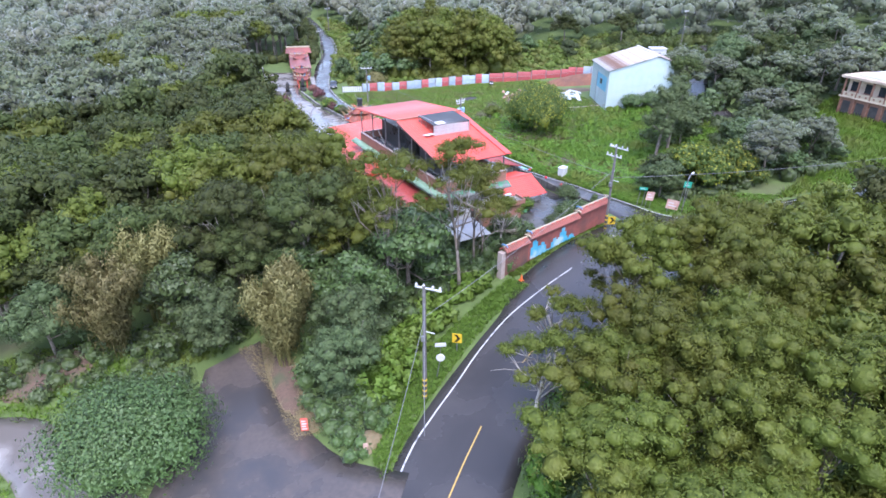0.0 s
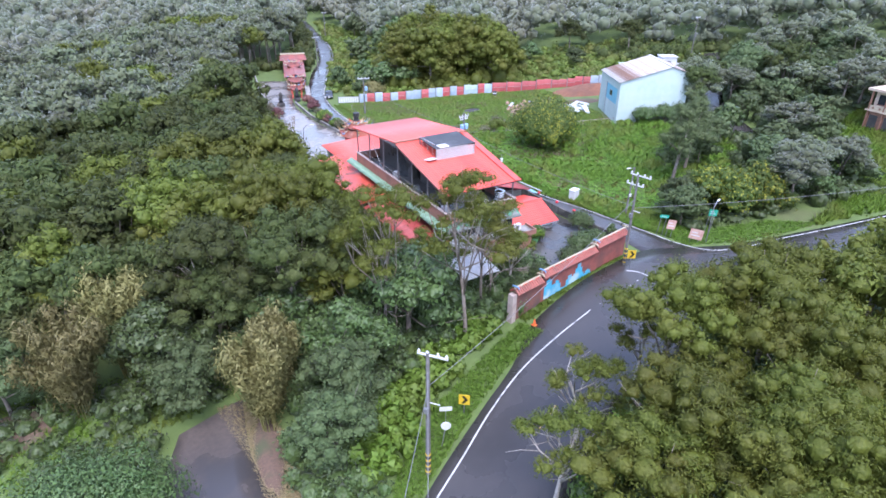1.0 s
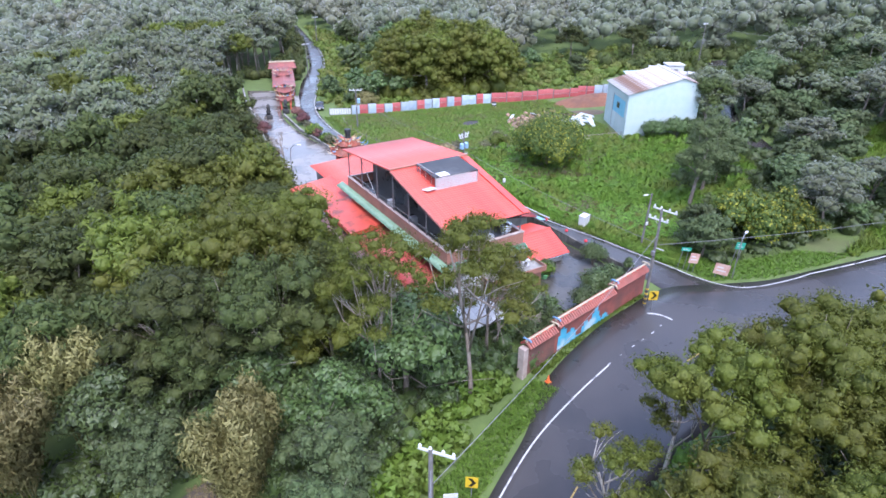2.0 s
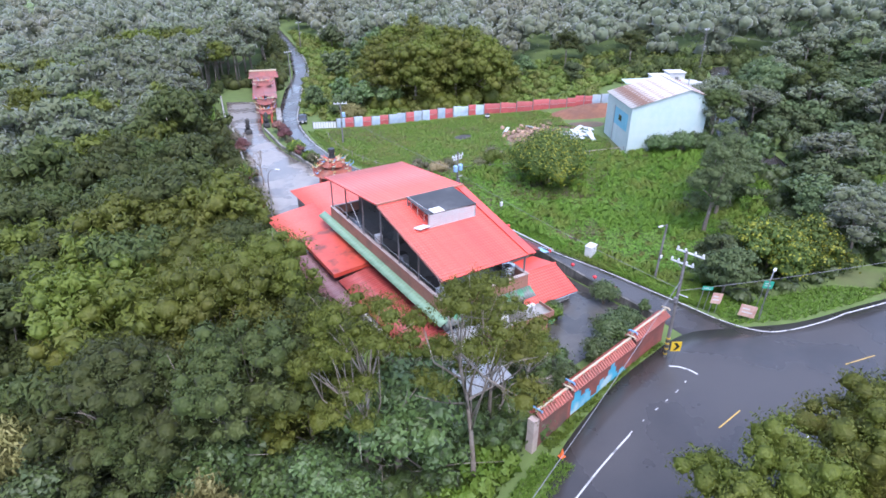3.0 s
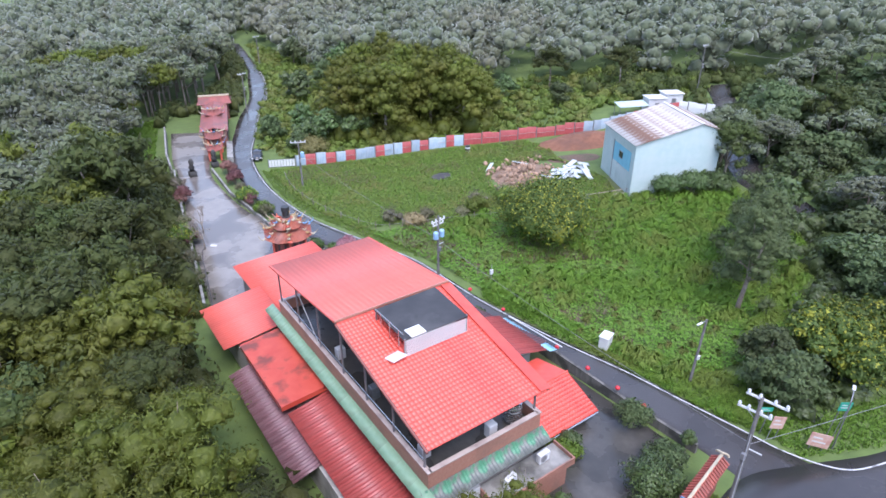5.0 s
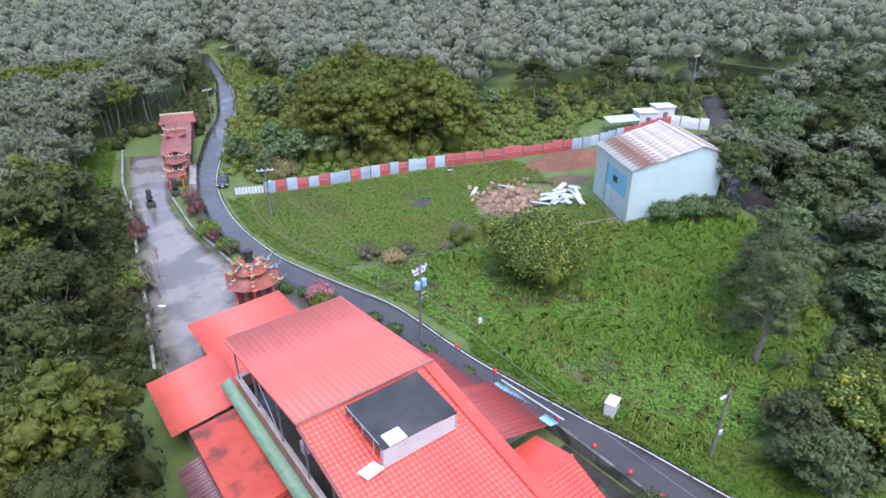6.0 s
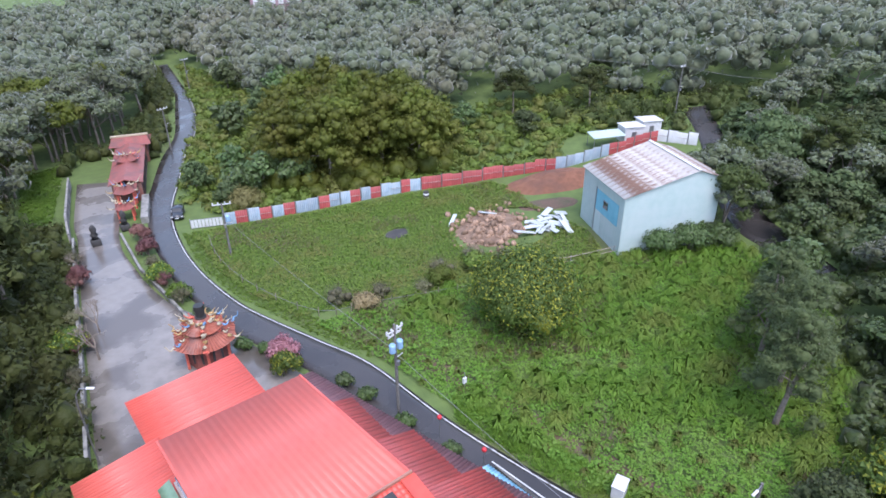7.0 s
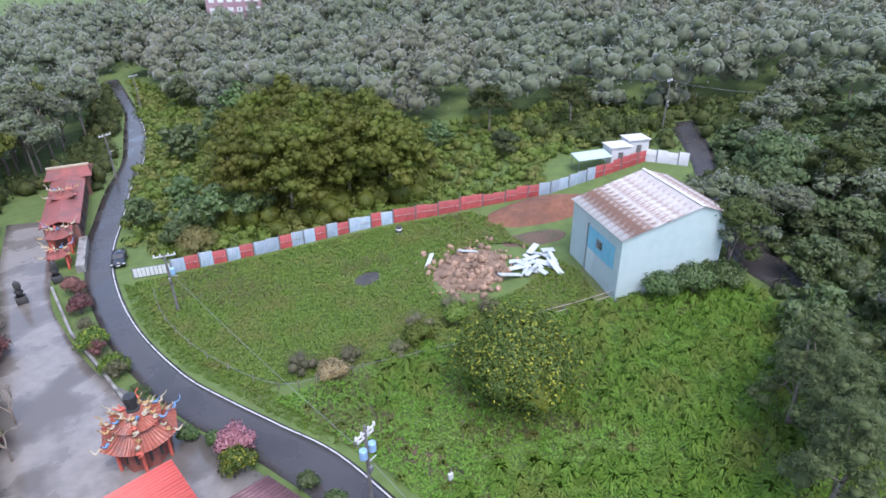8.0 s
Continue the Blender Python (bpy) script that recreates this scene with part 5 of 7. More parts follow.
o3 = sheets_at.translation
sheets(shed, "roof_sheet", o3 + v3 * -0.35 - u3 * 0.3 + Vector((0, 0, ZE - 0.02)), u3 * (DL + 0.6), v3 * (HW + 0.35) + Vector((0, 0, ZR - ZE + 0.12)), 12, "shed_roof", 0.25, 0.03)
sheets(shed, "roof_sheet", o3 + v3 * HW - u3 * 0.3 + Vector((0, 0, ZR + 0.1)), u3 * (DL + 0.6), v3 * (BACK + 0.3) + Vector((0, 0, -1.25)), 12, "shed_roof", 0.25, 0.03)
part("ridge_cap", boxed(HW - 0.2, HW + 0.2, -0.32, DL + 0.32, ZR + 0.1, ZR + 0.18), "white_paint", shed)

FENCE = [(57.0, 133.3), (72, 128.2), (84.5, 124.0), (97, 118), (108, 111.6), (126.5, 106.5), (128.5, 100)]
fence = tagged(new("field_fence"), "patchwork fence of faded red and blue metal sheets", "fence")
fl = glide(FENCE, 1)
tot = 0.0
seq = "brbrbrbbrbbrrbrbbrb" + "r" * 14 + "b" * 7 + "r" * 6 + "wwwww"
seg = []
for a_, b_ in zip(fl, fl[1:]):
    n_ = max(1, round((b_ - a_).length / 1.75))
    seg += [(a_.lerp(b_, i / n_), a_.lerp(b_, (i + 1) / n_)) for i in range(n_)]
PANEL = {}
rf_ = random.Random(3)
for k, (p, q) in enumerate(seg):
    c = seq[min(int(k * len(seq) / len(seg)), len(seq) - 1)]
    mat = {"b": "fence_blue", "r": "fence_red", "w": "white_paint"}[c]
    if mat not in PANEL:
        V, F = [], []
        for i in range(25):
            w = 0.03 * (1 if i % 4 in (1, 2) else -1)
            V += [(i / 24, w, 0), (i / 24, w, 1), (i / 24, w - 0.012, 0), (i / 24, w - 0.012, 1)]
        for i in range(24):
            a4 = 4 * i
            F += [(a4, a4 + 4, a4 + 5, a4 + 1), (a4 + 2, a4 + 3, a4 + 7, a4 + 6), (a4 + 1, a4 + 5, a4 + 7, a4 + 3)]
        PANEL[mat] = tri_mesh("panel", V, F, mat)
    d = q - p
    zz = min(ground_z(*p), ground_z(*q)) - 0.15
    h = 2.25 + rf_.uniform(-0.2, 0.2)
    ob = part("panel", PANEL[mat], None, fence)
    ob.matrix_basis = Matrix.Translation((p.x, p.y, zz)) @ Euler((0, 0, math.atan2(d.y, d.x))).to_matrix().to_4x4() @ Matrix.Diagonal((d.length, 1, h, 1))
    if k % 2 == 0:
        wpart("post", boxed(p.x - 0.06, p.x + 0.06, p.y - 0.16, p.y - 0.04, zz - 0.3, zz + h + 0.15), "steel", fence)
    if c == "r" or rf_.random() < 0.3:
        mx, my = (p + q) / 2
        wpart("rail", rodded((p.x, p.y - 0.08, zz + h * 0.55), (q.x, q.y - 0.08, zz + h * 0.55), 0.03, sides=5), "cap", fence)
gate = thing("white_gate", pose(53, 135, ground_z(53, 135)), "low white metal field gate", "gate")
for i in range(9):
    x_ = 0.5 * i
    part("slat", boxed(x_, x_ + 0.42, -0.03, 0.03, 0.15, 1.35), "white_paint", gate)
part("frame", boxed(-0.05, 4.5, 0.03, 0.09, 1.3, 1.42), "steel", gate)
part("frame", boxed(-0.05, 4.5, 0.03, 0.09, 0.1, 0.2), "steel", gate)
part("post", boxed(-0.12, 0.0, -0.06, 0.06, -0.3, 1.6), "steel", gate)
gate.matrix_basis = pose(52.9, 135.3, ground_z(53, 135), 0, 0, -24)

# field: rubble, slabs, earth bank, pit, barrel
def heap(name, x, y, rx, ry, h, mat, label, turn=0.0, kind="", seed=0):
    V, F, nr, ns = [], [], 9, 26
    for j in range(nr + 1):
        t = j / nr
        for i in range(ns):
            an = 2 * math.pi * i / ns
            wob = 1 + 0.16 * noise.noise((math.cos(an) * 1.7 + seed, math.sin(an) * 1.7, seed))
            px, py = rx * t * wob * math.cos(an), ry * t * wob * math.sin(an)
            gxp, gyp = x + px * math.cos(turn) - py * math.sin(turn), y + px * math.sin(turn) + py * math.cos(turn)
            hz = h * (1 - t * t) ** 1.2 * (0.85 + 0.4 * noise.noise((px * 0.5, py * 0.5, seed + 3))) - 0.12 * t ** 6
            V.append((gxp, gyp, ground_z(gxp, gyp) + hz + 0.05))
    for j in range(nr):
        for i in range(ns):
            F.append((j * ns + i, (j + 1) * ns + i, (j + 1) * ns + (i + 1) % ns, j * ns + (i + 1) % ns))
    return tagged(new(name, tri_mesh(name, V, F, mat, True)), label, "mound", kind=kind or "stuff")


heap("earth_bank", 103, 109.5, 9.5, 4.2, 1.6, "earth", "bank of bare red-brown earth along the fence", -0.42, seed=2)
heap("bare_patch", 96, 104.5, 5.5, 2.2, 0.12, "litter", "trampled bare soil", -0.5, seed=4)
# Flat near-black patch laid at the spot of the pit
heap("dark_patch", 74.0, 113.2, 2.1, 1.5, 0.1, "dark", "flat dark patch at the pit in the weeds", 0.2, seed=5)
heap("roadside_dirt", 62.3, 72, 1.2, 9, 0.12, "litter", "bare dirt strip along the lane", 0.12, seed=6)
heap("roadside_dirt", 60.2, 86, 1.4, 6, 0.1, "litter", "bare dirt strip along the lane", 0.25, seed=7)
rr_ = np.random.default_rng(4)
iv, jf = ICO[2]
ROCKS = []
for v in range(4):
    d_ = np.array([1 + 0.35 * noise.noise((p[0] * 1.5 + v * 9, p[1] * 1.5, p[2] * 1.5)) for p in iv])
    ROCKS.append(tri_mesh("stone", iv * d_[:, None] * (1, 0.8, 0.65), jf, "rock"))
rubble = tagged(new("rubble_heap"), "heap of loose brown stones and broken masonry", "rubble")
for k in range(298):
    g_ = rr_.normal(size=2)
    x_, y_ = 84.3 + g_[0] * 3.0 + g_[1] * 1.3, 105 + g_[1] * 2.9 - g_[0] * 0.6
    if not (77 < x_ < 93 and 99 < y_ < 112.5):
        continue
    s = 0.2 + 0.45 * rr_.random() ** 2.5
    hh = 0.9 * math.exp(-((x_ - 84.3) ** 2 + (y_ - 105) ** 2) / 9.0)
    ob = part("stone", ROCKS[k % 4], None, rubble)
    ob.matrix_basis = Matrix.LocRotScale((x_, y_, ground_z(x_, y_) + hh * rr_.random() + s * 0.35), Euler(rr_.random(3) * 6.28), (s, s, s))
heap("rubble_bed", 84.3, 105, 5.6, 4.8, 0.6, "rock", "packed rubble under the stones", 0.3, seed=8)
slabs_m = {}
for k in range(24):
    x_, y_ = 90.2 + rr_.normal() * 1.6, 99.6 + rr_.normal() * 1.7
    if k == 0:
        x_, y_ = 86.8, 108.2
    if k == 1:
        x_, y_ = 82.0, 110.5
    L_, w_ = 1.6 + 1.6 * rr_.random(), 0.5 + 0.5 * rr_.random()
    ob = tagged(part("foam_slab", boxed(-L_ / 2, L_ / 2, -w_ / 2, w_ / 2, -0.08, 0.08, bevel=0.02), "slab"), "dumped white board lying askew on the pile", "board", "dumped white boards")
    ob.matrix_basis = pose(x_, y_, ground_z(x_, y_) + 0.25 + 0.6 * rr_.random(), rr_.normal() * 12, rr_.normal() * 14, rr_.random() * 360)
barrel = thing("tyre_stack", pose(84.6, 120.0, ground_z(84.6, 120.0)), "stack of pale old tyres in the weeds", "tyres")
for i in range(4):
    bm = bm_new()
    tube(bm, [(0, 0, 0.3 * i + z_) for z_ in (0, 0.07, 0.2, 0.27)], [0.38, 0.46, 0.46, 0.38], 14)
    part("tyre", bm, "white_paint" if i % 2 == 0 else "dark", barrel)
rail_f = tagged(new("field_rail_fence"), "old thin pipe rail fence through the weeds", "fence")
RP = glide([(92, 88.2), (86, 90.2), (81.6, 92), (74.2, 94), (68.2, 96.8), (60.8, 100.2), (55.6, 102.5), (52.6, 112), (52.0, 122), (53.5, 130)], 3)
for i, (p, q) in enumerate(zip(RP, RP[1:])):
    zp, zq = ground_z(*p), ground_z(*q)
    wpart("post", rodded((p.x, p.y, zp - 0.3), (p.x, p.y, zp + 1.2), 0.05, sides=6), "steel" if i < 9 else "bark", rail_f)
    for h in ((0.45, 1.05) if i < 9 else (0.8,)):
        wpart("rail", rodded((p.x, p.y, zp + h), (q.x, q.y, zq + h), 0.035 if i < 9 else 0.02, sides=6), "cap" if i < 9 else "wire", rail_f)
tower = thing("pump_cabin", pose(124.5, 110.8, ground_z(124.5, 110.8), 0, 0, -28), "small white cabin with flat roof behind the fence", "cabin")
part("wall", boxed(-1.8, 1.8, -1.5, 1.5, -0.3, 2.6), "white_paint", tower)
part("roof", boxed(-2.0, 2.0, -1.7, 1.7, 2.6, 2.75), "white_paint", tower)
part("door", boxed(-0.5, 0.4, -1.53, -1.5, -0.2, 1.8), "steel", tower)
tower2 = copy_thing(tower, pose(128.6, 110.0, ground_z(128.6, 110.0), 0, 0, -28))
lean = thing("shelter", pose(119.3, 112.2, ground_z(119.3, 112.2), 0, 0, -28), "open shelter with a pale cyan sheet roof", "shelter")
part("roof", quad_slab([(-3, -1.6, 2.1), (3, -1.6, 2.3), (3, 1.6, 2.6), (-3, 1.6, 2.4)], 0.1), "shed_wall", lean)
for x_ in (-2.8, 2.8):
    for y_ in (-1.4, 1.4):
        part("post", rodded((x_, y_, -0.4), (x_, y_, 2.2), 0.05), "steel", lean)


# ================= poles, signs, small things =================
def utility_pole(x, y, h, arm_turn, arms, label, transformers=0, striped=True, r=0.17):
    ob = thing("utility_pole", pose(x, y, ground_z(x, y), 0, 0, arm_turn), label, "utility pole", "roadside utility poles")
    part("shaft", rodded((0, 0, -0.5), (0, 0, h), r, r * 0.65, 10), "pole", ob)
    for zt, half, shift in arms:
        arm = part("crossarm", boxed(shift - half, shift + half, -0.06, 0.06, zt - 0.05, zt + 0.06), "ceramic", ob, "pale steel crossarm")
        for t in (-0.9, -0.35, 0.35, 0.9):
            bm = bm_new()
            tube(bm, [(shift + half * t, 0, zt + 0.06 + z_) for z_ in (0, 0.07, 0.08, 0.15, 0.16, 0.25)], [0.05, 0.1, 0.06, 0.11, 0.06, 0.07], 8)
            part("insulator", bm, "ceramic", arm, "white ceramic insulator")
        part("brace", rodded((shift - half * 0.5, 0.03, zt), (0, 0.03, zt - 0.6), 0.025, sides=5), "steel", ob)
    for k in range(transformers):
        bm = bm_new()
        zc = h - 2.6
        tube(bm, [(0.45 - 0.9 * k, -0.1, zc + z_) for z_ in (0, 0.05, 0.75, 0.85)], [0.26, 0.3, 0.3, 0.2], 12)
        part("transformer", bm, "blue_paint", ob, "blue-grey transformer can")
    if striped:
        for i in range(7):
            part("warning_band", rodded((0, 0, 0.35 + i * 0.28), (0, 0, 0.49 + i * 0.28), r + 0.012, sides=10), "sign_yellow" if i % 2 == 0 else "black", ob)
    part("junction_box", boxed(-0.15, 0.15, -0.38, -0.15, h * 0.55, h * 0.55 + 0.5, bevel=0.02), "steel", ob)
    part("bracket", boxed(0.1, 0.9, -0.03, 0.03, h * 0.62, h * 0.62 + 0.06), "ceramic", ob)
    return ob


P1, P2, P3, P4 = (19.3, 35.2), (51.7, 47.75), (53.6, 84.6), (54.0, 123.5)
utility_pole(*P1, 11.3, -52, ((11.1, 1.1, 0.35),), "tall grey utility pole with a warning-striped base", r=0.2)
utility_pole(*P2, 10.8, -78, ((10.7, 1.2, 0.3), (9.6, 1.0, -0.2)), "tall grey utility pole beside the mural wall")
utility_pole(*P3, 9.2, 12, ((8.6, 1.0, 0.0), (8.2, 0.8, 0.0)), "utility pole with two blue transformers", 2, False)
utility_pole(*P4, 7.6, -22, ((7.4, 1.2, 0.0),), "leaning dark utility pole at the field edge", 1, False)
utility_pole(136.5, 109.5, 10.2, 0, ((10.0, 0.8, 0.0),), "thin pale utility pole above the shed", 0, False, 0.12)
utility_pole(63, 176, 8.5, 20, ((8.3, 1.2, 0.0),), "utility pole beside the upper lane", 0, False)
utility_pole(83, 222, 8.5, 20, ((8.3, 1.2, 0.0),), "utility pole beside the upper lane", 0, False)


def cable(p, q, sag, r=0.018):
    p, q = Vector(p), Vector(q)
    bm = bm_new()
    tube(bm, [p.lerp(q, t) - Vector((0, 0, sag * 4 * t * (1 - t))) for t in np.linspace(0, 1, 14)], r, 4)
    return tagged(part("cable", bm, "wire"), "thin grey overhead cable between poles", "cable", "overhead cables")


def top(p, h):
    return (p[0], p[1], ground_z(*p) + h)


cable(top(P1, 8.4), top(P2, 8.0), 0.6, 0.022)
cable(top(P1, 8.2), (2, 14, 3), 0.4)
cable(top(P2, 7.0), (98, 36, 7), 0.6)
cable(top(P2, 7.2), top(P3, 6.3), 0.5)
cable(top(P3, 6.5), top(P4, 5.6), 0.5)
cable((136.5, 109.5, 16.5), (118, 126, 19), 0.5)
cable((136.5, 109.5, 16.5), (150, 98, 14), 0.5)
cable(top(P1, 10.0), (17.2, 31.5, -1.7), 0.0, 0.03)

lamp = thing("street_lamp", pose(62.4, 57.9, ground_z(62.4, 57.9), 0, 3, 0), "slim concrete street lamp post with a white head", "street lamp", "street lamps")
part("post", rodded((0, 0, -0.4), (0, 0, 6.6), 0.14, 0.1), "pole", lamp)
part("arm", rodded((0, 0, 6.5), (-0.9, -0.1, 6.6), 0.03), "steel", lamp)
part("head", boxed(-1.5, -0.8, -0.18, 0.0, 6.55, 6.68, bevel=0.04), "white_paint", lamp)
part("meter_box", boxed(-0.15, 0.15, -0.25, -0.1, 2.6, 3.0, bevel=0.02), "white_paint", lamp)
for x_, y_, h, tn in ((64.2, 46.6, 5.0, 20), (31.3, 95.0, 8.0, -40)):
    l2 = thing("street_lamp", pose(x_, y_, ground_z(x_, y_), 0, 0, tn), "curved grey street lamp with pale head", "street lamp", "street lamps")
    bm = bm_new()
    tube(bm, [(0, 0, -0.4), (0, 0, h * 0.8), (0.15, 0, h * 0.93), (0.6, 0, h), (1.2, 0, h + 0.05)], [0.08, 0.06, 0.05, 0.045, 0.04], 7)
    part("post", bm, "steel", l2)
    part("head", boxed(1.1, 1.75, -0.12, 0.12, h, h + 0.12, bevel=0.04), "white_paint", l2)


def chevron_sign(x, y, turn, label, h=1.9):
    ob = thing("chevron_sign", pose(x, y, ground_z(x, y), 0, 0, turn), label, "road sign", "chevron signs")
    part("post", rodded((0, 0.05, -0.3), (0, 0.05, h + 0.3), 0.04), "steel", ob)
    pl = part("plate", boxed(-0.45, 0.45, -0.02, 0.02, h - 0.5, h + 0.5), "sign_yellow", ob)
    bm = bm_new()
    for sz in (1, -1):
        vs = [bm.verts.new((x_, -0.026, h + sz * z_)) for x_, z_ in ((-0.28, 0.4), (0.0, 0.4), (0.32, 0.0), (0.04, 0.0))]
        bm.faces.new(vs if sz > 0 else vs[::-1])
    bmesh.ops.solidify(bm, geom=bm.faces[:], thickness=0.004)
    part("arrow", bm, "black", pl)
    return ob


chevron_sign(24.6, 38.6, -38, "yellow and black chevron sign in the verge", 1.6)
chevron_sign(51.5, 46.7, -30, "yellow and black chevron sign beside the striped pole")
mir = thing("traffic_mirror", pose(21.4, 36.8, ground_z(21.4, 36.8), 0, 8, -30), "round traffic mirror on a slanted post", "traffic mirror")
part("post", rodded((0, 0, -0.3), (0, 0, 2.2), 0.04), "steel", mir)
bm = bm_new()
rod(bm, (0, -0.05, 2.3), (0, -0.1, 2.3), 0.4, 0.38, 18)
part("disc", bm, "ceramic", mir)
wb = thing("cabinet_box", pose(60.6, 66.1, ground_z(60.6, 66.1), 0, 0, 18), "white steel roadside electrical cabinet", "electrical cabinet")
part("body", boxed(-0.65, 0.65, -0.45, 0.45, 0.1, 1.4, bevel=0.03), "white_paint", wb)
part("cover", boxed(-0.7, 0.7, -0.5, 0.5, 1.4, 1.5, bevel=0.02), "white_paint", wb)
part("plinth", boxed(-0.6, 0.6, -0.4, 0.4, -0.2, 0.1), "concrete", wb)
part("door_seam", boxed(-0.01, 0.01, -0.456, -0.45, 0.2, 1.3), "steel", wb)
wp = thing("marker_post", pose(59.9, 82.8, ground_z(59.9, 82.8)), "small white meter box on a thin post", "meter box")
part("post", rodded((0, 0, -0.3), (0, 0, 1.9), 0.04), "steel", wp)
part("box", boxed(-0.2, 0.2, -0.12, 0.12, 0.7, 1.3, bevel=0.02), "white_paint", wp)
cone = thing("traffic_cone", pose(36.4, 44.4, ground_z(36.4, 44.4) + 0.05), "orange traffic cone at the road edge", "traffic cone")
part("cone", rodded((0, 0, 0.04), (0, 0, 0.75), 0.18, 0.03, 12), "orange", cone)
part("base", boxed(-0.22, 0.22, -0.22, 0.22, 0, 0.05), "orange", cone)
for x_, y_, mat, w, h, zc, tn, lb in ((61.3, 49.9, "sign_back", 1.0, 1.2, 1.8, -35, "tilted faded board on posts by the junction"), (62.8, 47.3, "sign_back", 1.5, 1.3, 1.2, -50, "weathered leaning board by the junction"), (60.9, 50.9, "sign_green", 1.1, 0.4, 2.6, -30, "green road name plate on a post"), (64.6, 47.2, "sign_green", 1.0, 0.8, 3.6, -30, "green direction sign on a post")):
    sb = thing("roadside_sign", pose(x_, y_, ground_z(x_, y_), 0, 6, tn), lb, "road sign", "junction signs")
    part("post", rodded((-w * 0.3, 0.04, -0.3), (-w * 0.3, 0.04, zc), 0.035), "steel", sb)
    part("post", rodded((w * 0.3, 0.04, -0.3), (w * 0.3, 0.04, zc), 0.035), "steel", sb)
    pl = part("plate", boxed(-w / 2, w / 2, -0.02, 0.02, zc - h / 2, zc + h / 2), mat, sb)
    for i in range(2):
        part("text_bar", boxed(-w * 0.35, w * (0.1 + 0.2 * i), -0.026, -0.02, zc + h * (0.12 - 0.3 * i), zc + h * (0.22 - 0.3 * i)), "white_paint", pl)
sig = thing("notice_board", pose(9.3, 37.3, ground_z(9.3, 37.3), 0, 0, -25), "red and white notice board in the bank", "notice board")
part("plate", boxed(-0.3, 0.3, -0.03, 0.03, 0.4, 1.7), "orn_red", sig)
for i in range(4):
    part("text_bar", boxed(-0.22, 0.2 - 0.08 * (i % 2), -0.04, -0.03, 0.55 + i * 0.27, 0.66 + i * 0.27), "white_paint", sig)
part("post", rodded((0, 0.05, -0.4), (0, 0.05, 1.7), 0.03), "steel", sig)
sg2 = thing("name_plate_sign", pose(22.6, 38.2, ground_z(22.6, 38.2), 0, 0, -25), "small white sign plate on a post in the verge", "road sign")
part("post", rodded((0, 0.03, -0.3), (0, 0.03, 2.2), 0.03), "steel", sg2)
part("plate", boxed(-0.5, 0.5, -0.02, 0.02, 1.9, 2.3), "white_paint", sg2)
sg3 = thing("warning_board", pose(12.6, 32.6, ground_z(12.6, 32.6), 0, 0, -20), "small orange and white roadside board", "road sign")
part("plate", boxed(-0.18, 0.18, -0.02, 0.02, 0.4, 1.1), "sign_back", sg3)
part("post", rodded((0, 0.03, -0.3), (0, 0.03, 0.9), 0.03), "steel", sg3)

car = thing("parked_car", pose(53.0, 141.4, ground_z(53.0, 141.4) + 0.05, 0, 0, -22), "small black car parked at the lane edge", "car")
bm = bm_new()
prof = [(-2.0, 0.35), (-2.05, 0.75), (-1.5, 0.95), (-0.9, 1.0), (-0.35, 1.45), (1.1, 1.5), (1.75, 1.0), (2.05, 0.9), (2.05, 0.35)]
sides = []
for s, k in ((-0.82, 1), (0.82, 1)):
    sides.append([bm.verts.new((s * (0.86 if z_ > 1.2 else 1.0), y_, z_)) for y_, z_ in prof])
bm.faces.new(sides[0])
bm.faces.new(sides[1][::-1])
for i in range(len(prof)):
    j = (i + 1) % len(prof)
    bm.faces.new((sides[0][i], sides[1][i], sides[1][j], sides[0][j]))
bmesh.ops.recalc_face_normals(bm, faces=bm.faces)
bmesh.ops.bevel(bm, geom=bm.edges[:], offset=0.07, segments=2, affect="EDGES")
part("body", bm, "car_paint", car, "", True)
part("windscreen", quad_slab([(-0.66, -0.88, 1.06), (0.66, -0.88, 1.06), (0.6, -0.42, 1.45), (-0.6, -0.42, 1.45)], 0.03), "glass", car)
for sx in (-0.72, 0.72):
    part("headlight", boxed(sx - 0.16, sx + 0.16, -2.06, -1.98, 0.62, 0.78), "ceramic", car)
    part("side_window", boxed(sx * 1.08 - 0.02, sx * 1.08 + 0.02, -0.3, 1.0, 1.02, 1.36), "glass", car)
    for y_ in (-1.3, 1.3):
        wh = part("wheel", rodded((sx * 0.98, y_, 0.3), (sx * 1.18, y_, 0.3), 0.31, sides=16), "black", car)
        part("rim", rodded((sx * 1.15, y_, 0.3), (sx * 1.2, y_, 0.3), 0.18, sides=12), "steel_bright", wh)
part("number_plate", boxed(-0.25, 0.25, -2.09, -2.05, 0.42, 0.55), "white_paint", car)

villa = thing("hillside_house", pose(118.2, 58, ground_z(118.2, 58) + 0.3, 0, 0, -96), "tan two-storey hillside house with flat white roof and balconies", "house")
part("lower_storey", boxed(0, 13, 0, 9, -2, 2.9), "wood_brown", villa)
part("upper_storey", boxed(0, 13, 1.2, 9, 3.1, 6.2), "brick_hut", villa)
part("floor_slab", boxed(-0.3, 13.3, -0.4, 9.2, 2.9, 3.1), "brick_hut", villa)
part("roof_slab", boxed(-0.6, 13.6, -0.6, 9.6, 6.2, 6.6), "brick_hut", villa)
part("roof_cover", boxed(1.5, 13, 0.8, 9, 6.6, 6.95), "white_paint", villa)
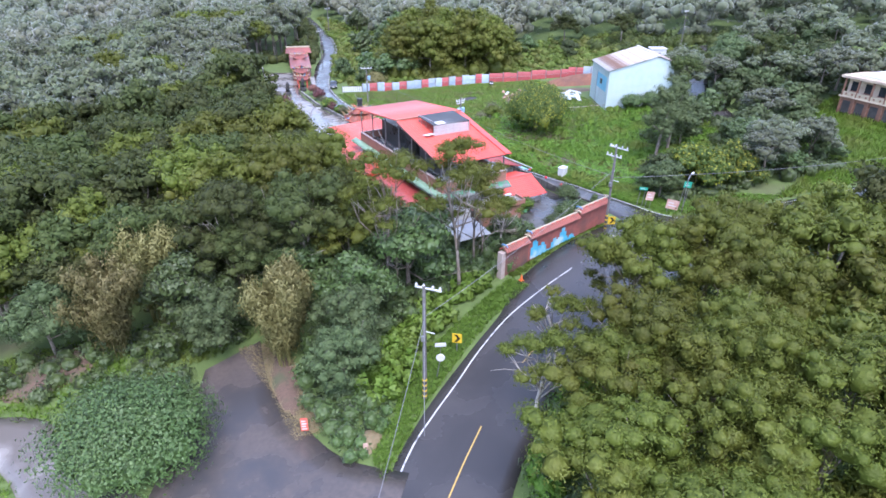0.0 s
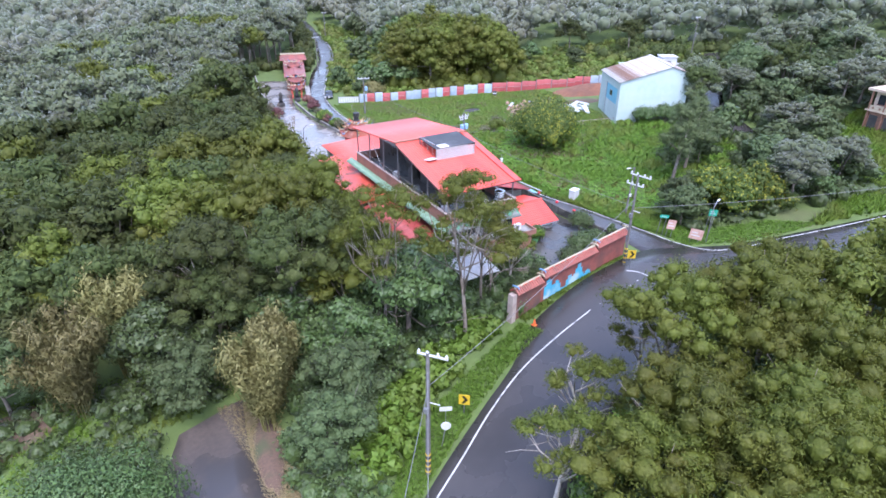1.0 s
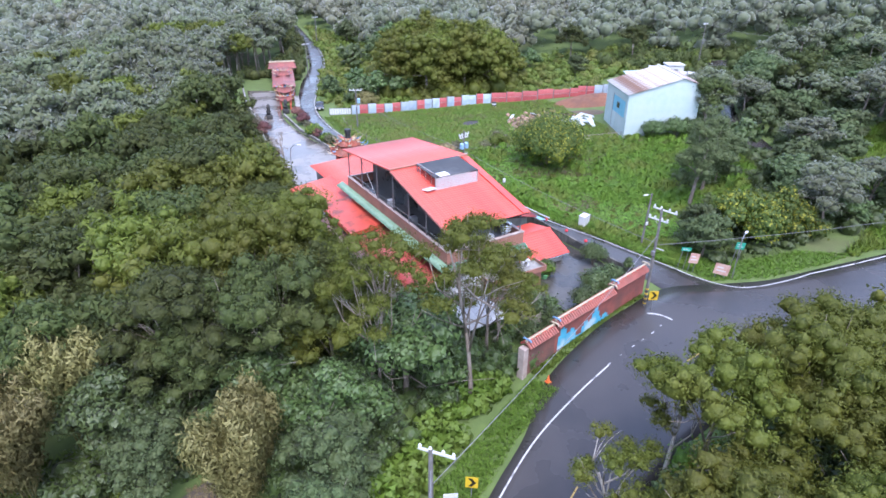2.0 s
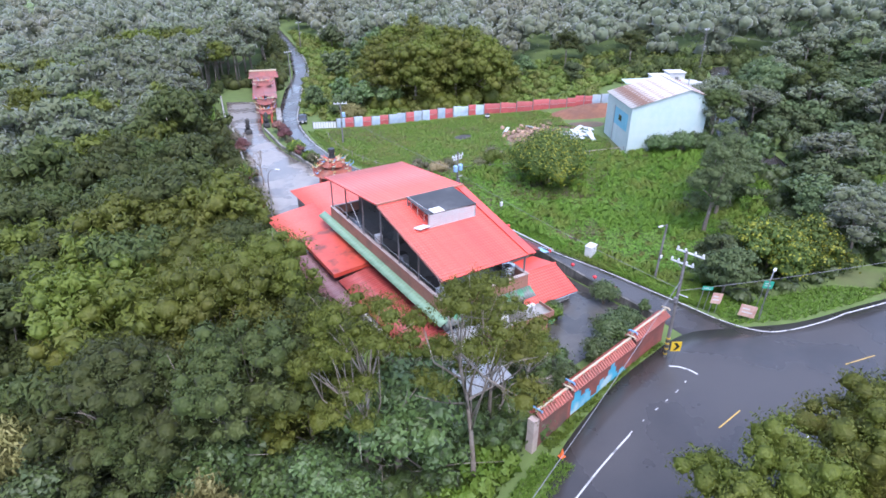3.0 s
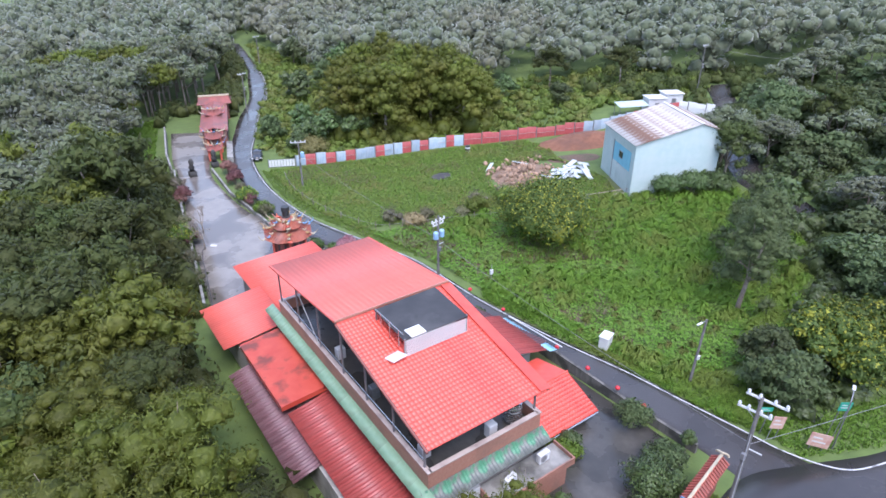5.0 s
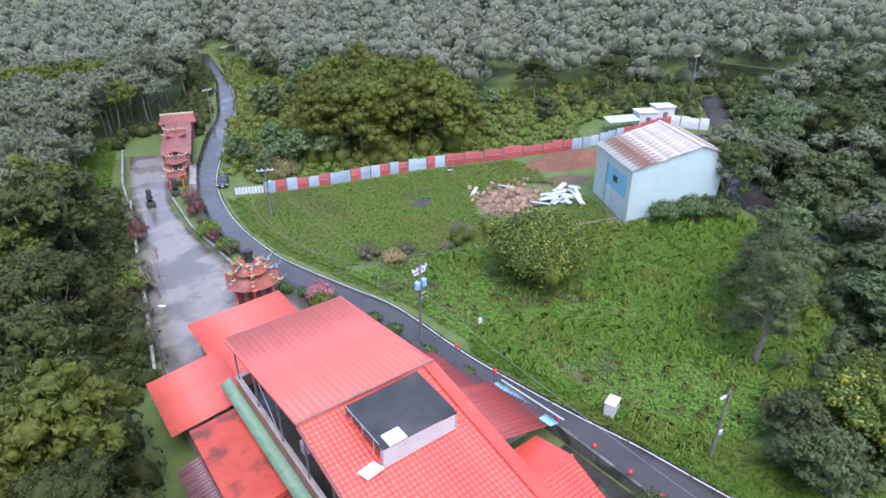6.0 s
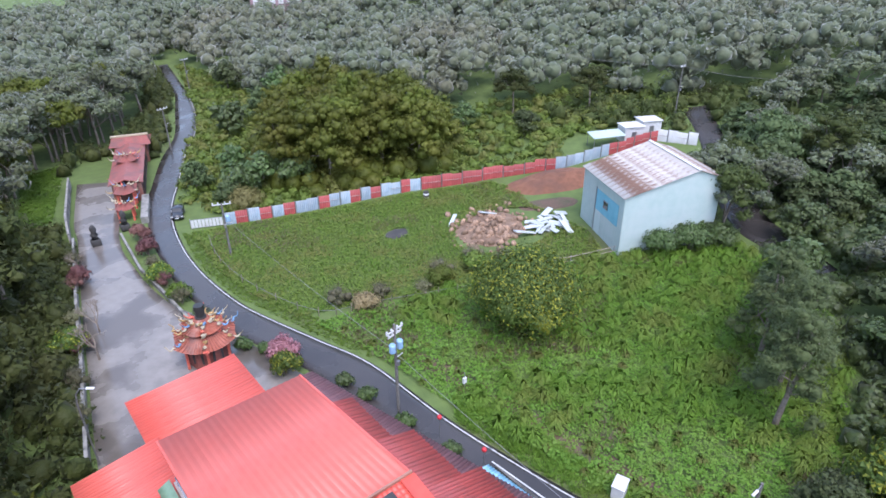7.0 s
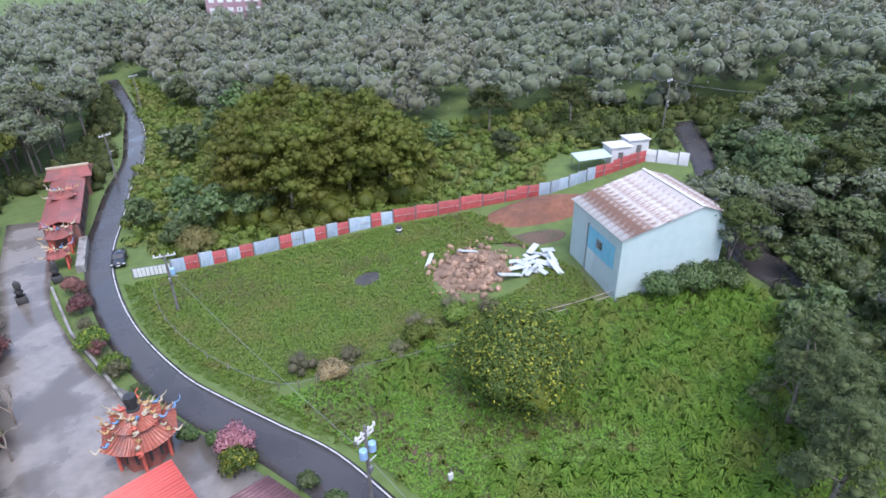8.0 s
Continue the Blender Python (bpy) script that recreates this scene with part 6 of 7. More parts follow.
for i in range(5):
    x_ = 0.6 + i * 2.5
    w_ = part("window", boxed(x_, x_ + 1.5, 1.14, 1.2, 3.9, 5.5), "glass", villa)
    part("window_frame", boxed(x_ - 0.08, x_ + 1.58, 1.1, 1.14, 3.75, 3.9), "wood_brown", w_)
    part("pillar", boxed(x_ - 0.5, x_ - 0.25, -0.3, -0.05, -3, 6.2), "wood_brown", villa)
    rail = part("balustrade", boxed(x_ - 0.25, x_ + 1.95, -0.3, -0.2, 3.1, 3.9), "orn_cream", villa, "cream balustrade with dark diamonds")
    for q in range(2):
        part("diamond", boxed(-0.17, 0.17, -0.02, 0.02, -0.17, 0.17), "wood_brown", rail).matrix_basis = pose(x_ + 0.35 + q * 1.1, -0.31, 3.5, 0, 45, 0)
    # Near-black panel: the doorway's inner shade put into colour
    part("doorway", boxed(x_, x_ + 1.4, -0.04, 0.0, -0.6, 2.3), "dark", villa)
far_b = thing("distant_house", pose(135, 272, ground_z(135, 272), 0, 0, -25), "distant maroon building among the trees", "building")
part("wall", boxed(-9, 9, -5, 5, -6, 15), "pink_wall", far_b)
part("roof", boxed(-9.4, 9.4, -5.4, 5.4, 15, 15.6), "white_paint", far_b)
for j in range(4):
    for i in range(6):
        part("window", boxed(-8 + i * 2.9, -6.2 + i * 2.9, -5.06, -5.0, 2.0 + j * 3.2, 3.6 + j * 3.2), "white_paint", far_b)


# ================= undergrowth and single plants =================
def scrub(name, poly, step, seed, mat, label, r=(0.7, 1.3), h=(0.6, 1.6), leaves=90, size=0.2, slim=0.55, droop=0.1, keep=lambda x, y: True, core=0.7):
    """A carpet of low leafy clumps that nobody could count."""
    rng = np.random.default_rng(seed)
    C, R = [], []
    for x, y in jitter_grid(poly, step, seed):
        if not keep(x, y):
            continue
        s = r[0] + (r[1] - r[0]) * rng.random()
        hh = h[0] + (h[1] - h[0]) * rng.random()
        C.append((x, y, ground_z(x, y) + hh * 0.35))
        R.append((s, s, hh * 0.7))
    C, R = np.array(C), np.array(R)
    me = leafy(name, [leaf_cloud(rng, C, R, np.full(len(C), leaves), size, slim, droop, low=0.0, shell=0.6), clump_cores(C, R, 1, core)], mat)
    return tagged(new(name, me), label, "undergrowth", kind="stuff")


def blades(name, poly, count, seed, mat, label, h=(0.35, 0.8), per=6, spread=0.25, width=0.05, keep=lambda x, y: True, clump=0.0):
    """Tufts of grass blades."""
    rng = np.random.default_rng(seed)
    xs, ys = [p[0] for p in poly], [p[1] for p in poly]
    P = []
    while len(P) < count:
        x, y = rng.uniform(min(xs), max(xs)), rng.uniform(min(ys), max(ys))
        if inside(x, y, poly) and keep(x, y) and (clump == 0 or noise.noise((x * clump, y * clump, 3.0)) > -0.12 + 0.3 * rng.random()):
            P.append((x, y, ground_z(x, y)))
    P = np.repeat(np.array(P), per, axis=0)
    n_ = len(P)
    an = rng.random(n_) * 6.283
    out = np.stack([np.cos(an), np.sin(an), np.zeros(n_)], 1)
    side = np.stack([-np.sin(an), np.cos(an), np.zeros(n_)], 1)
    L_ = (h[0] + (h[1] - h[0]) * rng.random(n_))[:, None]
    base = P + out * spread * 0.4 * rng.random((n_, 1)) - np.array([0, 0, 0.05])
    tip = base + out * (spread + 0.5 * L_ * rng.random((n_, 1))) + np.array([0, 0, 1]) * L_
    w = width * (0.7 + 0.8 * rng.random((n_, 1)))
    V = np.stack([base - side * w, base + side * w, tip], 1).reshape(-1, 3)
    N = np.repeat(out * 0.45 + np.array([0, 0, 1]), 3, axis=0)
    return tagged(new(name, leafy(name, [(V, np.arange(n_ * 3).reshape(-1, 3), N)], mat)), label, "grass", kind="stuff")


def tussocks(name, poly, step, seed, mat, label, r=(0.65, 1.25), h=(0.8, 1.6), per=110, width=0.028, keep=lambda x, y: True):
    """Rounded tussocks of arching grass blades, each blade bent once."""
    rng = np.random.default_rng(seed)
    P = [(x, y, ground_z(x, y)) for x, y in jitter_grid(poly, step, seed, 0.5) if keep(x, y)]
    m_ = len(P)
    rad = np.repeat(r[0] + (r[1] - r[0]) * rng.random(m_), per)[:, None]
    hh = np.repeat(h[0] + (h[1] - h[0]) * rng.random(m_), per)[:, None]
    P = np.repeat(np.array(P), per, axis=0)
    n_ = len(P)
    an = rng.random(n_) * 6.283
    out = np.stack([np.cos(an), np.sin(an), np.zeros(n_)], 1)
    side = np.stack([-np.sin(an), np.cos(an), np.zeros(n_)], 1)
    up = np.array([0, 0, 1.0])
    q = np.sqrt(rng.random((n_, 1)))
    foot = P + out * rad * 0.25 * q - up * 0.05
    knee = P + out * rad * 0.75 * q + up * hh * (1.02 - 0.45 * q * q) + rng.normal(size=(n_, 3)) * 0.05
    tip = P + out * rad * (0.35 + 1.05 * q) + up * hh * (0.95 - 0.75 * q * q) + rng.normal(size=(n_, 3)) * 0.07
    w = width * (0.7 + 0.8 * rng.random((n_, 1)))
    V = np.stack([foot - side * w * 0.6, foot + side * w * 0.6, knee + side * w, knee - side * w, tip], 1).reshape(-1, 3)
    k = np.arange(n_)[:, None] * 5
    F = np.concatenate([k + np.array([[0, 1, 2]]), k + np.array([[0, 2, 3]]), k + np.array([[3, 2, 4]])])
    N = np.repeat(out * q * 0.8 + up, 5, axis=0)
    return tagged(new(name, leafy(name, [(V, F, N)], mat)), label, "grass", kind="stuff")


def off_lane(x, y):
    return not any(inside(x, y, [LANE_L[i], LANE_L[i + 1], LANE_R[i + 1], LANE_R[i]]) for i in range(len(LANE_L) - 1))


def off_main(x, y):
    return not any(inside(x, y, [MAIN_L[i], MAIN_L[i + 1], MAIN_R[i + 1], MAIN_R[i]]) for i in range(len(MAIN_L) - 1))


FIELD_N = [(51, 121), (52.5, 134), (57.5, 132.5), (72, 127.3), (84.5, 123), (96, 117.5), (97, 112), (94, 107), (93, 95), (90, 90), (80, 93), (70, 97), (60, 101.5), (53.5, 104), (51.8, 112)]
FIELD_S = [(57.6, 81), (56, 95), (54.5, 101.5), (61, 100), (70, 97), (80, 93), (91, 88), (103, 80), (100, 68), (86, 60), (75, 55), (66, 57), (60.8, 60), (60.2, 66), (59.2, 73)]
rubble_clear = lambda x, y: ((x - 85.5) / 7.5) ** 2 + ((y - 103.5) / 6.0) ** 2 > 1 and ((x - 74) / 1.9) ** 2 + ((y - 113.2) / 1.4) ** 2 > 1


def leaf_carpet(name, poly, count, seed, mat, label, size=0.13, low=0.03, high=0.3, keep=lambda x, y: True):
    """A continuous cover of small leaves whose height swells and sinks."""
    rng = np.random.default_rng(seed)
    xs, ys = [p[0] for p in poly], [p[1] for p in poly]
    P = []
    while len(P) < count:
        x, y = rng.uniform(min(xs), max(xs)), rng.uniform(min(ys), max(ys))
        if inside(x, y, poly) and keep(x, y):
            swell = 0.5 + 0.6 * noise.noise((x * 0.35, y * 0.35, seed)) + 0.5 * noise.noise((x * 1.3, y * 1.3, seed + 2.0))
            P.append((x, y, ground_z(x, y) + low + (high - low) * max(0.0, min(1.2, swell)) * (0.55 + 0.45 * rng.random())))
    P = np.array(P)
    n_ = len(P)
    N = np.array([0, 0, 1.0]) + 0.5 * rng.normal(size=(n_, 3))
    N[:, 2] = np.abs(N[:, 2])
    N /= np.linalg.norm(N, axis=1, keepdims=True)
    A = np.cross(N, rng.normal(size=(n_, 3)))
    A /= np.linalg.norm(A, axis=1, keepdims=True)
    B = np.cross(N, A)
    L_ = (size * (0.6 + 0.8 * rng.random(n_)))[:, None]
    V = np.stack([P + A * L_, P - A * L_ * 0.6 + B * L_ * 0.6, P - A * L_ * 0.6 - B * L_ * 0.6], 1).reshape(-1, 3)
    return tagged(new(name, leafy(name, [(V, np.arange(n_ * 3).reshape(-1, 3), np.repeat(N + np.array([0, 0, 0.6]), 3, axis=0))], mat)), label, "undergrowth", kind="stuff")


leaf_carpet("field_weeds", FIELD_N, 75000, 31, "weeds", "low leafy weeds covering the field", 0.13, 0.03, 0.5, rubble_clear)
blades("field_grass", FIELD_N, 6500, 32, "grass", "thin grass among the field weeds", (0.25, 0.65), 5, 0.2, 0.03, rubble_clear)


def tussock_patch(x, y):
    return noise.noise((x * 0.11, y * 0.11, 3.0)) + 0.022 * (x - 76) > -0.16


def stalk_patch(x, y):
    return noise.noise((x * 0.09 + 7.0, y * 0.09, 5.0)) > 0.22


leaf_carpet("slope_weeds", FIELD_S, 75000, 33, "bright", "bright green leafy weeds on the slope", 0.15, 0.05, 0.75)
tussocks("tall_grass", FIELD_S, 1.75, 34, "grass", "tall bright grass tussocks on the slope", keep=tussock_patch)
tussocks("low_grass", FIELD_S, 2.3, 38, "weeds", "low grass tufts among the slope weeds", (0.4, 0.7), (0.4, 0.75), 40, 0.04, keep=lambda x, y: not tussock_patch(x, y))
blades("dead_stalks", FIELD_S, 1500, 61, "dead_stalk", "brown dead stalks between the tussocks", (0.5, 1.1), 5, 0.35, 0.03, keep=stalk_patch)
blades("dead_stalks", FIELD_N, 900, 62, "dead_stalk", "brown dead stalks among the field weeds", (0.3, 0.7), 5, 0.3, 0.025, keep=lambda x, y: rubble_clear(x, y) and stalk_patch(x, y))
blades("verge_grass", [(12.6, 29.3), (19, 34.6), (26, 38.7), (31, 41.2), (36.5, 43.2), (35.5, 45.5), (30, 43.5), (23, 40.6), (17.5, 36.5), (12.8, 32)], 3500, 35, "verge", "bright grass verge inside the bend", (0.15, 0.4), 5, 0.15, 0.05)
blades("verge_grass", [(61.5, 47.5), (67, 44.6), (75.5, 42.7), (80, 42), (76, 46), (68, 48.5), (63, 53), (61.3, 52)], 2000, 36, "verge", "bright grass verge at the junction", (0.15, 0.4), 5, 0.15, 0.05)
blades("verge_grass", [(50.4, 112), (49.7, 120), (50.2, 128), (51.3, 134.5), (52.8, 134), (52, 122), (52.8, 112.5), (55, 103.5), (57, 95), (55.8, 92), (53.8, 99)], 2200, 37, "verge", "bright grass verge along the lane", (0.12, 0.3), 5, 0.15, 0.05)
blades("lane_verge", [(61.8, 49), (60.4, 54), (59.8, 60), (59.2, 64.5), (58.2, 70), (56.6, 80), (58.5, 83), (61, 74), (62, 66), (66, 58), (66, 52)], 3200, 39, "grass", "patchy grass along the lane", (0.2, 0.6), 6, 0.25, 0.045)
blades("wall_foot_grass", [(36, 45), (44, 47.3), (50, 48.6), (53, 49), (53, 49.5), (44, 47.9), (36, 46.2)], 500, 40, "verge", "grass at the foot of the mural wall", (0.15, 0.4), 5, 0.15, 0.04)
CREEPER = [(15.5, 35.8), (19, 37.6), (24, 41.3), (29, 44), (33.5, 45.6), (32.5, 48), (25.5, 46), (19, 43), (15, 39)]
BANK = [(12, 33), (17, 37), (23, 41), (30, 44.3), (35, 46.2), (40, 48.2), (44, 50), (44, 55.5), (38, 57), (32, 57), (27, 57), (18, 51), (11, 46), (10, 38)]
scrub("bank_shrubs", BANK, 1.7, 41, "broad", "tangled green undergrowth on the bank", (0.8, 1.4), (0.9, 2.2), 150, 0.17, 0.55, 0.2, keep=lambda x, y: not inside(x, y, CREEPER))
scrub("broadleaf_creeper", CREEPER, 1.15, 42, "bright", "large bright green leaves of a creeper on the bank", (0.6, 1.0), (1.0, 2.0), 75, 0.3, 0.75, 0.3)
SOUTH_W = [(9.8, 51.5), (10, 46), (16, 51.5), (8, 57), (-8, 60), (-18, 63), (-13, 56), (-8, 52), (-5.5, 45), (-2.5, 44), (1, 48), (3.5, 51.5)]
scrub("litter_bank_scrub", SOUTH_W, 2.1, 43, "broad", "dark scrub between path and track", (0.8, 1.4), (0.8, 1.8), 110, 0.2, 0.55, 0.2)
heap("litter_bank", 9.8, 44, 1.3, 5.0, 0.35, "litter", "bank of brown leaf litter beside the track", -0.15, seed=11)
heap("litter_bank", -8.5, 57.5, 5, 3, 0.5, "litter", "bare brown bank in the scrub", 0.2, seed=12)
heap("straw_heap", 13.3, 33.6, 1.6, 1.0, 0.7, "dry", "heap of dry straw by the road", 0.7, seed=13)
FOREST_FLOOR = [(28.5, 58), (28, 70), (28, 80), (28, 92), (30, 97), (32, 110), (34, 124), (37, 141), (37.5, 147), (32, 152), (34, 170), (10, 170), (0, 100), (4, 58), (16, 52)]
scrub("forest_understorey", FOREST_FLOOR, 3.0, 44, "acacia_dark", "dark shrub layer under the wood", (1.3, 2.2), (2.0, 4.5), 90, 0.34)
scrub("bend_understorey", [(19, 20), (25, 25.8), (36, 31), (47, 33.8), (58, 33.8), (70, 30.5), (84, 28), (86, 20), (60, 22), (40, 18), (24, 10), (12, 10), (12, 14.5)], 2.4, 45, "broad", "green shrubs under the trees at the bend", (1.1, 1.8), (1.6, 3.6), 130, 0.26)
blades("meadow_strip", [(33, 150), (37.5, 152), (41.5, 168), (44, 180), (37, 178)], 1500, 46, "verge", "grass strip below the temple wall", (0.2, 0.5), 6, 0.3, 0.09)
BEHIND = [(58, 135.5), (72, 130.3), (85, 126), (97, 121), (109, 114), (127, 108.5), (148, 112), (140, 136), (118, 148), (104, 172), (94, 205), (91, 255), (86, 236), (80.5, 214), (74, 194), (66, 176), (60, 160), (55.8, 147)]
scrub("meadow_scrub", BEHIND, 2.5, 47, "weeds", "grey-green scrub behind the fence", (1.0, 2.0), (0.6, 2.2), 70, 0.32, keep=lambda x, y: off_lane(x, y) and not (112 < x < 134 and 107 < y < 118))
scrub("slope_scrub", [(77, 47), (66, 49), (66, 56), (75, 55.5), (86, 60.5), (100, 68.5), (103.5, 76), (110, 84), (98, 84), (92, 88), (104, 90), (128, 100), (140, 100), (150, 60), (110, 40), (90, 43)], 2.6, 48, "broad", "grey-green shrubs on the east slope", (1.1, 2.0), (1.0, 2.8), 70, 0.3, keep=lambda x, y: off_main(x, y) and not (96 < x < 127 and 42 < y < 64) and not (90 < x < 106 and 82 < y < 104 and x < 103) and not inside(x, y, [(101, 70), (107, 82), (118, 92), (143, 112), (147, 109), (122, 89), (112, 80), (105, 68)]))
scrub("wood_edge", [(67, 137), (74, 130.2), (88, 128), (98, 126), (102, 132), (104, 150), (94, 167), (76, 166)], 3.2, 51, "acacia", "leafy skirts of the trees behind the fence", (1.8, 2.8), (2.5, 5.0), 130, 0.26)
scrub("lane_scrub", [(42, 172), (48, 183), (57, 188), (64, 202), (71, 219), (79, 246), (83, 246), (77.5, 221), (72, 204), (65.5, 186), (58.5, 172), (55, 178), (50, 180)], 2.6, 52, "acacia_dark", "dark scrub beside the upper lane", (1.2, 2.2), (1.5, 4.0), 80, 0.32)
blades("path_grass", [(-22, 62), (-26, 52), (-12, 32), (-2, 26), (4, 28), (-3.5, 37), (-5, 44), (-3, 46), (3, 51), (9, 52), (6, 58), (-10, 62)], 3000, 53, "grass", "rank grass beside the footpath", (0.2, 0.6), 6, 0.3, 0.06, keep=lambda x, y: not inside(x, y, [(-22, 58), (-15, 55), (-9, 51), (-6.5, 44), (-3, 38), (-7, 33), (-10.5, 41), (-12.5, 47), (-16, 51), (-24, 55)]) and not inside(x, y, [(8, 22), (2, 29), (-3, 36), (0, 42), (4, 50), (9.5, 51), (8.5, 44)]))
blades("fallen_straw", [(8.5, 37), (10.5, 37), (11.5, 44), (11, 50), (7.5, 51), (8.6, 44)], 2600, 54, "dry", "dry stalks and fallen leaves on the bank", (0.1, 0.3), 5, 0.3, 0.05)
scrub("corner_scrub", [(11.5, 31.5), (15, 34.5), (17, 37), (12, 39), (10.5, 36)], 1.3, 55, "broad", "low tangled growth at the track corner", (0.5, 1.0), (0.5, 1.3), 90, 0.14)
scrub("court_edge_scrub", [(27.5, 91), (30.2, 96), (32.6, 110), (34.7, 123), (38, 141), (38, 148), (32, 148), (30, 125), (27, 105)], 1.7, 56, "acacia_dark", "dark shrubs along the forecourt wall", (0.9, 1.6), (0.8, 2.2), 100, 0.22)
scrub("roadside_shrubs", [(19.3, 21.6), (24.8, 25.9), (30.8, 29.2), (36, 31.4), (41, 33.2), (41, 31.5), (36, 29), (30, 26), (24, 22), (20, 18)], 1.6, 57, "bright", "yellow-green shrubs crowding the road edge", (0.9, 1.5), (1.6, 3.4), 130, 0.17)
blades("hill_meadow", [(78, 42.3), (96, 38), (126, 44), (127, 63), (116, 62), (100, 53), (88, 44.5)], 3500, 58, "grass", "rough grass below the hillside house", (0.4, 1.0), 6, 0.4, 0.12, keep=off_main)
scrub("ridge_scrub", [(128, 113), (134, 103), (150, 93), (168, 98), (152, 118), (140, 138), (124, 132)], 3.0, 59, "acacia_dark", "dark scrub on the upper slope", (1.4, 2.4), (1.2, 3.4), 70, 0.36, keep=lambda x, y: not inside(x, y, [(118, 92), (143, 112), (147, 109), (122, 89)]))
# single trees
bamboo(-2.5, 56.5, 9.0, 3.2, 1)
bamboo(1.5, 59.5, 9.5, 3.0, 4)
bamboo(10.6, 46.5, 8.5, 2.2, 2)
bamboo(12.2, 48.6, 9.0, 1.8, 3)
shrub("round_bush", -2.8, 42.8, 6.0, 5.8, 27000, 0.145, "broad", "large dense rounded glossy-leaved bush beside the track", seed=3, clumps=22)
for k, (x, y, kind, sc, nm, lb) in enumerate((
        (14.2, 40.6, "greyleaf", 0.85, "greyleaf_tree", "grey-green bushy tree on the bank"), (16.6, 44.5, "greyleaf", 0.95, "greyleaf_tree", "grey-green bushy tree on the bank"),
        (18.5, 48.5, "broadleaf", 1.1, "broadleaf_tree", "dark broad-leaved tree on the bank"), (25.6, 50.2, "broadleaf", 1.42, "broadleaf_tree", "broad-leaved tree below the house"),
        (29.6, 46.2, "umbel", 1.08, "umbrella_acacia", "tall flat-topped acacia with pale bare limbs"), (22.8, 49.6, "umbel", 1.0, "umbrella_acacia", "tall flat-topped acacia with pale bare limbs"), (34.2, 50.6, "umbel", 0.92, "umbrella_acacia", "flat-topped acacia before the house front"),
        (38.3, 51.2, "open", 0.55, "open_acacia", "small open acacia before the house front"), (29.5, 52.5, "open", 0.75, "open_acacia", "open-crowned acacia with pale bare limbs"),
        (23, 56.0, "umbel", 0.85, "umbrella_acacia", "flat-topped acacia with pale bare limbs"), (26, 56.6, "open", 0.7, "open_acacia", "acacia leaning towards the low roof"),
        (40.2, 53.0, "broadleaf", 0.42, "broadleaf_tree", "small leafy tree in the front yard"),
        (6, 52.5, "greyleaf", 0.9, "greyleaf_tree", "dark bushy tree behind the bamboo"), (-8, 60, "greyleaf", 1.0, "greyleaf_tree", "grey-green bushy tree by the path"), (4.5, 56.5, "broadleaf", 1.2, "broadleaf_tree", "dark broad-leaved tree at the wood edge"), (14.5, 53.5, "broadleaf", 1.25, "broadleaf_tree", "dark broad-leaved tree at the wood edge"),
        (20.8, 53.8, "acacia", 0.85, "acacia_tree", "acacia at the wood edge"), (9.5, 56.5, "forest", 0.85, "forest_tree", "dark tree at the wood edge"))):
    plant_tree(nm, kind, x, y, sc, lb, "trees on the bank", 0, k % 4, k * 1.3, 1.4 if nm == "umbrella_acacia" and sc > 0.99 and y < 52 else 1.0)
plant_tree("open_acacia", "open", 30.2, 31.2, 0.72, "young open acacia leaning over the road", "wood by the bend", 0, 1, 1.0)
plant_tree("open_acacia", "open", 37.2, 32.4, 0.72, "young open acacia leaning over the road", "wood by the bend", 0, 2, 2.0)
plant_tree("open_acacia", "open", 25.2, 27.8, 0.75, "young open acacia leaning over the road", "wood by the bend", 0, 3, 3.3)
shrub("flecked_tree", 71.3, 86.2, 5.7, 8.2, 26000, 0.17, "flower_tree", "dense rounded field tree flecked with yellow leaf tips", "field trees", seed=77, slim=0.5, droop=0.0, clumps=30, category="tree")
plant_tree("flecked_tree", "flecked", 72.5, 51.5, 0.85, "shrubby tree flecked with yellow flowers", "field trees", 1, 1, 1.4)
plant_tree("flecked_tree", "flecked", 77.5, 50.5, 0.85, "shrubby tree flecked with yellow flowers", "field trees", 1, 2, 2.4)
for k, (x, y, kind, sc) in enumerate(((103.6, 81.8, "forest", 0.82), (112, 86.5, "forest", 0.8), (94.8, 85.8, "broadleaf", 0.45), (100.5, 83.4, "broadleaf", 0.5), (117, 83, "greyleaf", 1.2), (124, 86, "greyleaf", 1.3), (108, 74, "broadleaf", 0.8), (65.5, 51.6, "greyleaf", 0.75), (68.5, 54.5, "greyleaf", 0.7), (84, 64, "greyleaf", 0.8), (91, 68, "greyleaf", 0.9), (97, 70, "broadleaf", 0.9), (103, 84.2, "broadleaf", 0.55), (98.5, 85, "broadleaf", 0.5), (125, 78, "forest", 0.9), (60.5, 139.5, "greyleaf", 0.6), (63.5, 142, "broadleaf", 0.8), (68, 143, "broadleaf", 0.9), (72, 139, "broadleaf", 0.9), (59, 150, "greyleaf", 0.7), (67, 152, "broadleaf", 0.8), (114, 127, "greyleaf", 0.7), (121, 137, "forest", 0.8), (110, 140, "broadleaf", 0.8), (132, 126, "forest", 0.75), (100, 158, "greyleaf", 0.9), (85, 180, "greyleaf", 1.0), (95, 190, "broadleaf", 1.2), (76, 176, "broadleaf", 1.0), (90, 212, "greyleaf", 1.1))):
    plant_tree("slope_tree", kind, x, y, sc, "grey-green tree on the slope", "slope trees", detail(x, y) if x < 100 else 1, k % 4, k * 0.9)
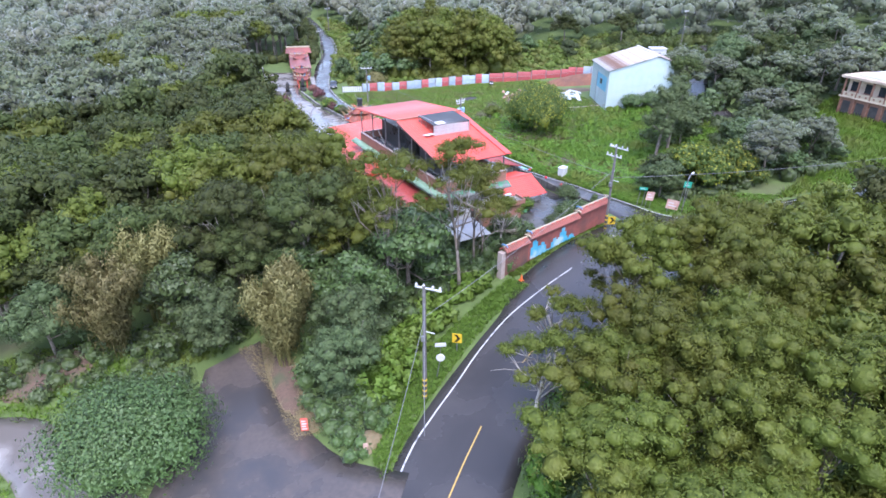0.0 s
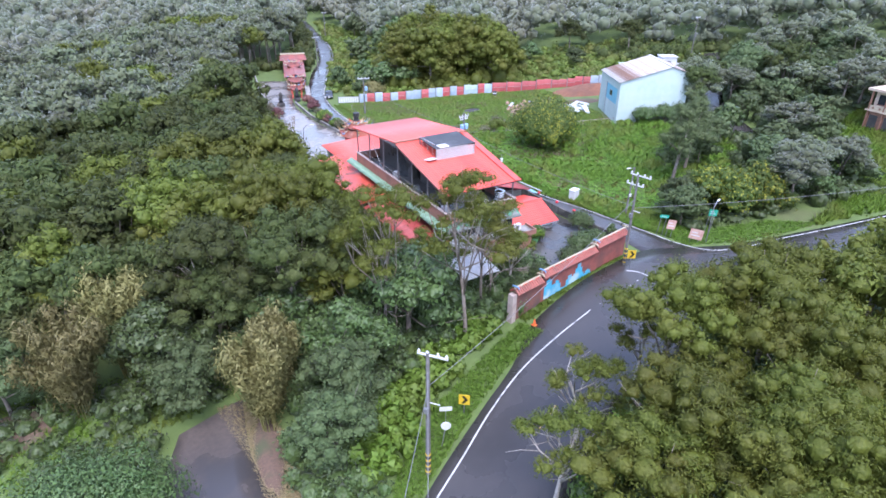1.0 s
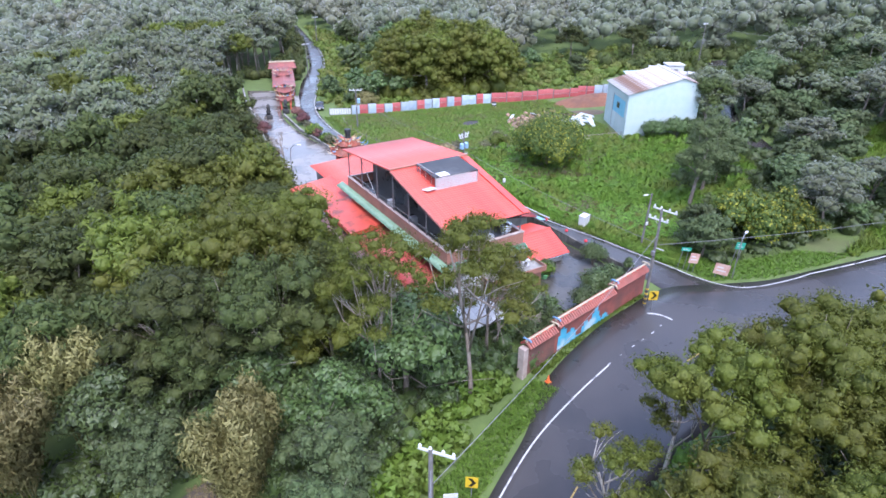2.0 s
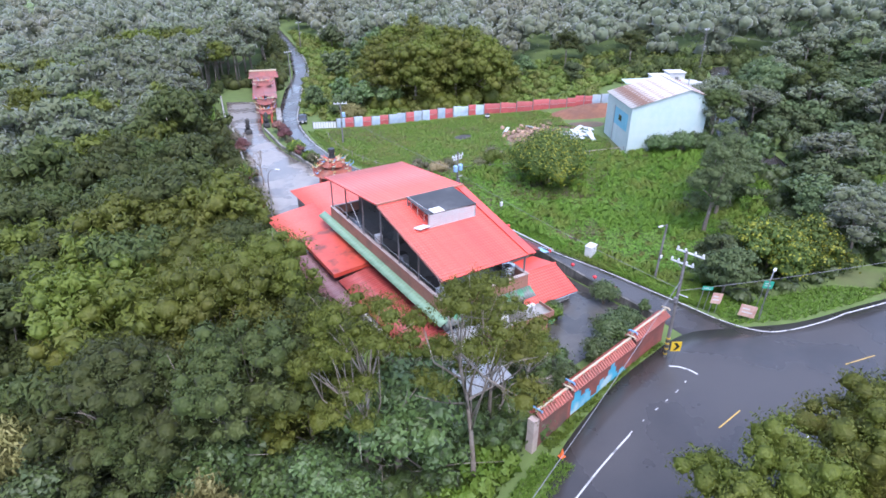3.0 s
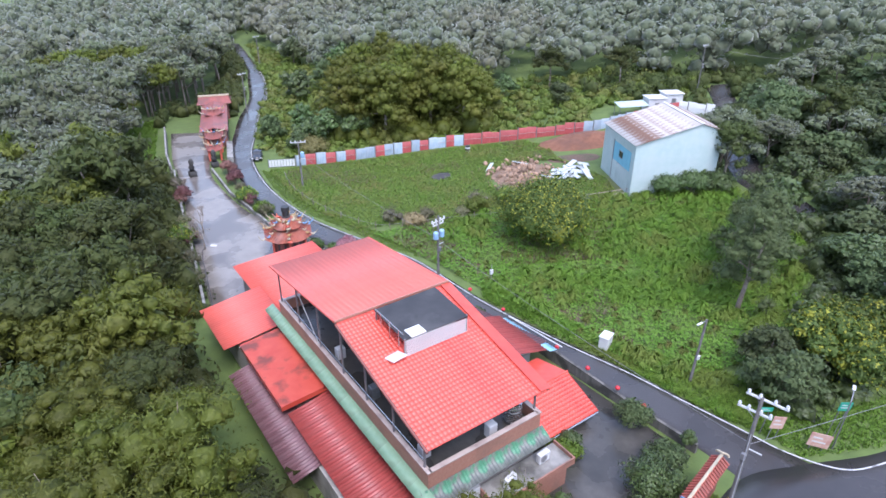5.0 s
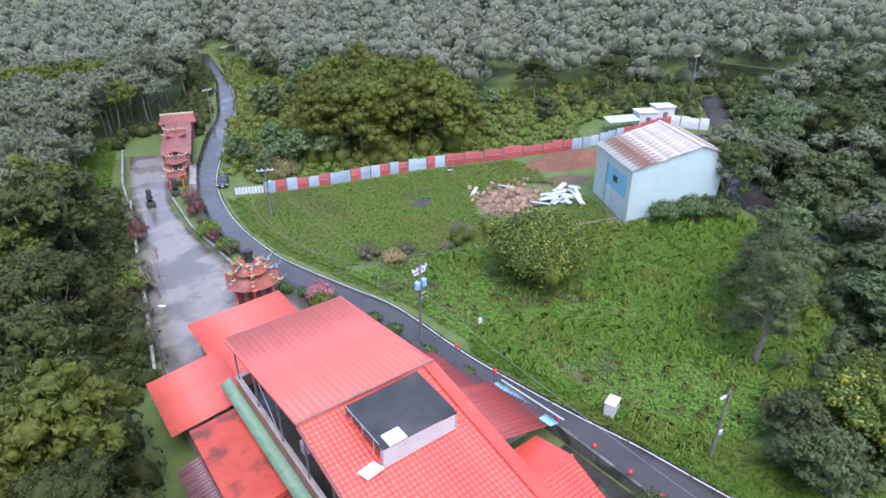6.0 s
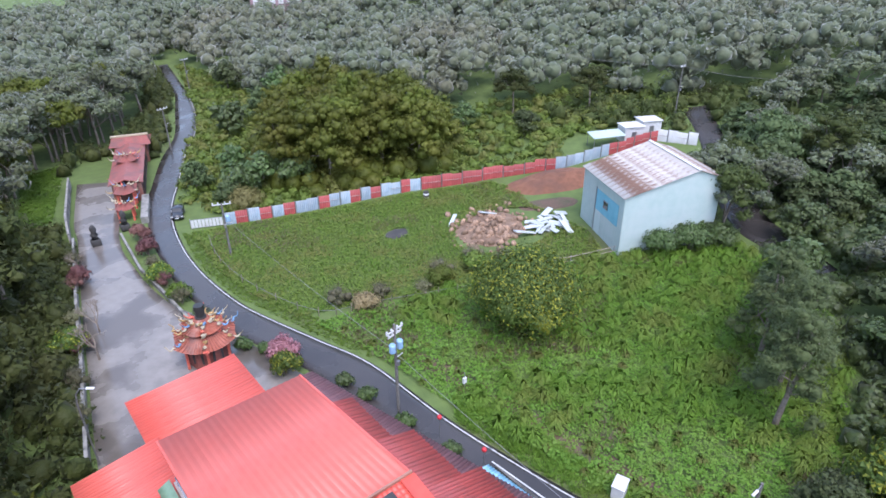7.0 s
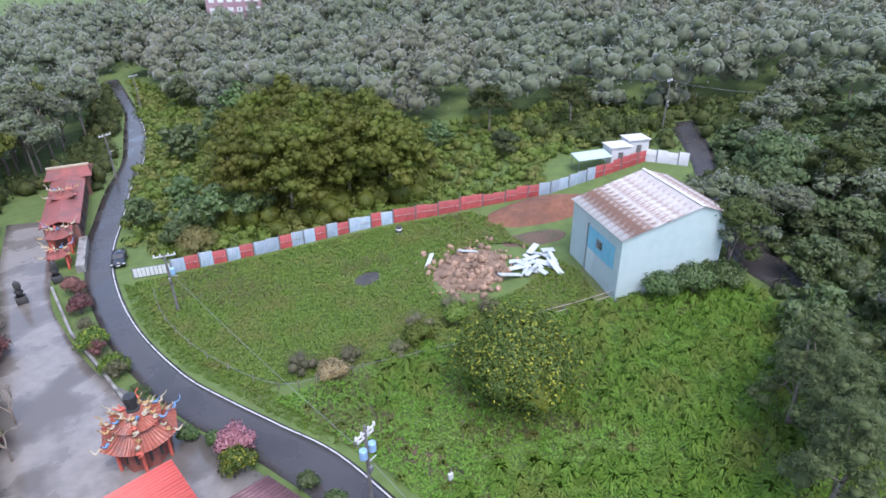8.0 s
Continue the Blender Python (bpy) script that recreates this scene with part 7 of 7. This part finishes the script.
for k, (x, y, sc) in enumerate(((75.5, 61.6, 1.0), (80.5, 63.6, 0.95), (84.5, 67.0, 0.95))):
    plant_tree("feathery_tree", "feathery", x, y, sc, "tall narrow feathery grey-green tree on the slope", "slope trees", 1, k % 3, k * 1.7)
for k, (x, y, sc) in enumerate(((108.6, 85.6, 0.98), (113.6, 80.8, 0.8), (104.9, 82.2, 0.86))):
    plant_tree("umbrella_tree", "hillwood", x, y, sc, "flat-topped tree beside the shed, haze put into pale leaves", "trees beside the shed", 1, k, k * 2.1, 0.8)
for k, (x, y, r, h) in enumerate(((58.8, 103.6, 1.9, 2.2), (71.2, 100.0, 2.0, 2.6), (76.6, 100.2, 1.8, 2.3), (63.4, 101.6, 1.3, 1.6), (67.5, 98.8, 1.4, 1.5), (79.0, 97.0, 1.5, 2.0))):
    shrub("thin_shrub", x, y, r, h, 1100, 0.085, "twiggy", "thin brownish shrub along the pipe rail", "thin field shrubs", seed=90 + k, slim=0.4, clumps=8)
for k, (x, y, r, h) in enumerate(((94.2, 84.6, 2.4, 3.6), (97.6, 82.6, 2.6, 3.8), (101.2, 80.6, 2.3, 3.2))):
    shrub("wall_shrub", x, y, r, h, 2600, 0.15, "broad", "dark leafy shrub against the shed wall", "shrubs by the shed", seed=120 + k, clumps=10)
for k, (x, y, r, h, mat) in enumerate(((45.4, 110.5, 1.1, 1.9, "broad"), (44.9, 115.5, 1.2, 2.2, "twiggy"), (44.7, 121.0, 1.1, 2.0, "red_twigs"), (44.9, 126.0, 1.2, 2.1, "twiggy"), (45.6, 131.5, 1.2, 2.3, "twiggy"), (46.6, 136.0, 1.1, 2.0, "red_twigs"),
                                       (31.2, 101.0, 1.5, 2.6, "twiggy"), (32.2, 106.5, 1.4, 2.4, "twiggy"), (33.6, 112.5, 1.5, 2.6, "red_twigs"), (34.4, 118.5, 1.4, 2.2, "twiggy"), (36.0, 127.0, 1.3, 2.0, "red_twigs"), (37.2, 134.0, 1.3, 2.2, "twiggy"))):
    shrub("hedge_shrub", x, y, r, h, 900, 0.11, mat, "thin brownish hedge shrub along the forecourt", "forecourt hedge shrubs", seed=140 + k, slim=0.35, clumps=8)
shrub("round_willow_shrub", 62.0, 136.8, 2.9, 3.6, 2600, 0.24, "bamboo", "olive-brown rounded shrub behind the fence", seed=6, slim=0.25)
for k, (x, y, r, h, mat, lb) in enumerate(((49.5, 51.9, 2.3, 2.6, "broad", "leafy garden shrub behind the mural wall"), (46.4, 50.6, 1.8, 2.3, "broad", "leafy garden shrub behind the mural wall"), (52.3, 53.2, 1.6, 1.9, "bluish", "grey-green garden shrub behind the wall"), (53.7, 57.2, 1.5, 2.6, "bluish", "grey-green conifer shrub in the yard"), (46.8, 57.8, 1.3, 1.9, "bright", "bright potted shrub by the door"), (47.9, 58.6, 1.0, 1.6, "broad", "potted shrub by the door"), (54.6, 52.9, 0.6, 2.4, "broad", "narrow clipped conifer by the gate"),
                                           (46.6, 102.2, 0.9, 1.3, "broad", "clipped round bush by the pavilion"), (48.2, 100.2, 0.8, 1.0, "broad", "clipped round bush by the pavilion"), (49.1, 98.2, 1.6, 2.2, "pink_blossom", "pink flowering shrub beside the lane"), (48.2, 95.6, 1.5, 2.4, "flower_tree", "shrub with pale yellow blossom"), (44.9, 116.5, 1.5, 2.0, "bright", "light green shrub on the divider"), (44.6, 122.5, 1.7, 2.2, "flower_tree", "yellowish shrub on the divider"), (45.6, 131, 1.4, 2.5, "red_twigs", "reddish bare-twigged shrub on the divider"), (46.2, 136.5, 1.3, 2.4, "red_twigs", "reddish bare-twigged shrub on the divider"), (36.8, 128, 1.4, 2.6, "red_twigs", "reddish bare-twigged shrub at the forecourt"), (32.8, 113, 2.0, 3.2, "flower_tree", "yellow-green bush at the forecourt"), (60.5, 100.5, 1.5, 1.8, "dry", "brownish scrubby bush in the weeds"), (70.2, 98.6, 1.6, 2.4, "weeds", "thin brownish sapling by the rail"), (75, 98, 1.5, 2.6, "weeds", "thin sapling by the rail"), (52.2, 87.5, 0.9, 1.3, "broad", "low hedge bush at the lane"), (52.8, 82.5, 0.9, 1.2, "broad", "low hedge bush at the lane"), (53.8, 77.5, 0.8, 1.1, "broad", "low hedge bush at the lane"), (51.6, 90.5, 0.9, 1.2, "broad", "low hedge bush at the lane"), (41.5, 49.3, 1.8, 2.2, "broad", "shrub behind the yard wall"), (38.5, 49.5, 1.6, 2.0, "bluish", "shrub behind the yard wall"))):
    shrub("garden_shrub", x, y, r, h, int(1300 * r), 0.15 if y < 60 else 0.19, mat, lb, "garden shrubs", seed=50 + k, clumps=7, slim=0.4)
for x_, y_ in ((46.8, 57.6), (47.9, 58.5), (46.0, 58.9)):
    pt = thing("plant_pot", pose(x_, y_, ground_z(x_, y_) + 0.05), "round green glazed plant pot in the yard", "plant pot", "plant pots")
    bm = bm_new()
    tube(bm, [(0, 0, 0), (0, 0, 0.1), (0, 0, 0.45), (0, 0, 0.5)], [0.3, 0.38, 0.45, 0.48], 14)
    part("pot", bm, "plastic_green", pt)


def bare_tree(x, y, h, seed, label):
    """A leafless small tree of forking twigs."""
    rng = np.random.default_rng(seed)
    ob = thing("bare_tree", pose(x, y, ground_z(x, y)), label, "tree", "leafless trees")
    bm = bm_new()

    def grow(p, d, ln_, r, n_):
        q = p + d * ln_
        tube(bm, [p, p.lerp(q, 0.5) + Vector(rng.normal(size=3) * 0.05 * ln_), q], [r, r * 0.85, r * 0.65], 4)
        if n_:
            for _ in range(3):
                e_ = (d + Vector(rng.normal(size=3) * 0.5) + Vector((0, 0, 0.1))).normalized()
                grow(q, e_, ln_ * 0.68, r * 0.6, n_ - 1)
    grow(Vector((0, 0, -0.2)), Vector((0, 0, 1)), h * 0.36, 0.13, 4)
    part("branching", bm, "bark", ob)


bare_tree(34.7, 110, 5.0, 1, "leafless pale tree beside the forecourt")
bare_tree(35.9, 115, 4.5, 2, "leafless pale tree beside the forecourt")
bare_tree(37.5, 131, 3.6, 3, "leafless pale tree beside the forecourt")
bare_tree(22.5, 50.5, 8.5, 4, "dead pale tree on the bank")
bare_tree(26.5, 53.5, 9.0, 5, "dead pale tree on the bank")
bare_tree(35.0, 50.0, 7.5, 6, "dead pale tree before the house")
